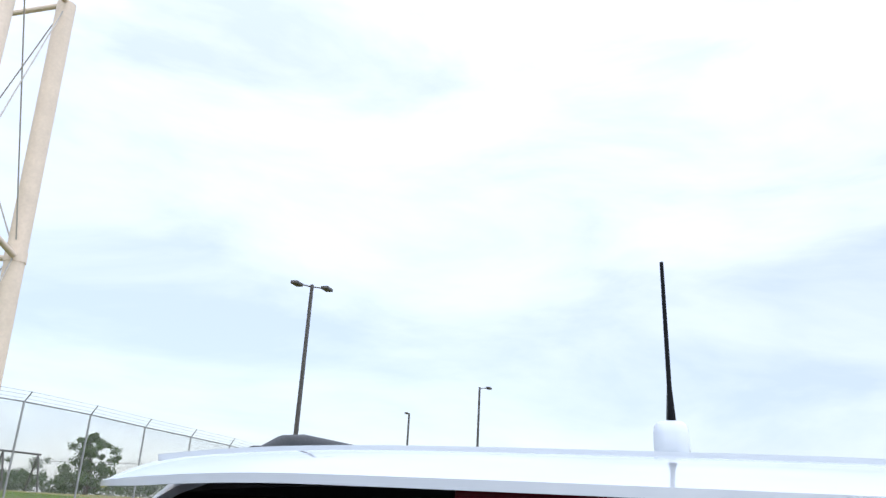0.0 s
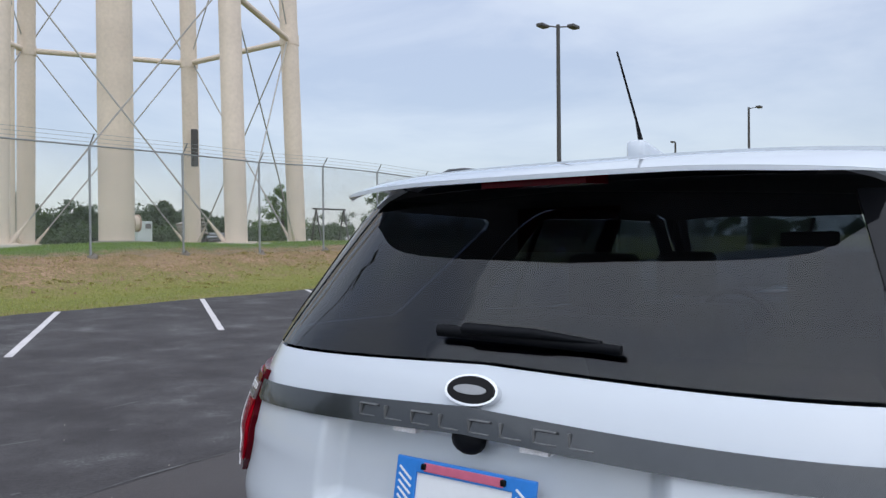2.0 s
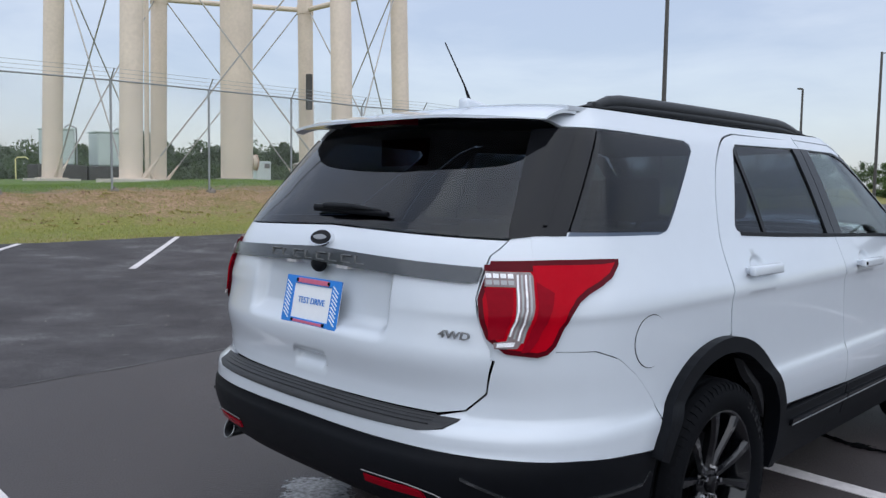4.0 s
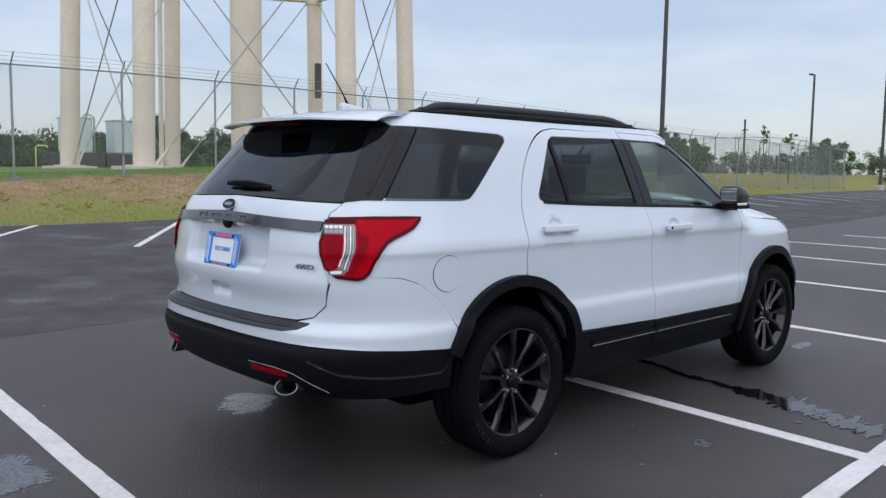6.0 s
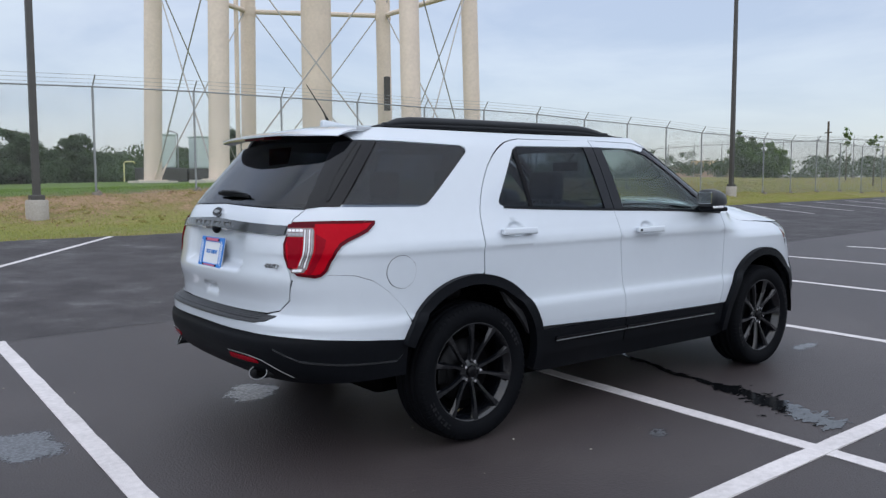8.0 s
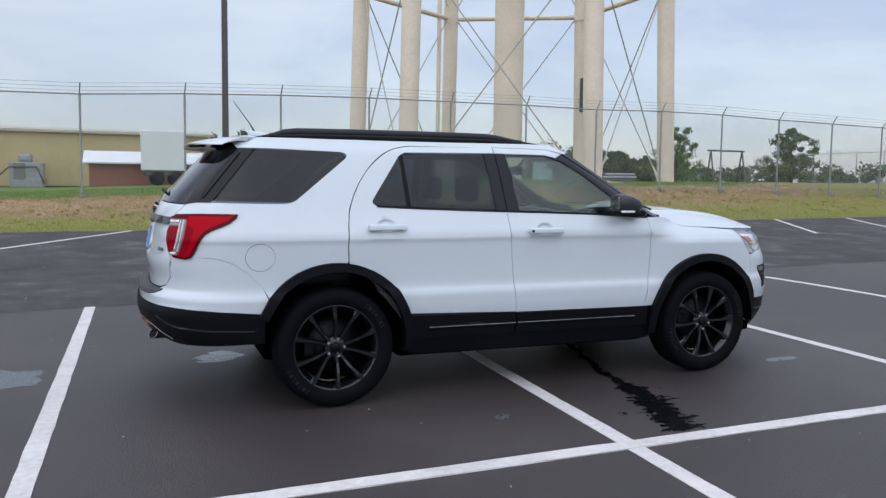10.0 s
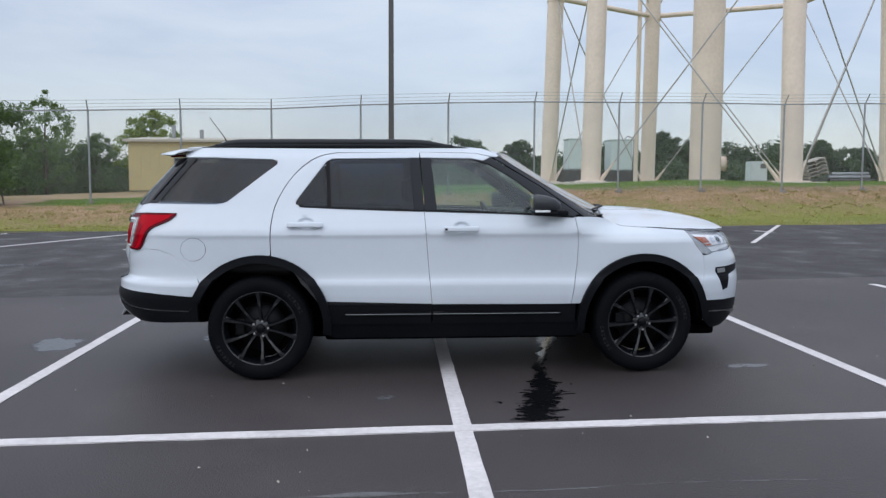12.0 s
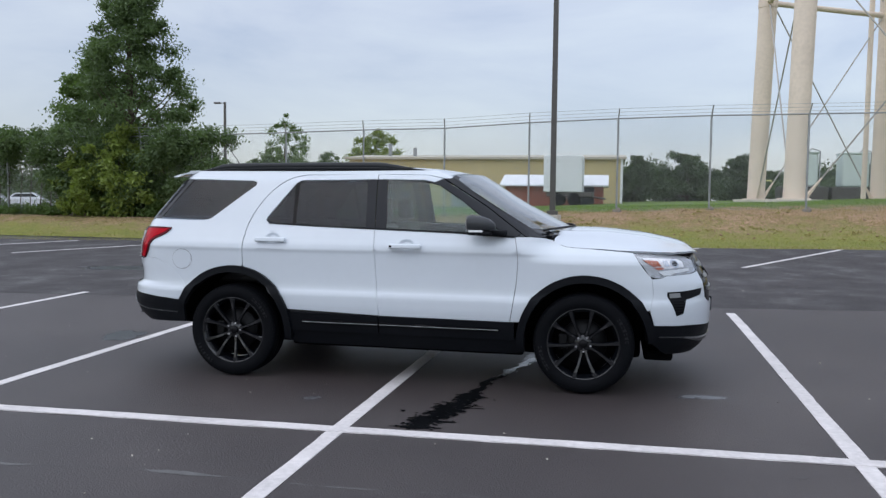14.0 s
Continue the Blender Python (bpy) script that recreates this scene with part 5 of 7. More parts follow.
XF = curve((0.24, 3.60), (0.30, 3.74), (0.36, 3.80), (0.43, 3.84), (0.55, 3.855), (0.66, 3.86), (0.84, 3.845), (0.93, 3.80), (1.0, 3.765), (1.08, 3.71), (1.14, 3.6), (1.2, 3.4))
XG = curve((1.16, 2.74), (1.25, 2.56), (1.45, 2.16), (1.60, 1.87), (1.69, 1.70), (1.76, 1.58))


def smooth01(v):
    v = min(max(v, 0.0), 1.0)
    return v * v * (3 - 2 * v)


def side(s, cabin=False):
    """The car's flank: x and z to a point, s = -1 for its right flank and 1 for its left."""
    def place(x, z):
        y = W(z)
        if x < CR:
            y *= max(1e-5, 1 - min((CR - x) / (CR - XR(z)), 0.9999) ** PR) ** (1 / PR)
        if cabin:
            cf = XG(z) - 0.5 + 0.5 * max(0.0, z - 1.22)
            if x > cf:
                y *= max(1e-5, 1 - min((x - cf) / 0.5, 0.9999) ** 3) ** (1 / 3)
        else:
            if x > CF:
                y *= max(1e-5, 1 - min((x - CF) / (XF(z) - CF), 0.9999) ** PF) ** (1 / PF)
            y -= 0.13 * smooth01((z - 1.0) / 0.17) * smooth01((x - 2.35) / 0.35)
        return (x, s * y, z)
    return place


def rear(y, z):
    q = min(abs(y) / W(z), 0.9999)
    return (XR(z) + (CR - XR(z)) * (1 - (1 - q ** PR) ** (1 / PR)), y, z)


def gate_skin(y, z):
    """The tailgate's outer skin, hollowed round the number plate and proud along its waist."""
    x, y, z = rear(y, z)
    hollow = smooth01((0.40 - abs(y)) / 0.06) * smooth01((z - 0.955) / 0.05) * smooth01((1.19 - z) / 0.02)
    waist = 0.012 * math.exp(-((z - 0.93) / 0.05) ** 2) * smooth01((0.9 - abs(y)) / 0.2)
    grip = smooth01((0.088 - abs(y)) / 0.010) * smooth01((z - 0.795) / 0.05) * smooth01((0.862 - z) / 0.012)
    return (x + 0.048 * hollow - waist * 0.6 + 0.030 * grip, y, z)


def front(y, z):
    q = min(abs(y) / (W(z) if z < 1.0 else W(z) - 0.08), 0.9999)
    return (XF(z) - (XF(z) - CF) * (1 - (1 - q ** PF) ** (1 / PF)), y, z)


def screen(y, z):
    q = min(abs(y) / W(z), 0.9999)
    crown = (0.165 + 0.075 * smooth01((z - 1.42) / 0.28)) * max(0.0, 1 - (y / 0.68) ** 2) * smooth01((z - 1.16) / 0.10)
    fall = 0.5 * (1 - smooth01((z - 1.25) / 0.41))
    return (XG(z) - fall * (1 - (1 - q ** 3) ** (1 / 3)) + crown, y, z)


def wrap(s):
    """Round the rear corner: c runs from CR - 1 in the middle of the rear to CR on the flank."""
    def place(c, z):
        a = (c - CR + 1) * math.pi / 2
        y = W(z) * math.copysign(abs(math.sin(a)) ** (2 / PR), math.sin(a))
        return (XR(z) + (CR - XR(z)) * (1 - max(math.cos(a), 0.0) ** (2 / PR)), s * y, z)
    return place


def wrap_front(s):
    """Round the front corner: c runs from CF on the flank to CF + 1 in the middle of the nose."""
    def place(c, z):
        a = (CF + 1 - c) * math.pi / 2
        y = W(z) * math.copysign(abs(math.sin(a)) ** (2 / PF), math.sin(a))
        x = XF(z) - (XF(z) - CF) * (1 - max(math.cos(a), 0.0) ** (2 / PF))
        return (x, s * (y - math.copysign(0.13 * smooth01((z - 1.0) / 0.17) * smooth01((x - 2.35) / 0.35), y)), z)
    return place


def rc(kind, v, z):
    """A point of the rear corner, told by its y or x, as (c, z)."""
    if kind == "y":
        return (CR - 1 + math.asin(min(v / W(z), 1) ** (PR / 2)) / (math.pi / 2), z)
    return (CR - 1 + math.acos(min((CR - v) / (CR - XR(z)), 1) ** (PR / 2)) / (math.pi / 2), z)


def fc(kind, v, z):
    """The same for the front corner."""
    if kind == "y":
        return (CF + 1 - math.asin(min(v / W(z), 1) ** (PF / 2)) / (math.pi / 2), z)
    return (CF + 1 - math.acos(min(max(v - CF, 0) / (XF(z) - CF), 1) ** (PF / 2)) / (math.pi / 2), z)


def roof_z(x, y):
    ends = 0.45 + 0.55 * smooth01((x + 0.75) / 0.6)
    brow = 1.93 - 0.15 * (abs(y) / 0.68) ** 2
    return 1.712 + 0.043 * ends * smooth01((1.96 - x) / 0.6) * (1 - (abs(y) / 0.70) ** 3.5) - (0.018 + 0.026 * (abs(y) / 0.66) ** 4) * smooth01((x - brow + 0.26) / 0.26)


HOOD_C = curve((2.5, 1.246), (2.7, 1.258), (2.9, 1.258), (3.2, 1.236), (3.5, 1.188), (3.65, 1.146), (3.72, 1.100), (3.78, 1.03))
HOOD_D = curve((2.5, 0.098), (2.6, 0.110), (2.75, 0.136), (2.9, 0.141), (3.2, 0.142), (3.5, 0.145), (3.65, 0.143), (3.72, 0.132), (3.8, 0.12))


def hood_at(x, y):
    ridge = 0.010 * math.exp(-((abs(y) - 0.47 + 0.06 * (x - 2.6)) / 0.05) ** 2) * smooth01((3.7 - x) / 0.4)
    return (x, y, HOOD_C(x) - HOOD_D(x) * (abs(y) / 0.84) ** 2.4 + ridge)


def both_sides(poly):
    """An outline given for y >= 0 from the middle outwards and back, mirrored and closed (coordinates: y first)."""
    return [(-y, z) for y, z in reversed(poly)] + [(y, z) for y, z in poly]


car = thing("suv_car", "white SUV with black wheels and trim, closed tailgate, on bay lines", "car", at=(1.3, 0, 0))
ARCH = [((0.0, 0.40), 0.515), ((2.875, 0.40), 0.515)]


def cupped(place, cx, cz):
    """The door skin, hollowed behind a handle."""
    def hollow(x, z):
        p = place(x, z)
        d = smooth01((1 - math.hypot((x - cx) / 0.072, (z - cz) / 0.046)) / 0.6)
        return (p[0], p[1] - math.copysign(0.016 * d, p[1]), p[2])
    return hollow


def rounded(pts, n=5):
    """A smooth run through the points."""
    out = []
    for i in range(len(pts) - 1):
        p0, p1, p2, p3 = pts[max(i - 1, 0)], pts[i], pts[i + 1], pts[min(i + 2, len(pts) - 1)]
        for k in range(n):
            t = k / n
            out.append(tuple(0.5 * (2 * b + (c - a) * t + (2 * a - 5 * b + 4 * c - d) * t * t + (3 * b - a - 3 * c + d) * t ** 3) for a, b, c, d in zip(p0, p1, p2, p3)))
    return out + [pts[-1]]


SEAM = rounded([(0.118, 1.294), (0.145, 1.36), (0.20, 1.455), (0.27, 1.54), (0.36, 1.615), (0.45, 1.660), (0.56, 1.681)])


def flank(s):
    lower, cabin, flip, rw, fw = side(s), side(s, True), s > 0, wrap(s), wrap_front(s)
    kw = dict(flip=flip)
    # doors: lower skin with the window frame, panes, handle and weather strip under it
    arch = ring_poly(0.0, 0.40, 0.513, 10, 19.5, 80)
    rear_door = panel("rear_door", arch + [(0.087, 0.92), (0.083, 1.02), (0.088, 1.14), (0.10, 1.235), (0.115, 1.289), *SEAM, (1.172, 1.684), (1.178, 1.645), (0.52, 1.640), (0.475, 1.615), (0.43, 1.555), (0.276, 1.345), (0.258, 1.316), (0.262, 1.298), (0.29, 1.287), (0.60, 1.269), (1.203, 1.243), (1.212, 1.10), (1.235, 0.80), (1.258, 0.548)], cupped(lower, 0.338, 1.162), PAINT, car, extra=((0.338, 1.137, 0.10, 0.07, 0.008),), **kw)
    front_door = panel("front_door", [(1.2615, 0.546), (2.305, 0.540), (2.325, 0.66), (2.351, 0.85), (2.359, 1.0), (2.351, 1.1), (2.333, 1.199), (1.9, 1.220), (1.2065, 1.243), (1.2155, 1.10), (1.2385, 0.80)], cupped(lower, 1.48, 1.122), PAINT, car, extra=((1.48, 1.110, 0.10, 0.07, 0.008),), **kw)
    panel("window_frame", [(1.178, 1.684), (1.60, 1.676), (1.72, 1.648), (1.66, 1.620), (1.575, 1.638), (1.184, 1.645)], cabin, PAINT, front_door, step=0.04, **kw)
    panel("roof_side", [(1.178, 1.698), (1.60, 1.692), (1.70, 1.684), (1.79, 1.664), (1.775, 1.648), (1.735, 1.650), (1.60, 1.677), (1.178, 1.686)], cabin, PAINT, car, step=0.04, proud=0.003, **kw)
    panel("window_surround", [(1.60, 1.674), (1.72, 1.646), (2.09, 1.428), (2.375, 1.222), (2.335, 1.200), (2.27, 1.206), (2.05, 1.362), (1.86, 1.503), (1.70, 1.597), (1.575, 1.628), (1.66, 1.628)], cabin, PILLAR_TRIM, front_door, step=0.04, proud=-0.002, **kw)
    panel("pillar_cover", [(1.095, 1.642), (1.177, 1.642), (1.204, 1.252), (1.128, 1.254)], cabin, PILLAR_TRIM, rear_door, step=0.05, proud=0.002, **kw)
    panel("pillar_cover", [(1.184, 1.642), (1.262, 1.641), (1.300, 1.248), (1.211, 1.250)], cabin, PILLAR_TRIM, front_door, step=0.05, proud=0.002, **kw)
    panel("window_pane", [(0.50, 1.636), (1.095, 1.640), (1.128, 1.254), (0.515, 1.279)], cabin, TINT, rear_door, step=0.06, depth=0.004, proud=-0.006, label="dark tinted door pane", **kw)
    panel("quarter_light", [(0.252, 1.291), (0.27, 1.333), (0.43, 1.553), (0.465, 1.602), (0.50, 1.28)], cabin, TINT, rear_door, step=0.06, depth=0.004, proud=-0.006, **kw)
    panel("window_bar", [(0.475, 1.628), (0.503, 1.637), (0.520, 1.279), (0.492, 1.280)], cabin, GLOSS_BLACK, rear_door, step=0.06, proud=-0.001, **kw)
    panel("window_pane", [(1.262, 1.640), (1.575, 1.628), (1.70, 1.597), (1.86, 1.503), (2.05, 1.362), (2.27, 1.206), (1.300, 1.243)], cabin, CLEAR_GLASS, front_door, step=0.06, depth=0.004, proud=-0.006, label="clear greenish door pane", **kw)
    panel("weather_strip", [(0.285, 1.290), (0.285, 1.277), (0.60, 1.262), (1.205, 1.238), (1.205, 1.252)], lower, BLACK_TRIM, rear_door, step=0.08, depth=0.006, proud=0.004, **kw)
    panel("weather_strip", [(1.211, 1.252), (1.211, 1.238), (1.9, 1.214), (2.33, 1.190), (2.33, 1.205), (1.9, 1.228)], lower, BLACK_TRIM, front_door, step=0.08, depth=0.006, proud=0.004, **kw)
    for door, x0, z0 in ((rear_door, 0.208, 1.150), (front_door, 1.35, 1.110)):
        yb = lower(x0 + 0.12, z0)[1]
        bm = box_bm(x0 - 0.005, yb + s * 0.018, z0 - 0.020, x0 + 0.255, yb + s * 0.046, z0 + 0.020, 0.011, 3)
        box_bm(x0 + 0.01, yb - s * 0.002, z0 - 0.014, x0 + 0.05, yb + s * 0.03, z0 + 0.014, 0.006, 2, bm)
        box_bm(x0 + 0.20, yb - s * 0.002, z0 - 0.014, x0 + 0.245, yb + s * 0.03, z0 + 0.014, 0.006, 2, bm)
        part("handle", bm, PAINT, door, smooth=True)
    yb = lower(1.37, 1.110)[1]
    part("key_lock", box_bm(1.352, yb + s * 0.040, 1.102, 1.372, yb + s * 0.049, 1.118, 0.002), GLOSS_BLACK, front_door) if s < 0 else None
    # black lower door cladding with its bright strip
    for door, x0, x1 in ((rear_door, 0.485, 1.255), (front_door, 1.265, 2.34)):
        panel("sill_cladding", [(x0, 0.545 if x0 < 1 else 0.541), (x1, 0.541), (x1, 0.40), (x0 + (0.03 if x0 < 1 else 0), 0.40)], lower, BLACK_TRIM, door, step=0.06, proud=0.012, depth=0.02, **kw)
    panel("sill_strip", [(0.62, 0.500), (1.253, 0.500), (1.253, 0.472), (0.62, 0.472)], lower, PILLAR_GLOSS, rear_door, step=0.1, proud=0.026, depth=0.016, **kw)
    panel("sill_strip", [(1.268, 0.500), (2.18, 0.490), (2.24, 0.472), (1.268, 0.472)], lower, PILLAR_GLOSS, front_door, step=0.1, proud=0.026, depth=0.016, **kw)
    for door, x0, x1 in ((rear_door, 0.62, 1.253), (front_door, 1.268, 2.22)):
        for z in (0.474,):
            tube("strip_edge", [Vector(lower(x0 + (x1 - x0) * k / 6, z)) + Vector((0, s * 0.027, 0)) for k in range(7)], 0.0026, SATIN, door, 5)
    panel("rocker", [(0.47, 0.41), (2.42, 0.41), (2.42, 0.30), (2.34, 0.285), (0.55, 0.285), (0.45, 0.32)], lower, BLACK_TRIM, car, step=0.1, proud=-0.006, depth=0.03, **kw)
    # rear quarter
    quarter = panel("rear_quarter", [(0.107, 1.290), (0.094, 1.235), (0.081, 1.14), (0.076, 1.02), (0.080, 0.92)] + ring_poly(0.0, 0.40, 0.513, 10, 83, 144) + [(-0.455, 0.770), (-0.545, 0.862), (-0.63, 0.925), (-0.72, 0.958), (-0.86, 0.965), (-0.875, 1.10), (-0.86, 1.22), (-0.825, 1.315), (-0.62, 1.312), (-0.27, 1.306), (-0.235, 1.318), (-0.17, 1.368), (0.115, 1.595), (0.118, 1.618), (0.085, 1.632), (-0.30, 1.642), (-0.57, 1.645), (-0.60, 1.715), (0.56, 1.715), (0.56, 1.688)] + [(x - 0.0065 * min(1, (1.70 - z) / 0.1), z + 0.0065 * min(1, max(0, (z - 1.5) / 0.12))) for x, z in SEAM[::-1]][1:], lower, PAINT, car, **kw)
    panel("rear_corner", [rc("y", 0.698, 0.9345), rc("y", 0.694, 1.0), rc("y", 0.686, 1.12), rc("y", 0.701, 1.244), rc("y", 0.717, 1.262), rc("y", 0.731, 1.297), rc("y", 0.738, 1.312), rc("x", -0.815, 1.317), rc("x", -0.84, 1.22), rc("x", -0.85, 1.10), rc("x", -0.84, 0.9345)], rw, PAINT, quarter, step=0.03, proud=-0.0015, flip=flip)
    panel("fuel_door", ring_poly(-0.468, 0.962, 0.088, 28), lower, PAINT, quarter, depth=0.008, proud=0.0035, step=0.04, **kw)
    panel("fuel_door_gap", ring_poly(-0.468, 0.962, 0.0902, 28), lower, DARK, quarter, depth=0.003, proud=0.0012, step=0.04, **kw)
    panel("roof_side", [(0.56, 1.687), (1.60, 1.681), (1.74, 1.652), (1.80, 1.655), (1.72, 1.69), (1.66, 1.715), (0.56, 1.715)], cabin, PAINT, car, step=0.05, **kw)
    panel("quarter_window", [(-0.735, 1.302), (-0.31, 1.297), (-0.255, 1.308), (-0.19, 1.352), (0.108, 1.592), (0.110, 1.612), (0.084, 1.630), (-0.30, 1.636), (-0.462, 1.638)], cabin, QUARTER_TINT, car, step=0.05, depth=0.004, proud=0.001, label="dark tinted rear side pane", **kw)
    panel("pillar_panel", [(-0.741, 1.302), (-0.468, 1.640), (-0.585, 1.640), (-0.845, 1.302)], cabin, PILLAR_GLOSS, car, step=0.05, depth=0.006, proud=0.002, label="gloss black rear pillar panel", **kw)
    panel("pillar_gap", [(-0.775, 1.303), (-0.70, 1.303), (-0.44, 1.638), (-0.50, 1.638)], cabin, DARK, car, step=0.05, depth=0.004, proud=-0.006, **kw)
    panel("pillar_fin", [(-0.790, 1.330), (-0.780, 1.330), (-0.55, 1.615), (-0.556, 1.615)], cabin, PILLAR_GLOSS, car, step=0.05, depth=0.012, proud=0.008, **kw)
    # black wheel-arch flares
    for name, cx, a0, a1 in (("rear_arch_flare", 0.0, -8, 158), ("front_arch_flare", 2.875, 2, 187)):
        poly = ring_poly(cx, 0.40, 0.517, 26, a0, a1) + ring_poly(cx, 0.40, 0.459, 26, a0, a1)[::-1]
        panel(name, poly, lower, BLACK_TRIM, car, step=0.06, depth=0.06, proud=0.036, **kw)
        v, f = [], []
        for i in range(19):
            a = radians(-3 + (174 if cx < 1 else 186) * i / 18)
            for y in (0.60, 0.945):
                v.append((cx + 0.462 * math.cos(a), s * y, 0.40 + 0.462 * math.sin(a)))
        for i in range(18):
            f.append((2 * i, 2 * i + 1, 2 * i + 3, 2 * i + 2))
        hub = len(v)
        v.append((cx, s * 0.60, 0.40))
        f += [(2 * i, 2 * i + 2, hub) for i in range(18)]
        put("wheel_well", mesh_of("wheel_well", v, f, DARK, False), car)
    # front wing
    panel("front_wing", [(2.338, 1.196), (2.355, 1.10), (2.363, 1.0), (2.355, 0.85), (2.330, 0.66), (2.310, 0.542), (2.376, 0.542)] + ring_poly(2.875, 0.40, 0.513, 16, 163, 30) + [(3.352, 0.66), (3.372, 0.78), (3.362, 0.895), (3.30, 0.968), (3.219, 1.089), (2.9, 1.1135), (2.76, 1.121), (2.70, 1.130), (2.655, 1.148), (2.61, 1.176), (2.54, 1.192), (2.45, 1.198)], lower, PAINT, car, step=0.045, **kw)
    panel("a_pillar", [(1.735, 1.650), (2.098, 1.430), (2.385, 1.222), (2.42, 1.20), (2.56, 1.195), (2.505, 1.222), (2.268, 1.363), (2.11, 1.46), (1.89, 1.595), (1.80, 1.655), (1.77, 1.656)], cabin, PILLAR_TRIM, car, step=0.04, proud=0.001, **kw)
    rim_x = curve((1.20, 2.545), (1.222, 2.505), (1.363, 2.268), (1.46, 2.11), (1.595, 1.89), (1.655, 1.80))
    rim_y = curve((1.20, 0.757), (1.40, 0.727), (1.56, 0.692), (1.66, 0.657))
    v, f = [], []
    for i in range(15):
        z = 1.205 + 0.45 * i / 14
        a, b = Vector(cabin(rim_x(z) - 0.012, z)), Vector(screen(s * rim_y(z), z))
        v += [a + Vector((0, s * 0.004, 0.0)), b + Vector((0.004, s * 0.002, 0.002)), b + Vector((-0.02, 0, -0.01)), a - Vector((0.01, s * 0.02, 0.0))]
    for i in range(14):
        c = 4 * i
        f += [(c + k, c + (k + 1) % 4, c + 4 + (k + 1) % 4, c + 4 + k)[::s] for k in range(4)]
    put("pillar_cap", mesh_of("pillar_cap", v, f, PILLAR_TRIM, False), car)
    # door mirror
    my = lower(2.1, 1.25)[1] + s * 0.136
    mirror = thing_part_mirror(s, my)
    # tail lamp
    lamp_outline = [rc("y", 0.708, 1.226), rc("x", -0.80, 1.232), rc("x", -0.66, 1.232), rc("x", -0.59, 1.230), rc("x", -0.598, 1.212), rc("x", -0.64, 1.178), rc("x", -0.69, 1.155), rc("x", -0.742, 1.134), rc("x", -0.778, 1.112), rc("x", -0.803, 1.082), rc("x", -0.825, 1.035), rc("x", -0.846, 0.982), rc("x", -0.866, 0.957), rc("x", -0.89, 0.948), rc("y", 0.765, 0.957), rc("y", 0.718, 1.0), rc("y", 0.698, 1.07), rc("y", 0.692, 1.12)]
    lamp = panel("tail_lamp", lamp_outline, rw, DARK_RED, car, step=0.03, depth=0.04, proud=0.012, flip=flip, label="red tail lamp with clear insert")
    c0 = rc("y", 0.715, 1.1)[0]
    panel("red_lens", inset(lamp_outline, 0.016), rw, RED, lamp, step=0.025, depth=0.006, proud=0.0155, flip=flip)
    panel("upper_lens", [(c0 + 0.006, 1.214), (c0 + 0.156, 1.216), (c0 + 0.156, 1.199), (c0 + 0.006, 1.197)], rw, DARK_RED, lamp, step=0.03, depth=0.003, proud=0.018, flip=flip)
    insert = panel("clear_insert", [(c0 + 0.008, 1.196), (c0 + 0.146, 1.196), (c0 + 0.154, 1.184), (c0 + 0.146, 1.10), (c0 + 0.126, 1.015), (c0 + 0.106, 0.976), (c0 + 0.040, 0.972), (c0 + 0.034, 0.990), (c0 + 0.072, 0.998), (c0 + 0.085, 1.05), (c0 + 0.097, 1.154), (c0 + 0.004, 1.154)], rw, TAIL_CLEAR, lamp, step=0.02, depth=0.006, proud=0.019, flip=flip, label="clear ribbed reversing lens")
    for k in range(4):
        a, b = c0 + 0.010 + 0.022 * k, c0 + 0.027 + 0.022 * k
        panel("lens_facet", [(a, 1.190), (b, 1.190), (b, 1.178), (a, 1.178)], rw, CLEAR_LENS, insert, step=0.05, depth=0.003, proud=0.0215, flip=flip)
        panel("lens_facet", [(a, 1.172), (b, 1.172), (b, 1.160), (a, 1.160)], rw, SATIN, insert, step=0.05, depth=0.003, proud=0.0215, flip=flip)
    for k in range(4):
        d = 0.0125 * k
        low = 1.012 - 0.006 * k
        panel("lens_rib", [(c0 + 0.103 + d, 1.188), (c0 + 0.109 + d, 1.188), (c0 + 0.100 + d, 1.09), (c0 + 0.084 + d, low), (c0 + 0.078 + d, low), (c0 + 0.094 + d, 1.09)], rw, CLEAR_LENS if k % 2 == 0 else SATIN, insert, step=0.03, depth=0.003, proud=0.0215, flip=flip)
    panel("lens_foot", [(c0 + 0.046, 0.990), (c0 + 0.098, 0.996), (c0 + 0.094, 0.982), (c0 + 0.046, 0.978)], rw, CLEAR_LENS, insert, step=0.03, depth=0.003, proud=0.0215, flip=flip)
    panel("lens_lobe", [(c0 + 0.162, 1.170), (c0 + 0.212, 1.140), (c0 + 0.196, 1.09), (c0 + 0.164, 1.0), (c0 + 0.142, 0.966), (c0 + 0.117, 0.963), (c0 + 0.136, 1.012), (c0 + 0.156, 1.095)], rw, STOP_RED, lamp, step=0.03, depth=0.004, proud=0.018, flip=flip)
    panel("stop_lens", [(c0 + 0.002, 1.150), (c0 + 0.088, 1.150), (c0 + 0.077, 1.06), (c0 + 0.064, 1.004), (c0 + 0.020, 0.998)], rw, STOP_RED, lamp, step=0.03, depth=0.004, proud=0.018, flip=flip)
    # head lamp
    hl = [fc("x", 3.215, 1.094), fc("x", 3.29, 1.0), fc("x", 3.352, 0.912), fc("x", 3.42, 0.900), fc("x", 3.47, 0.920), fc("y", 0.66, 0.931), fc("y", 0.56, 0.948), fc("y", 0.55, 1.03), fc("y", 0.62, 1.062), fc("y", 0.72, 1.085)]
    head = panel("head_lamp", hl, fw, HEAD_CLEAR, car, step=0.03, depth=0.03, proud=-0.012, flip=flip, label="clear head lamp with amber marker")
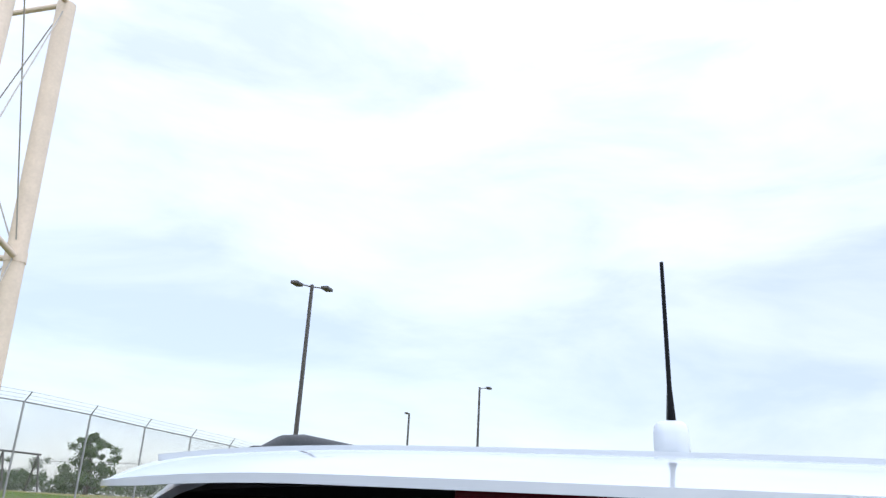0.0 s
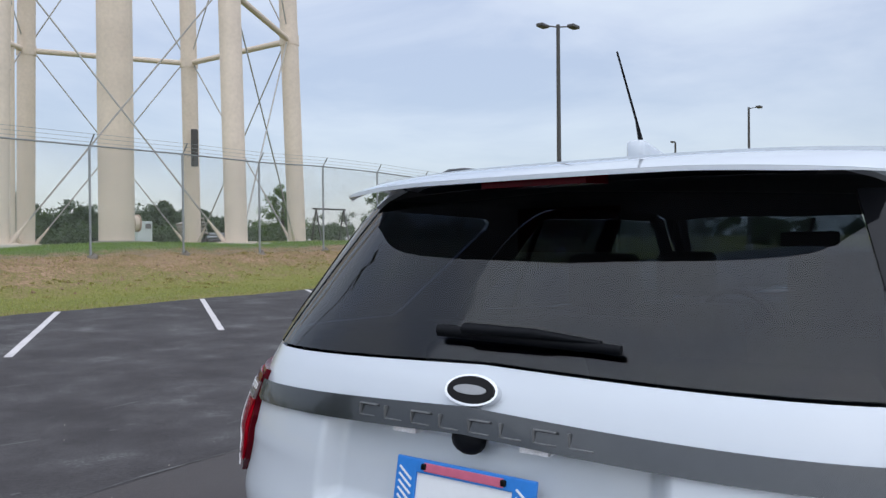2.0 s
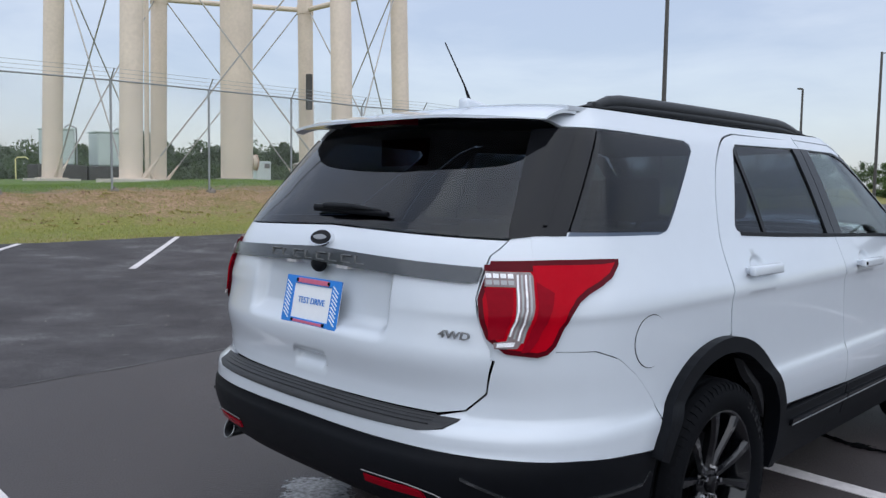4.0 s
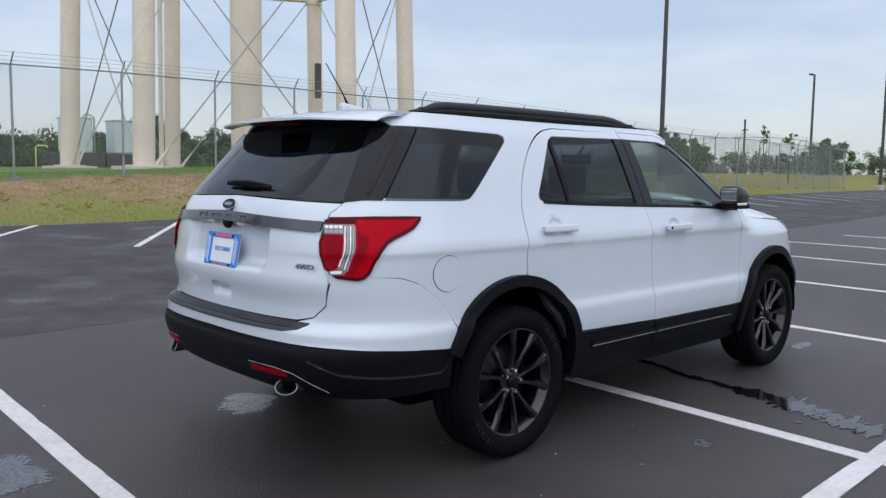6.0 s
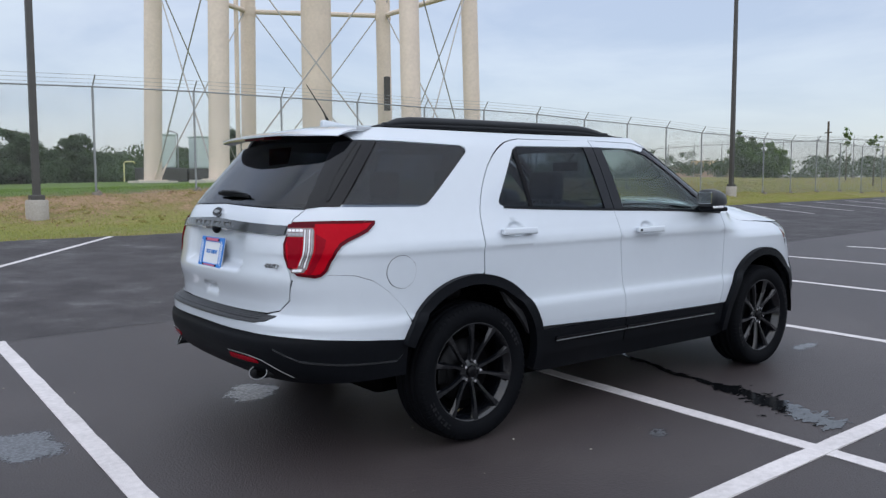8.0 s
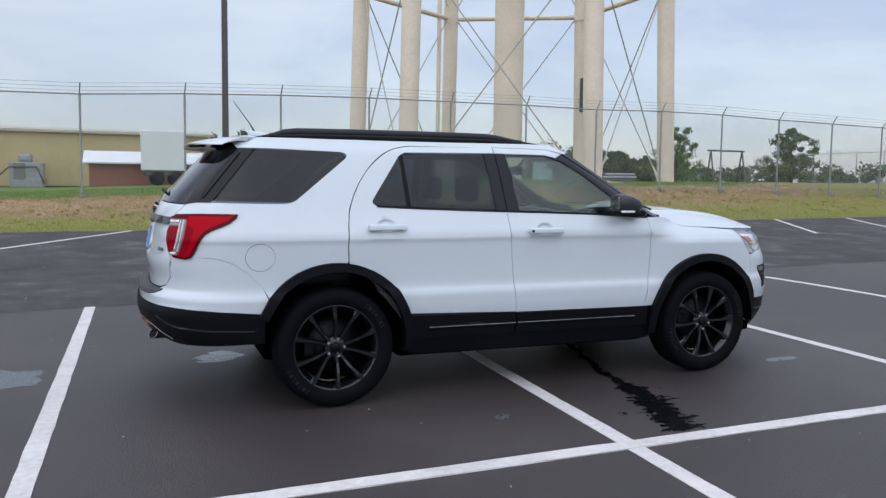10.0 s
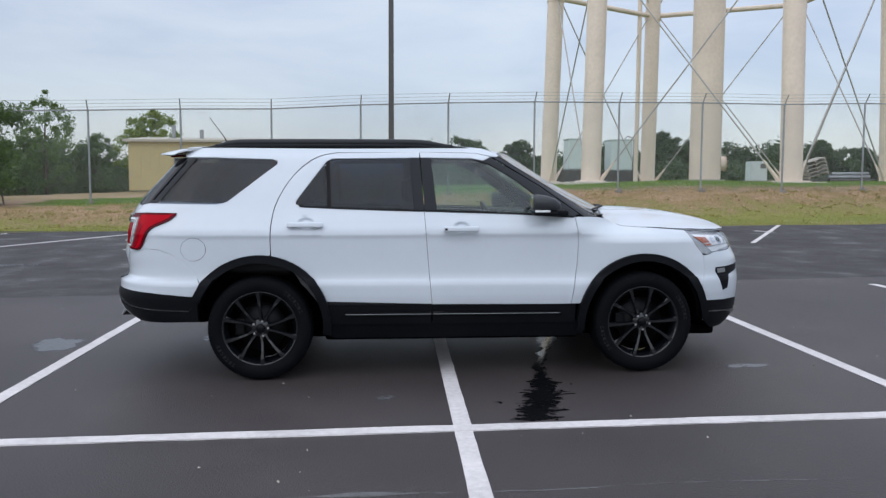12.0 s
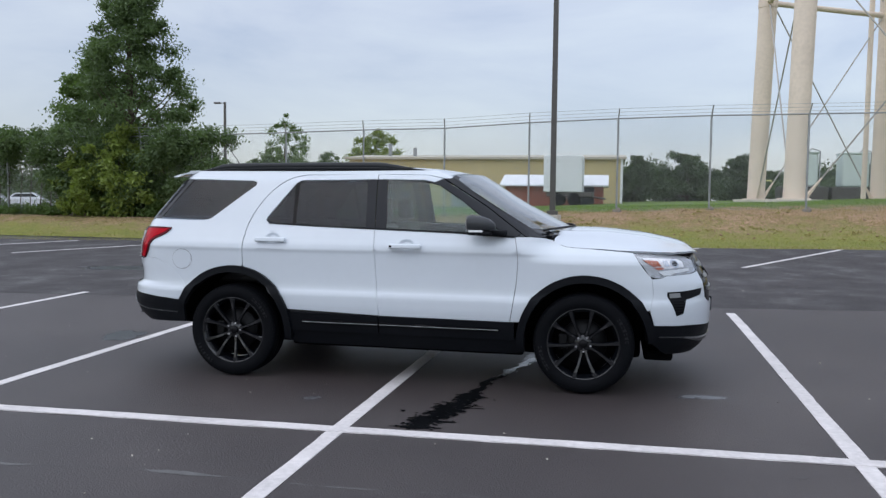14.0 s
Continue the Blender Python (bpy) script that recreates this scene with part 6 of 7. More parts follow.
    panel("lens", hl, fw, LENS, head, step=0.03, depth=0.003, proud=0.006, flip=flip)
    ce = fc("x", 3.35, 1.0)[0]
    panel("lamp_seal", hl, fw, GLOSS_BLACK, head, step=0.03, depth=0.01, proud=-0.016, flip=flip)
    panel("reflector", [(ce - 0.03, 1.062), (ce + 0.20, 1.050), (ce + 0.245, 1.03), (ce + 0.24, 0.985), (ce + 0.055, 0.972), (ce + 0.02, 0.99)], fw, CLEAR_LENS, head, step=0.02, depth=0.006, proud=-0.010, flip=flip)
    panel("amber_marker", [(ce - 0.030, 1.044), (ce + 0.052, 1.036), (ce + 0.066, 0.992), (ce + 0.012, 0.988)], fw, AMBER, head, step=0.02, depth=0.006, proud=-0.006, flip=flip)
    panel("amber_marker", [(ce + 0.016, 0.982), (ce + 0.070, 0.986), (ce + 0.074, 0.968), (ce + 0.030, 0.964)], fw, AMBER, head, step=0.02, depth=0.006, proud=-0.006, flip=flip)
    bowl = panel("projector", ring_poly(ce + 0.165, 1.012, 0.034, 18), fw, CHROME, head, step=0.02, depth=0.02, proud=-0.005, flip=flip)
    panel("projector_lens", ring_poly(ce + 0.165, 1.012, 0.021, 16), fw, DARK_GLASS, bowl, step=0.02, depth=0.006, proud=-0.002, flip=flip)
    panel("low_reflector", [(ce + 0.085, 1.036), (ce + 0.118, 1.032), (ce + 0.118, 0.992), (ce + 0.085, 0.990)], fw, CHROME, head, step=0.02, depth=0.006, proud=-0.006, flip=flip)
    panel("lamp_trim", [(ce + 0.030, 0.952), (ce + 0.12, 0.962), (ce + 0.27, 0.972), (ce + 0.27, 0.954), (ce + 0.13, 0.936), (ce + 0.10, 0.922), (ce + 0.055, 0.920)], fw, WHITE_METAL, head, step=0.03, depth=0.006, proud=-0.004, flip=flip)
    # fog lamp recess
    fog = panel("fog_lamp_bezel", [fc("x", 3.478, 0.795), fc("x", 3.60, 0.80), fc("y", 0.60, 0.815), fc("y", 0.63, 0.765), fc("x", 3.62, 0.735), fc("x", 3.60, 0.63), fc("x", 3.55, 0.615), fc("x", 3.515, 0.70), fc("x", 3.475, 0.765)], fw, BLACK_TRIM, car, step=0.03, depth=0.02, proud=0.002, flip=flip)
    panel("fog_lamp", [fc("x", 3.49, 0.785), fc("x", 3.57, 0.788), fc("x", 3.575, 0.755), fc("x", 3.495, 0.752)], fw, SATIN, fog, step=0.03, depth=0.006, proud=0.006, flip=flip)
    for k in range(5):
        panel("vent_fin", [fc("x", 3.522 + 0.006 * k, 0.725 - 0.02 * k), fc("x", 3.60, 0.725 - 0.02 * k), fc("x", 3.60, 0.719 - 0.02 * k), fc("x", 3.522 + 0.006 * k, 0.719 - 0.02 * k)], fw, GLOSS_BLACK, fog, step=0.03, depth=0.006, proud=0.008, flip=flip)
    # roof rail
    rail_y = 0.635
    pts, rad = [], []
    for i in range(25):
        x = -0.43 + 1.99 * i / 24
        e = smooth01(min((x + 0.43) / 0.22, (1.56 - x) / 0.42))
        pts.append((x, s * (rail_y + 0.012 * math.sin(math.pi * i / 24)), roof_z(x, rail_y) - 0.008 + 0.036 * e + 0.012 * math.sin(math.pi * i / 24)))
        rad.append(0.009 + 0.014 * e)
    rail = tube("roof_rail", pts, rad, RAIL_TRIM, car, 12, 1.15)
    tube("rail_skirt", [(x, y, z - 0.9 * r) for (x, y, z), r in zip(pts[1:-1], rad[1:-1])], [0.95 * r for r in rad[1:-1]], RAIL_TRIM, rail, 8)
    for x0, x1 in ((-0.36, -0.16), (0.50, 0.66), (1.28, 1.44)):
        part("rail_foot", box_bm(x0, s * (rail_y - 0.018), roof_z(x0, rail_y) - 0.02, x1, s * (rail_y + 0.018), roof_z(x1, rail_y) + 0.022, 0.008), RAIL_TRIM, rail)
    # inner door trim, dark
    panel("door_trim", [(0.12, 1.27), (2.30, 1.20), (2.30, 0.45), (0.50, 0.45), (0.12, 0.95)], lower, CABIN_GREY, car, step=0.12, depth=0.03, proud=-0.03, **kw)
    panel("load_trim", [(0.10, 1.28), (0.10, 0.95), (-0.25, 0.93), (-0.85, 0.93), (-0.80, 1.30)], lower, DARK, car, step=0.12, depth=0.03, proud=-0.025, **kw)


def thing_part_mirror(s, my):
    """Door mirror: a rounded shell that tapers forward, over a black foot that runs back to the door corner."""
    rings = []
    for x, w, z0, z1 in ((1.984, 0.060, 1.256, 1.354), (1.992, 0.070, 1.246, 1.362), (2.03, 0.073, 1.240, 1.366), (2.09, 0.069, 1.240, 1.358), (2.15, 0.056, 1.244, 1.338), (2.19, 0.036, 1.252, 1.308), (2.20, 0.014, 1.262, 1.29)):
        ring = []
        for k in range(20):
            a = 2 * math.pi * k / 20
            c, q = math.cos(a), math.sin(a)
            ring.append((x, my + w * math.copysign(abs(c) ** 0.62, c), (z0 + z1) / 2 + (z1 - z0) / 2 * math.copysign(abs(q) ** 0.62, q)))
        rings.append(ring)
    v = [p for ring in rings for p in ring]
    n = len(rings)
    f = [(i * 20 + k, i * 20 + (k + 1) % 20, (i + 1) * 20 + (k + 1) % 20, (i + 1) * 20 + k) for i in range(n - 1) for k in range(20)]
    f += [tuple(range(19, -1, -1)), tuple(range((n - 1) * 20, n * 20))]
    me = mesh_of("door_mirror", v, f, MIRROR_SHELL)
    body = put("door_mirror", me, car, "dark grey door mirror")
    part("mirror_base", box_bm(1.995, my - 0.058, 1.212, 2.17, my + 0.058, 1.244, 0.014, 3), BLACK_TRIM, body, smooth=True)
    inner, outer = sorted((s * 0.86, my - s * 0.03))
    part("mirror_arm", box_bm(2.10, inner, 1.208, 2.27, outer, 1.250, 0.016, 3), BLACK_TRIM, body, smooth=True)
    y0, y1 = sorted((my + s * 0.048, my + s * 0.064))
    part("turn_signal", box_bm(2.0, y0, 1.236, 2.11, y1, 1.252, 0.005), CLEAR_LENS, body)
    part("mirror_glass", box_bm(1.977, my - 0.053, 1.266, 1.988, my + 0.053, 1.346, 0.004), MIRROR_GLASS, body)
    return body


for s in (-1, 1):
    flank(s)

# tailgate, closed
gate = panel("tailgate", both_sides([(0.0, 0.752), (0.58, 0.757), (0.66, 0.775), (0.715, 0.83), (0.738, 0.93), (0.7305, 0.962), (0.711, 1.0), (0.692, 1.06), (0.6835, 1.12), (0.6975, 1.245), (0.712, 1.262), (0.725, 1.287), (0.0, 1.307)]), gate_skin, PAINT, car, step=0.02, flip=True)
panel("gate_shadow_gap", both_sides([(0.0, 0.742), (0.59, 0.747), (0.672, 0.765), (0.728, 0.83), (0.755, 0.93), (0.74, 1.12), (0.74, 1.30), (0.0, 1.34)]), rear, DARK, gate, step=0.06, depth=0.01, proud=-0.068, flip=True)
panel("rear_window", both_sides([(0.0, 1.312), (0.724, 1.293), (0.665, 1.46), (0.60, 1.625), (0.0, 1.655)]), rear, REAR_TINT, gate, step=0.05, depth=0.004, proud=0.001, flip=True, label="dark tinted rear window")
for s in (-1, 1):
    panel("window_border", [(s * 0.724, 1.293), (s * 0.788, 1.303), (s * 0.735, 1.46), (s * 0.70, 1.635), (s * 0.60, 1.635), (s * 0.665, 1.46)][::s], rear, PILLAR_GLOSS, gate, step=0.05, depth=0.006, proud=0.003, flip=True)
panel("garnish_strip", both_sides([(0.0, 1.184), (0.66, 1.162), (0.685, 1.168), (0.69, 1.207), (0.0, 1.231)]), rear, GARNISH, gate, step=0.05, depth=0.03, proud=0.014, flip=True, label="smoked chrome strip with raised lettering")
for k, y in enumerate((0.245, 0.175, 0.105, 0.035, -0.035, -0.105, -0.175, -0.245)):
    x = rear(y, 1.205)[0] - 0.0145
    bm = box_bm(x - 0.004, y - 0.024, 1.192, x + 0.004, y + 0.024, 1.195, 0.001)
    if k % 2 == 0:
        box_bm(x - 0.004, y - 0.024, 1.215, x + 0.004, y + 0.024, 1.218, 0.001, 2, bm)
    box_bm(x - 0.004, y + 0.020, 1.192, x + 0.004, y + 0.024, 1.218, 0.001, 2, bm)
    part("letter_bar", bm, SATIN, gate)
oval = [(0.062 * math.cos(2 * math.pi * i / 28), 1.258 + 0.026 * math.sin(2 * math.pi * i / 28)) for i in range(28)]
badge = panel("oval_badge", oval, rear, CHROME, gate, step=0.03, depth=0.02, proud=0.016, flip=True, label="dark oval badge with bright rim")
panel("badge_field", [(y * 0.88, 1.258 + (z - 1.258) * 0.84) for y, z in oval], rear, GLOSS_BLACK, badge, step=0.03, depth=0.004, proud=0.0185, flip=True)
panel("badge_mark", [(y * 0.62, 1.258 + (z - 1.258) * 0.30) for y, z in oval], rear, SATIN, badge, step=0.03, depth=0.003, proud=0.0200, flip=True)
bm = bmesh.new()
bmesh.ops.create_uvsphere(bm, u_segments=12, v_segments=8, radius=0.03, matrix=Matrix.Translation((rear(0, 1.17)[0] + 0.012, 0, 1.175)) @ Matrix.Diagonal((0.7, 1.3, 1, 1)))
part("rear_camera", bm, BLACK_TRIM, gate, smooth=True)
for s in (-1, 1):
    part("plate_lamp", box_bm(rear(0, 1.18)[0] - 0.005, s * 0.15 - 0.03, 1.170, rear(0, 1.18)[0] + 0.03, s * 0.15 + 0.03, 1.186, 0.003), CLEAR_LENS, gate)
# four-wheel-drive badge
xg = gate_skin(-0.63, 1.008)
text_on("drive_badge", "4WD", 0.035, SATIN, Matrix.Translation((xg[0] - 0.008, -0.632, 1.004)) @ Matrix(((0, 0, -1, 0), (-1, 0, 0, 0), (0, 1, 0, 0), (0, 0, 0, 1))) @ pose(0, 0, 0, 0, 13, 0), gate, 0.004, "chrome drive badge lettering", 0.15, 1.35)
# rear wiper
tube("wiper_arm", [(rear(0.06, 1.365)[0] - 0.03, 0.06, 1.372), (rear(-0.10, 1.365)[0] - 0.032, -0.10, 1.372), (rear(-0.24, 1.36)[0] - 0.022, -0.24, 1.362)], [0.017, 0.014, 0.006], BLACK_TRIM, gate, 8, 0.7)
tube("wiper_blade", [(rear(0.13, 1.35)[0] - 0.014, 0.13, 1.365), (rear(-0.28, 1.345)[0] - 0.014, -0.28, 1.352)], [0.010, 0.007], BLACK_TRIM, gate, 6, 1.4)
# roof spoiler with its high brake lamp
SP = curve((0.0, -0.845), (0.3, -0.833), (0.5, -0.80), (0.6, -0.755), (0.68, -0.66))


def lip(y, t, under):
    """The spoiler's skin: t from the roof to its tip, under for the lower side."""
    x = -0.50 + (SP(abs(y)) + 0.50) * t
    top = roof_z(-0.5, min(abs(y), 0.69) * (1 - 0.3 * t)) - 0.006 - 0.040 * t * t - 0.012 * t - 0.010 * smooth01((abs(y) - 0.3) / 0.38) * t
    return (x, y, top - (0.010 + 0.038 * (1 - t) ** 1.1) * (1 - 0.55 * smooth01((abs(y) - 0.5) / 0.17)) * under)


v, f = [], []
NY, NX = 41, 11
for layer in (0, 1):
    for i in range(NY):
        for j in range(NX):
            v.append(lip(-0.68 + 1.36 * i / (NY - 1), j / (NX - 1), layer))
n = NY * NX
for i in range(NY - 1):
    for j in range(NX - 1):
        a = i * NX + j
        f.append((a, a + NX, a + NX + 1, a + 1))
        f.append((n + a, n + a + 1, n + a + NX + 1, n + a + NX))
for i in range(NY - 1):
    a = i * NX + NX - 1
    f.append((a, a + NX, n + a + NX, n + a))
for a0 in (0, (NY - 1) * NX):
    for j in range(NX - 1):
        q = (a0 + j, a0 + j + 1, n + a0 + j + 1, n + a0 + j)
        f.append(q if a0 == 0 else q[::-1])
me = mesh_of("roof_spoiler", v, f, PAINT)
me.set_sharp_from_angle(angle=radians(35))
spoiler = put("roof_spoiler", me, gate)
panel("spoiler_underside", both_sides([(0.0, 0.03), (0.50, 0.03), (0.52, 0.22), (0.46, 0.36), (0.40, 0.42), (0.0, 0.44)]), lambda y, t: Vector(lip(y, t, 1)) - Vector((0, 0, 0.003)), BLACK_TRIM, spoiler, step=0.08, depth=0.006, flip=True)
v = []
for t, dz in ((0.62, -0.004), (0.93, -0.002), (0.93, -0.016), (0.62, -0.024)):
    for y in (-0.13, 0.13):
        v.append(Vector(lip(y, t, 1)) + Vector((0, 0, dz)))
put("high_brake_lamp", mesh_of("high_brake_lamp", v, [(0, 1, 3, 2), (2, 3, 5, 4), (4, 5, 7, 6), (6, 7, 1, 0), (0, 2, 4, 6), (1, 7, 5, 3)], DARK_RED, False), spoiler, "dark red high brake lamp")
# rear bumper: painted upper, step pad, black lower with diffuser
def between(*pts, n=1):
    """The points with n - 1 more in every gap."""
    out = []
    for a, b in zip(pts, pts[1:]):
        out += [(a[0] + (b[0] - a[0]) * k / n, a[1] + (b[1] - a[1]) * k / n) for k in range(n)]
    return out + [pts[-1]]


top_edge = [rc("x", x, z) for x, z in between((-0.438, 0.676), (-0.424, 0.698), (-0.453, 0.767), (-0.543, 0.859), (-0.628, 0.9215), (-0.72, 0.9545), (-0.82, 0.9615), n=6)] + [rc("y", 0.742, 0.962)] + [rc("y", y, z) for y, z in between((0.7345, 0.961), (0.742, 0.93), (0.719, 0.826), (0.664, 0.7705), (0.585, 0.749), (0.0, 0.744), n=5)]
low_edge = [rc("x", -0.44, 0.612), rc("x", -0.60, 0.625), rc("x", -0.80, 0.642), rc("y", 0.80, 0.655), rc("y", 0.5, 0.665), (CR - 1, 0.668)]
mirror_c = lambda pts: [(2 * (CR - 1) - c, z) for c, z in pts]
bumper = panel("rear_bumper", top_edge + mirror_c(top_edge)[::-1][1:] + mirror_c(low_edge) + low_edge[::-1][1:], wrap(-1), PAINT, car, step=0.02, flip=False)
valance_low = [rc("x", -0.44, 0.425), rc("x", -0.70, 0.418), rc("y", 0.80, 0.412), rc("y", 0.5, 0.405), (CR - 1, 0.402)]
le2 = [(c, z - 0.003) for c, z in low_edge]
valance = panel("rear_valance", le2 + mirror_c(le2)[::-1][1:] + mirror_c(valance_low) + valance_low[::-1][1:], wrap(-1), BLACK_TRIM, car, step=0.03, depth=0.03, flip=False)
for s in (-1, 1):
    w = wrap(s)
    # highlight along the bumper crease, put in as a thin smoked chrome strip
    panel("valance_crease", [rc("x", -0.47, 0.545), rc("x", -0.50, 0.512), rc("x", -0.80, 0.522), rc("y", 0.80, 0.545), rc("y", 0.70, 0.60), rc("y", 0.70, 0.590), rc("y", 0.81, 0.532), rc("x", -0.80, 0.513), rc("x", -0.51, 0.503)], w, GARNISH, valance, step=0.03, depth=0.01, proud=0.006, flip=s > 0)
    panel("reflector", [rc("y", 0.365, 0.540), rc("y", 0.573, 0.535), rc("y", 0.585, 0.511), rc("y", 0.365, 0.517)], w, STOP_RED, valance, step=0.03, depth=0.01, proud=0.006, flip=s > 0, label="red rear reflector")
    xe = rear(0.6, 0.47)[0] - 0.025
    ev, ef = [], []
    for ring, (x, k) in enumerate(((xe + 0.0, 1.0), (xe + 0.24, 1.0), (xe + 0.24, 0.90), (xe + 0.003, 0.92))):
        for i in range(20):
            a = 2 * math.pi * i / 20
            ev.append((x + (0.018 * (s * math.cos(a) + math.sin(a)) if ring in (0, 3) else 0.0), s * 0.56 + 0.058 * k * math.cos(a), 0.457 + 0.032 * k * math.sin(a)))
    for r in range(3):
        for i in range(20):
            ef.append((r * 20 + i, r * 20 + (i + 1) % 20, (r + 1) * 20 + (i + 1) % 20, (r + 1) * 20 + i))
    for i in range(20):
        ef.append((i, 60 + i, 60 + (i + 1) % 20, (i + 1) % 20))
    tip = put("exhaust_tip", mesh_of("exhaust_tip", ev, ef, GREY_METAL), valance, "oval exhaust tip with bright rim")
    bore_v = [(xe + 0.035 + 0.018 * (s * math.cos(a) + math.sin(a)), s * 0.56 + 0.053 * math.cos(a), 0.457 + 0.029 * math.sin(a)) for a in [2 * math.pi * i / 20 for i in range(20)]]
    tube("exhaust_rim", [Vector(p) + Vector((-0.002, 0, 0)) for p in ev[:20] + ev[:1]], 0.0032, SATIN, tip, 5)
    put("exhaust_bore", mesh_of("exhaust_bore", bore_v, [tuple(range(20))], DARK, False), tip)
    tube("bright_strip", [Vector(w(*rc("y", q, z))) + Vector((-0.006, 0, 0)) for q, z in ((0.36, 0.552), (0.54, 0.546), (0.62, 0.530), (0.69, 0.485), (0.73, 0.445))], 0.0022, SATIN, valance, 6)


pad = panel("step_pad", both_sides([(0.0, 0.708), (0.56, 0.712), (0.63, 0.724), (0.655, 0.7455), (0.56, 0.7475), (0.0, 0.7475)]), rear, PAD_TRIM, bumper, step=0.012, depth=0.012, proud=0.005, flip=True, label="ribbed black step pad")
for k in range(4):
    tube("pad_rib", [Vector(rear(y, 0.7455 - 0.006 * k)) + Vector((-0.001, 0, 0.005)) for y in [-0.58 + 0.04 * i for i in range(30)]], 0.003, PAD_TRIM, pad, 4)

# roof, windscreen, bonnet, nose
half_roof = [(-0.55, 0.685), (1.66, 0.685), (1.745, 0.676), (1.775, 0.655), (1.80, 0.55), (1.842, 0.42), (1.88, 0.28), (1.918, 0.12), (1.925, 0.0)]
roof_outline = [(x, -y) for x, y in half_roof] + half_roof[::-1][1:]
roof = panel("roof", roof_outline, lambda x, y: (x, y, roof_z(x, y)), PAINT, car, step=0.06, depth=0.015)
panel("headlining", [(x * 0.97, y * 0.95) for x, y in roof_outline], lambda x, y: (x, y, roof_z(x, y) - 0.035), HEADLINER, car, step=0.15, depth=0.02)
for s in (-1, 1):
    tube("roof_ditch", [(-0.45 + 0.2 * i, s * 0.672, roof_z(-0.45 + 0.2 * i, 0.672) + 0.001) for i in range(11)], 0.005, DARK, roof, 5)
sunroof = panel("sunroof", [(0.55, -0.42), (1.35, -0.42), (1.38, 0.0), (1.35, 0.42), (0.55, 0.42)], lambda x, y: (x, y, roof_z(x, y)), GLOSS_BLACK, roof, step=0.1, depth=0.01, proud=0.004)
bm = box_bm(-0.42, -0.085, roof_z(-0.36, 0.06) - 0.01, -0.24, -0.035, roof_z(-0.36, 0.06) + 0.045, 0.018, 3)
for v_ in bm.verts:
    if v_.co.z > roof_z(-0.36, 0.06) + 0.02 and v_.co.x > -0.33:
        v_.co.z -= 0.03 * (v_.co.x + 0.33) / 0.09
fin = part("antenna_base", bm, PAINT, roof, smooth=True)
tube("antenna_mast", [(-0.375, -0.06, 1.785), (-0.405, -0.06, 1.84), (-0.515, -0.06, 1.99)], [0.008, 0.0036, 0.0026], GLOSS_BLACK, fin, 6)
panel("windscreen", both_sides([(0.0, 1.20), (0.755, 1.205), (0.725, 1.40), (0.69, 1.56), (0.655, 1.660), (0.56, 1.676), (0.42, 1.685), (0.28, 1.689), (0.12, 1.692), (0.0, 1.693)]), screen, SCREEN_GLASS, car, step=0.06, depth=0.005, label="clear raked windscreen")
for s in (-1, 1):
    panel("windscreen_border", [(s * 0.757, 1.203), (s * 0.727, 1.40), (s * 0.692, 1.56), (s * 0.657, 1.660), (s * 0.56, 1.677), (s * 0.56, 1.660), (s * 0.630, 1.640), (s * 0.662, 1.55), (s * 0.695, 1.40), (s * 0.722, 1.26), (s * 0.60, 1.245), (s * 0.60, 1.203)][::s], screen, PILLAR_GLOSS, car, step=0.03, depth=0.004, proud=0.003)
panel("cowl", [(2.40, -0.70), (2.60, -0.72), (2.68, -0.5), (2.69, 0.0), (2.68, 0.5), (2.60, 0.72), (2.40, 0.70), (2.55, 0.0)], lambda x, y: (x, y, 1.205 + 0.01 * (1 - abs(y)) - 0.03 * smooth01(abs(y) - 0.5)), BLACK_TRIM, car, step=0.1, depth=0.02)
for y0, y1 in ((-0.70, 0.02), (0.05, 0.62)):
    a, b = Vector(screen(y0, 1.235)), Vector(screen(y1, 1.255))
    mid_p = Vector(screen((y0 + y1) / 2, 1.25))
    tube("wiper", [a + Vector((0.03, 0, 0.012)), mid_p + Vector((0.035, 0, 0.016)), b + Vector((0.03, 0, 0.012))], 0.009, BLACK_TRIM, car, 5)
half_hood = [(0.0, 2.665), (0.5, 2.645), (0.70, 2.62), (0.775, 2.622), (0.815, 2.655), (0.836, 2.73), (0.842, 2.9), (0.836, 3.1), (0.815, 3.225), (0.76, 3.40), (0.69, 3.53), (0.60, 3.62), (0.48, 3.685), (0.3, 3.735), (0.0, 3.755)]
hood = panel("bonnet", [(x, y) for y, x in half_hood] + [(x, -y) for y, x in half_hood[::-1][1:-1]], hood_at, PAINT, car, step=0.05, depth=0.015, flip=False)
for s in (-1, 1):
    tube("bonnet_gap", [Vector(hood_at(x, s * y)) + Vector((0, s * 0.003, -0.001)) for y, x in between(*half_hood[3:13], n=4)], 0.0022, DARK, hood, 5)
fb_top = [fc("x", x, z) for x, z in between((3.3535, 0.655), (3.374, 0.78), (3.364, 0.893), n=4)] + [fc("x", 3.42, 0.897), fc("x", 3.47, 0.917), fc("y", 0.66, 0.928), fc("y", 0.57, 0.942), fc("y", 0.565, 0.74), fc("y", 0.5, 0.70), (CF + 1, 0.69)]
fb_low = [fc("x", 3.386, 0.545), fc("x", 3.55, 0.54), fc("y", 0.7, 0.54), fc("y", 0.4, 0.52), (CF + 1, 0.52)]
mirror_f = lambda pts: [(2 * (CF + 1) - c, z) for c, z in pts]
panel("front_bumper", (fb_top + mirror_f(fb_top)[::-1][1:] + mirror_f(fb_low) + fb_low[::-1][1:])[::-1], wrap_front(-1), PAINT, car, step=0.035)
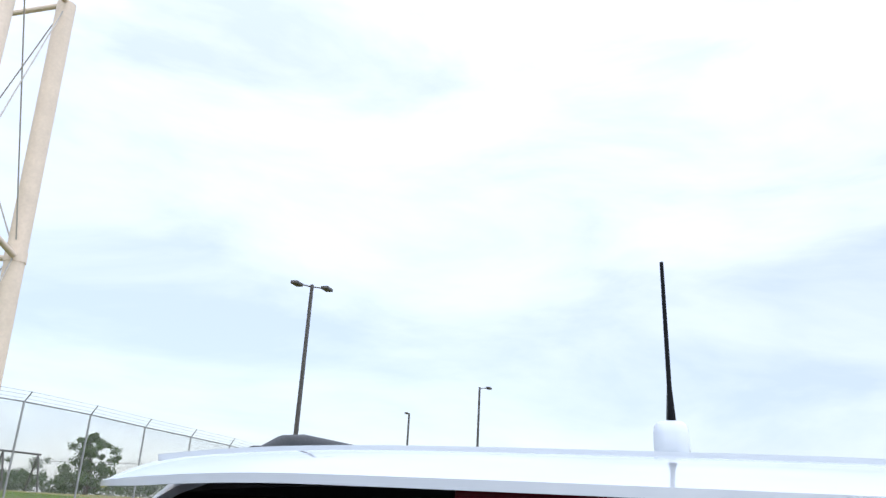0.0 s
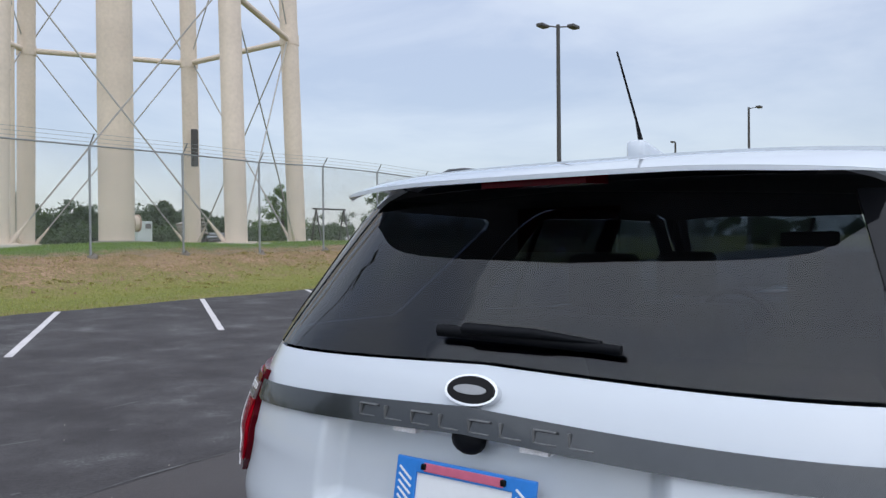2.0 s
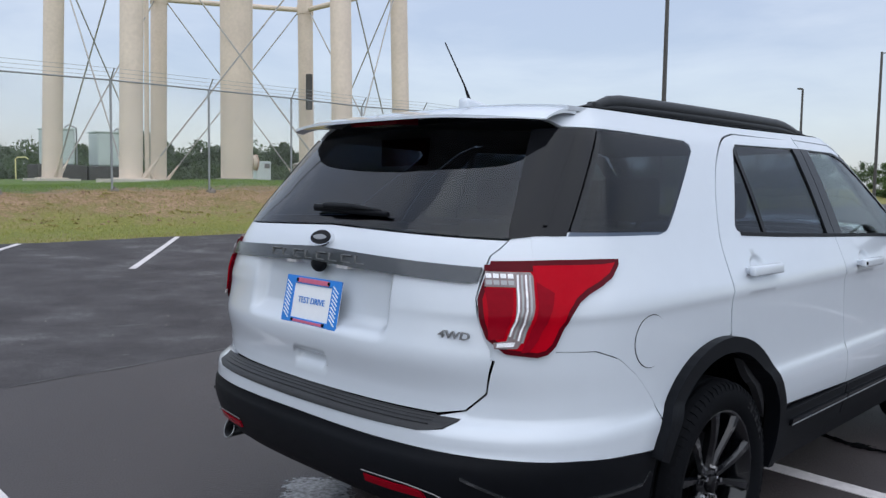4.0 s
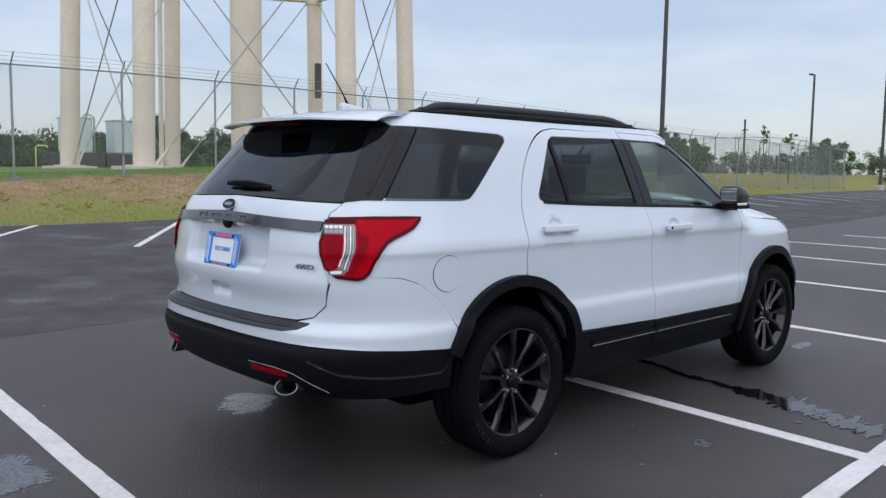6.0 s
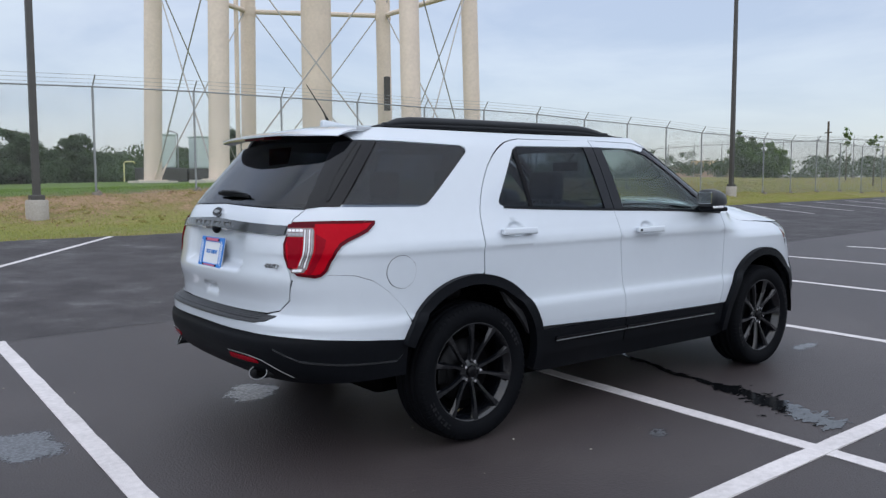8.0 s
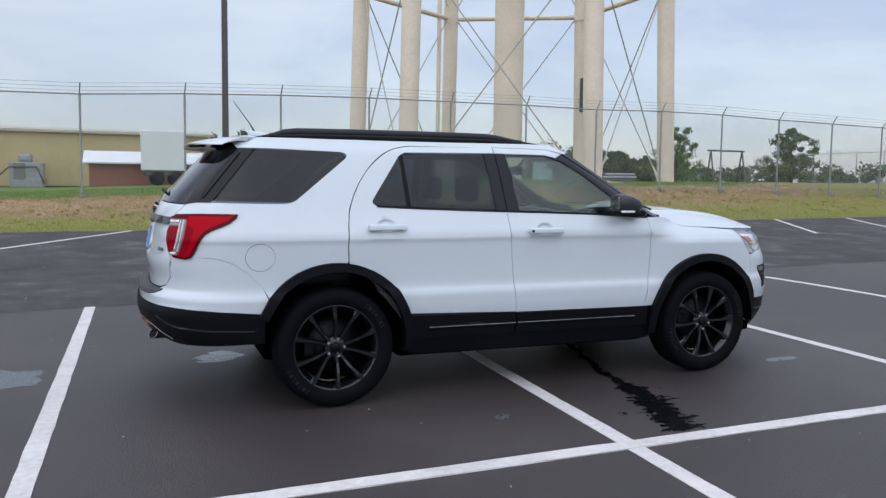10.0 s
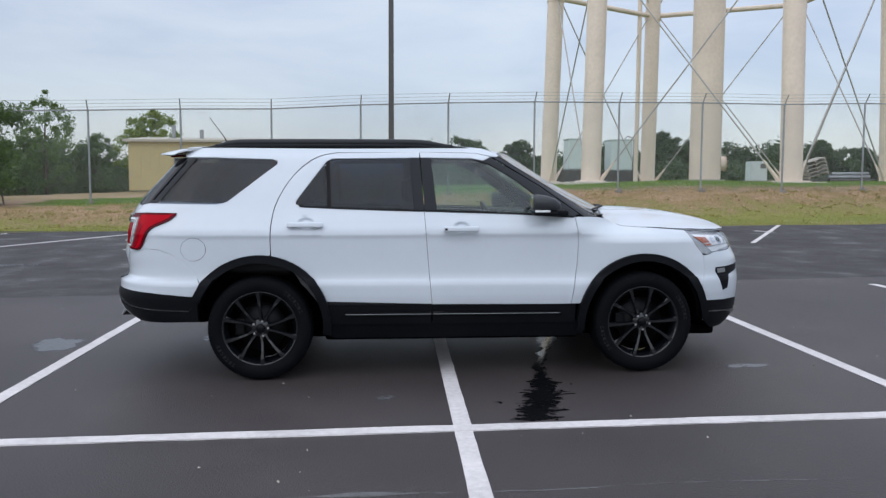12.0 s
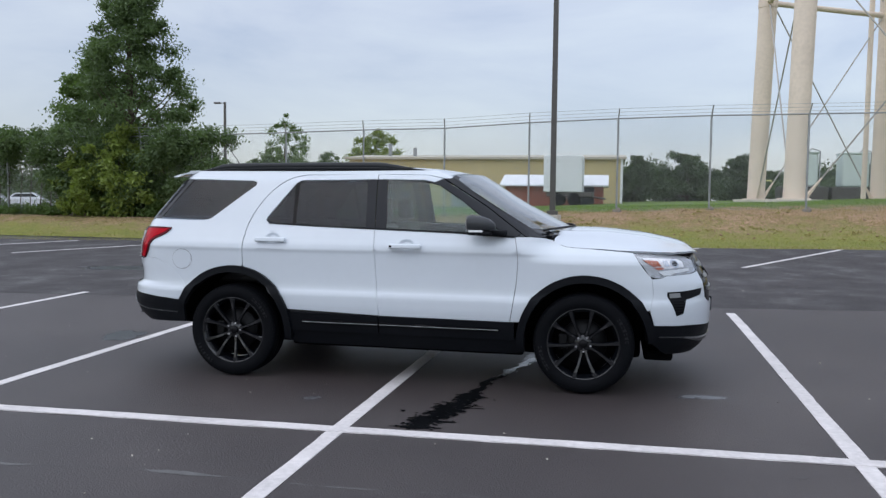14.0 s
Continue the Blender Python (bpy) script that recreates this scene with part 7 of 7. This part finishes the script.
fl2 = [(c, z - 0.003) for c, z in fb_low]
fv_low = [fc("x", 3.37, 0.40), fc("x", 3.45, 0.33), fc("y", 0.75, 0.31), fc("y", 0.4, 0.30), (CF + 1, 0.30)]
fv = panel("front_valance", (fl2 + mirror_f(fl2)[::-1][1:] + mirror_f(fv_low) + fv_low[::-1][1:])[::-1], wrap_front(-1), BLACK_TRIM, car, step=0.035, depth=0.03)
panel("skid_strip", [fc("x", 3.42, 0.462), fc("x", 3.60, 0.455), fc("y", 0.6, 0.445), (CF + 1, 0.44), (2 * (CF + 1) - fc("y", 0.6, 0.445)[0], 0.445), (2 * (CF + 1) - fc("y", 0.6, 0.40)[0], 0.405), (CF + 1, 0.40), fc("y", 0.6, 0.405), fc("x", 3.60, 0.443), fc("x", 3.42, 0.452)], wrap_front(-1), GARNISH, fv, step=0.04, depth=0.012, proud=0.008)
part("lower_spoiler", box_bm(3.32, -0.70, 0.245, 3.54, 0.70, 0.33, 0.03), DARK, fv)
grille = panel("grille", both_sides([(0.0, 0.70), (0.50, 0.705), (0.55, 0.75), (0.555, 0.94), (0.545, 1.035), (0.46, 1.06), (0.0, 1.075)]), front, GLOSS_BLACK, car, step=0.06, depth=0.04, proud=-0.01)
for z in (0.80, 0.90, 0.99):
    panel("grille_bar", both_sides([(0.0, z - 0.014), (0.47, z - 0.014), (0.47, z + 0.014), (0.0, z + 0.014)]), front, SATIN, grille, step=0.06, depth=0.02, proud=0.001)
panel("oval_badge", [(0.115 * math.cos(2 * math.pi * i / 28), 0.90 + 0.045 * math.sin(2 * math.pi * i / 28)) for i in range(28)], front, GLOSS_BLACK, grille, step=0.04, depth=0.02, proud=0.012)
part("front_plate_frame", box_bm(3.85, -0.15, 0.585, 3.875, 0.15, 0.70, 0.006), BLACK_TRIM, car)

# underside and cabin floor: near-black boxes; floor pan and sills set low to block light
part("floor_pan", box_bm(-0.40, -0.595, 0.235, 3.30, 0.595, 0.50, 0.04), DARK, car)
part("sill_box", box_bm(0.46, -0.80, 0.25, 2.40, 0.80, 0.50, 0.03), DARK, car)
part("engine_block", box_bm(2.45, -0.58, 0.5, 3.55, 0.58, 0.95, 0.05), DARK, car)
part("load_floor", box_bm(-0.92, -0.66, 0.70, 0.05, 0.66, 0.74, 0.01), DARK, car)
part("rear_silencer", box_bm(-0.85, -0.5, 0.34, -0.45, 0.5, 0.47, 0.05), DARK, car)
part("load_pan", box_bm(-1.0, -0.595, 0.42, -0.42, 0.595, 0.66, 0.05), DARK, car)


def lathe(profile, n=48):
    v, f = [], []
    m = len(profile)
    for i in range(n):
        a = 2 * math.pi * i / n
        for r, y in profile:
            v.append((r * math.cos(a), y, r * math.sin(a)))
    for i in range(n):
        for j in range(m - 1):
            a, b = i * m + j, ((i + 1) % n) * m + j
            f.append((a, a + 1, b + 1, b))
    return v, f


# wheel data: outer face towards -y, axle at the origin
tyre_profile = [(0.268, -0.108), (0.285, -0.122), (0.315, -0.129), (0.345, -0.127), (0.363, -0.118), (0.373, -0.102), (0.379, -0.08), (0.381, -0.072), (0.374, -0.069), (0.374, -0.064), (0.381, -0.061), (0.382, -0.02), (0.375, -0.017), (0.375, -0.010), (0.382, -0.007), (0.382, 0.03), (0.375, 0.034), (0.375, 0.042), (0.381, 0.046), (0.378, 0.09), (0.363, 0.118), (0.315, 0.128), (0.268, 0.108)]
tv, tf = lathe(tyre_profile, 64)
tyre_me = mesh_of("tyre", tv, [q[::-1] for q in tf], RUBBER)
bar_parts = []
for k in range(7):
    a = radians(20 + 5.2 * k)
    for r0, r1 in ((0.312, 0.336),) if k % 2 else ((0.312, 0.318), (0.330, 0.336)):
        q = [(r * math.cos(a + d), yy, r * math.sin(a + d)) for yy in (-0.126, -0.1305) for r in (r0, r1) for d in (-0.026, 0.026)]
        bar_parts.append((q, [(4, 5, 7, 6), (0, 1, 5, 4), (2, 6, 7, 3), (0, 4, 6, 2), (1, 3, 7, 5)]))
bars_me = mesh_of("sidewall_bars", *join_data(bar_parts), SIDEWALL, False)
lug_parts = []
for k in range(72):
    a = 2 * math.pi * k / 72
    q = [(r * math.cos(a + d), yy, r * math.sin(a + d)) for r, yy in ((0.348, -0.1275), (0.366, -0.121), (0.3755, -0.104), (0.340, -0.10)) for d in (-0.024, 0.024)]
    lug_parts.append((q, [(0, 1, 3, 2), (2, 3, 5, 4), (4, 5, 7, 6), (0, 2, 4, 6), (1, 7, 5, 3)]))
lugs_me = mesh_of("shoulder_tread", *join_data(lug_parts), RUBBER, False)
rv, rf = lathe([(0.262, 0.10), (0.240, 0.06), (0.236, -0.03), (0.244, -0.080), (0.258, -0.092), (0.262, -0.106), (0.273, -0.113), (0.277, -0.105), (0.272, -0.09)], 56)
rim_me = mesh_of("rim", rv, [q[::-1] for q in rf], WHEEL_BLACK)
dv, df = lathe([(0.02, -0.015), (0.175, -0.015), (0.178, 0.0), (0.175, 0.012), (0.02, 0.012)], 40)
disc_me = mesh_of("brake_disc", dv, [q[::-1] for q in df], GREY_METAL)
bv, bf = lathe([(0.0001, 0.03), (0.235, 0.03)], 32)
back_me = mesh_of("brake_backing", bv, bf, DARK)
hv, hf = lathe([(0.0001, -0.099), (0.026, -0.099), (0.032, -0.094), (0.034, -0.08)], 24)
cap_me = mesh_of("hub_cap", hv, [q[::-1] for q in hf], GLOSS_BLACK)
uv, uf = lathe([(0.0001, -0.079), (0.058, -0.079), (0.070, -0.070), (0.074, -0.04), (0.0001, -0.03)], 30)
hubm_me = mesh_of("hub", uv, [q[::-1] for q in uf], WHEEL_BLACK)


def spoke_mesh(lean):
    """One blade of a twin spoke: from the hub out to the rim, with a bevelled ridge."""
    v, f = [], []
    for r, half_w, y, q in ((0.050, 0.017, -0.078, 0.0), (0.10, 0.0140, -0.084, 0.4), (0.16, 0.0155, -0.096, 0.7), (0.215, 0.0205, -0.104, 0.9), (0.260, 0.030, -0.106, 1.0)):
        off = lean * (0.014 + r * math.tan(radians(15.5)) * q)
        v += [(r, y + 0.012, off - half_w), (r, y - 0.003, off - half_w * 0.55), (r, y - 0.003, off + half_w * 0.55), (r, y + 0.012, off + half_w), (r, y + 0.042, off)]
    for i in range(4):
        for k in range(5):
            k2 = (k + 1) % 5
            f.append((i * 5 + k, i * 5 + k2, i * 5 + 5 + k2, i * 5 + 5 + k))
    f += [(0, 4, 3, 2, 1), (20, 21, 22, 23, 24)]
    me = mesh_of("spoke", v, f, WHEEL_BLACK, False)
    return me


spoke_a, spoke_b = spoke_mesh(1), spoke_mesh(-1)
bm = bmesh.new()
bmesh.ops.create_cone(bm, cap_ends=True, segments=6, radius1=0.011, radius2=0.009, depth=0.02, matrix=Matrix.Rotation(math.pi / 2, 4, "X"))
nut_me = bpy.data.meshes.new("wheel_nut")
bm.to_mesh(nut_me)
bm.free()
nut_me.materials.append(CHROME)
cal = box_bm(-0.19, -0.03, -0.06, -0.12, 0.03, 0.06, 0.012)
cal_me = bpy.data.meshes.new("brake_caliper")
cal.to_mesh(cal_me)
cal.free()
cal_me.materials.append(GREY_METAL)


def sub(name, me, parent, m=None):
    ob = new(name, me)
    ob.parent = parent
    if m is not None:
        ob.matrix_basis = m
    return ob


for x, s, spin in ((0.0, -1, -3), (2.866, -1, 14), (0.0, 1, 40), (2.866, 1, 5)):
    wheel = new("wheel", rim_me)
    wheel.parent = car
    wheel.matrix_parent_inverse = Matrix.Translation(-car.location)
    wheel.matrix_basis = Matrix.Translation((x, s * 0.852, 0.381 + lot_z(x, s * 0.852))) @ (Matrix.Rotation(math.pi, 4, "Z") if s > 0 else Matrix.Identity(4)) @ Matrix.Rotation(radians(spin), 4, "Y")
    tagged(wheel, "black twin-spoke alloy wheel with road tyre")
    tyre = sub("tyre", tyre_me, wheel)
    sub("sidewall_bars", bars_me, tyre)
    sub("sidewall_bars", bars_me, tyre, Matrix.Rotation(math.pi, 4, "Y"))
    sub("shoulder_tread", lugs_me, tyre)
    sub("brake_disc", disc_me, wheel)
    sub("brake_backing", back_me, wheel)
    sub("brake_caliper", cal_me, wheel, Matrix.Rotation(radians(-spin), 4, "Y"))
    sub("hub", hubm_me, wheel)
    sub("hub_cap", cap_me, wheel)
    for k in range(5):
        turn = Matrix.Rotation(2 * math.pi * k / 5, 4, "Y")
        sub("spoke", spoke_a, wheel, turn)
        sub("spoke", spoke_b, wheel, turn)
        sub("wheel_nut", nut_me, wheel, turn @ Matrix.Translation((0.057, -0.086, 0)))


# seats
def seat(x, y, z, w, back_h, head=True):
    base = part("seat_cushion", box_bm(x, y - w / 2, z, x + 0.50, y + w / 2, z + 0.16, 0.05, 3), LEATHER, car, smooth=True)
    bm = box_bm(x - 0.06, y - w / 2, z + 0.10, x + 0.08, y + w / 2, z + 0.10 + back_h, 0.05, 3)
    for v_ in bm.verts:
        v_.co.x -= 0.24 * max(0.0, v_.co.z - z - 0.1)
        v_.co.y = y + (v_.co.y - y) * (1 - 0.18 * smooth01((v_.co.z - z - 0.35) / 0.4))
    part("seat_back", bm, LEATHER, base, smooth=True)
    if head:
        tx, tz = x - 0.24 * back_h, z + 0.10 + back_h
        bm = box_bm(tx - 0.045, y - 0.13, tz + 0.03, tx + 0.065, y + 0.13, tz + 0.22, 0.045, 3)
        part("headrest", bm, LEATHER, base, smooth=True)
        for dy in (-0.06, 0.06):
            tube("headrest_post", [(tx + 0.01, y + dy, tz - 0.04), (tx + 0.01, y + dy, tz + 0.06)], 0.007, CHROME, base, 6)


for y in (-0.38, 0.38):
    seat(1.25, y, 0.62, 0.52, 0.55)
    seat(0.42, y, 0.66, 0.56, 0.52)
    seat(-0.30, y * 0.95, 0.72, 0.52, 0.44, False)
# dashboard, wheel, console
bm = box_bm(1.98, -0.76, 0.75, 2.45, 0.76, 1.19, 0.07, 3)
dash = part("dashboard", bm, CABIN_GREY, car, smooth=True)
part("instrument_hood", box_bm(1.96, 0.20, 1.12, 2.2, 0.58, 1.23, 0.04, 3), CABIN_GREY, dash, smooth=True)
part("screen", box_bm(1.965, -0.11, 1.0, 1.985, 0.11, 1.14, 0.006), DARK_GLASS, dash)
part("centre_console", box_bm(1.2, -0.13, 0.5, 2.0, 0.13, 0.82, 0.03, 2), CABIN_GREY, dash)
ring_pts = []
tilt = Matrix.Translation((1.88, 0.38, 1.11)) @ Matrix.Rotation(radians(-25), 4, "Y")
for i in range(33):
    a = 2 * math.pi * i / 32
    ring_pts.append(tilt @ Vector((0, 0.185 * math.cos(a), 0.185 * math.sin(a))))
wheel_ring = tube("steering_wheel", ring_pts, 0.016, LEATHER, car, 8)
for a in (0, math.pi, 1.5 * math.pi):
    tube("wheel_spoke", [tilt @ Vector((0.02, 0, 0)), tilt @ Vector((0, 0.18 * math.cos(a), 0.18 * math.sin(a)))], 0.02, CABIN_GREY, wheel_ring, 6, 0.5)
tube("steering_column", [tilt @ Vector((0.0, 0, 0)), tilt @ Vector((0.25, 0, 0))], 0.05, CABIN_GREY, wheel_ring, 10)
part("cabin_mirror", box_bm(1.70, -0.13, 1.50, 1.725, 0.13, 1.57, 0.012), CABIN_GREY, car)
tube("mirror_stalk", [(1.72, 0, 1.56), (1.80, 0, 1.63)], 0.01, CABIN_GREY, car, 6)

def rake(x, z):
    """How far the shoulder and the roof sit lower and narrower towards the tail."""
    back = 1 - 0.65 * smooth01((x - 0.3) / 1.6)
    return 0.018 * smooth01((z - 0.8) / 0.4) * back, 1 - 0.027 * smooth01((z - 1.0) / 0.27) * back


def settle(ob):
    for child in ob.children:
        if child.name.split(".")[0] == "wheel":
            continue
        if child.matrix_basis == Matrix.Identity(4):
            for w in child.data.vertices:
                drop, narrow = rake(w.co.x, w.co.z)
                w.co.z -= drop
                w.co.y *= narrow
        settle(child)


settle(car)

# test plate
px = -1.078
plate = thing("licence_plate", "white paper test plate in a blue frame on the tailgate", "plate", at=(px, 0.0, 1.05))
part("plate_board", box_bm(px - 0.003, -0.153, 0.9680, px + 0.004, 0.153, 1.1220, 0.003), PLATE_WHITE, plate)
bm = box_bm(px - 0.008, -0.158, 0.9630, px - 0.002, -0.108, 1.1270, 0.003)
box_bm(px - 0.008, 0.108, 0.9630, px - 0.002, 0.158, 1.1270, 0.003, 2, bm)
box_bm(px - 0.0078, -0.158, 0.9630, px - 0.002, 0.158, 0.9820, 0.003, 2, bm)
box_bm(px - 0.0078, -0.158, 1.1000, px - 0.002, 0.158, 1.1270, 0.003, 2, bm)
part("plate_frame", bm, PLATE_BLUE, plate)
part("plate_band", box_bm(px - 0.0095, -0.09, 1.1040, px - 0.003, 0.09, 1.1210, 0.002), PLATE_PINK, plate)
part("plate_band", box_bm(px - 0.0095, -0.085, 0.9670, px - 0.003, 0.085, 0.9760, 0.001), PLATE_PINK, plate)
for s in (-1, 1):
    for k in range(9):
        z = 0.9880 + 0.0135 * k
        bm = box_bm(px - 0.0095, s * 0.133 - 0.019, z - 0.002, px - 0.006, s * 0.133 + 0.019, z + 0.002)
        bmesh.ops.rotate(bm, verts=bm.verts, cent=(px, s * 0.133, z), matrix=Matrix.Rotation(radians(35), 3, "X"))
        part("frame_stripe", bm, PLATE_WHITE, plate)
text_on("plate_words", "TEST DRIVE", 0.030, PLATE_BLUE, Matrix.Translation((px - 0.0045, 0, 1.0450)) @ Matrix(((0, 0, -1, 0), (-1, 0, 0, 0), (0, 1, 0, 0), (0, 0, 0, 1))), plate, 0.001)
for s in (-1, 1):
    for z in (0.9730, 1.1130):
        part("plate_screw", box_bm(px - 0.012, s * 0.09 - 0.006, z - 0.006, px - 0.006, s * 0.09 + 0.006, z + 0.006, 0.003), GLOSS_BLACK, plate)

plate.rotation_euler = (0, radians(11), 0)
plate.location.z -= 0.018
for ob in bpy.data.objects:
    if ob.type == "MESH" and ob.data.materials and ob.data.materials[0] in (CLEAR_GLASS, SCREEN_GLASS, LENS):
        ob.visible_shadow = False
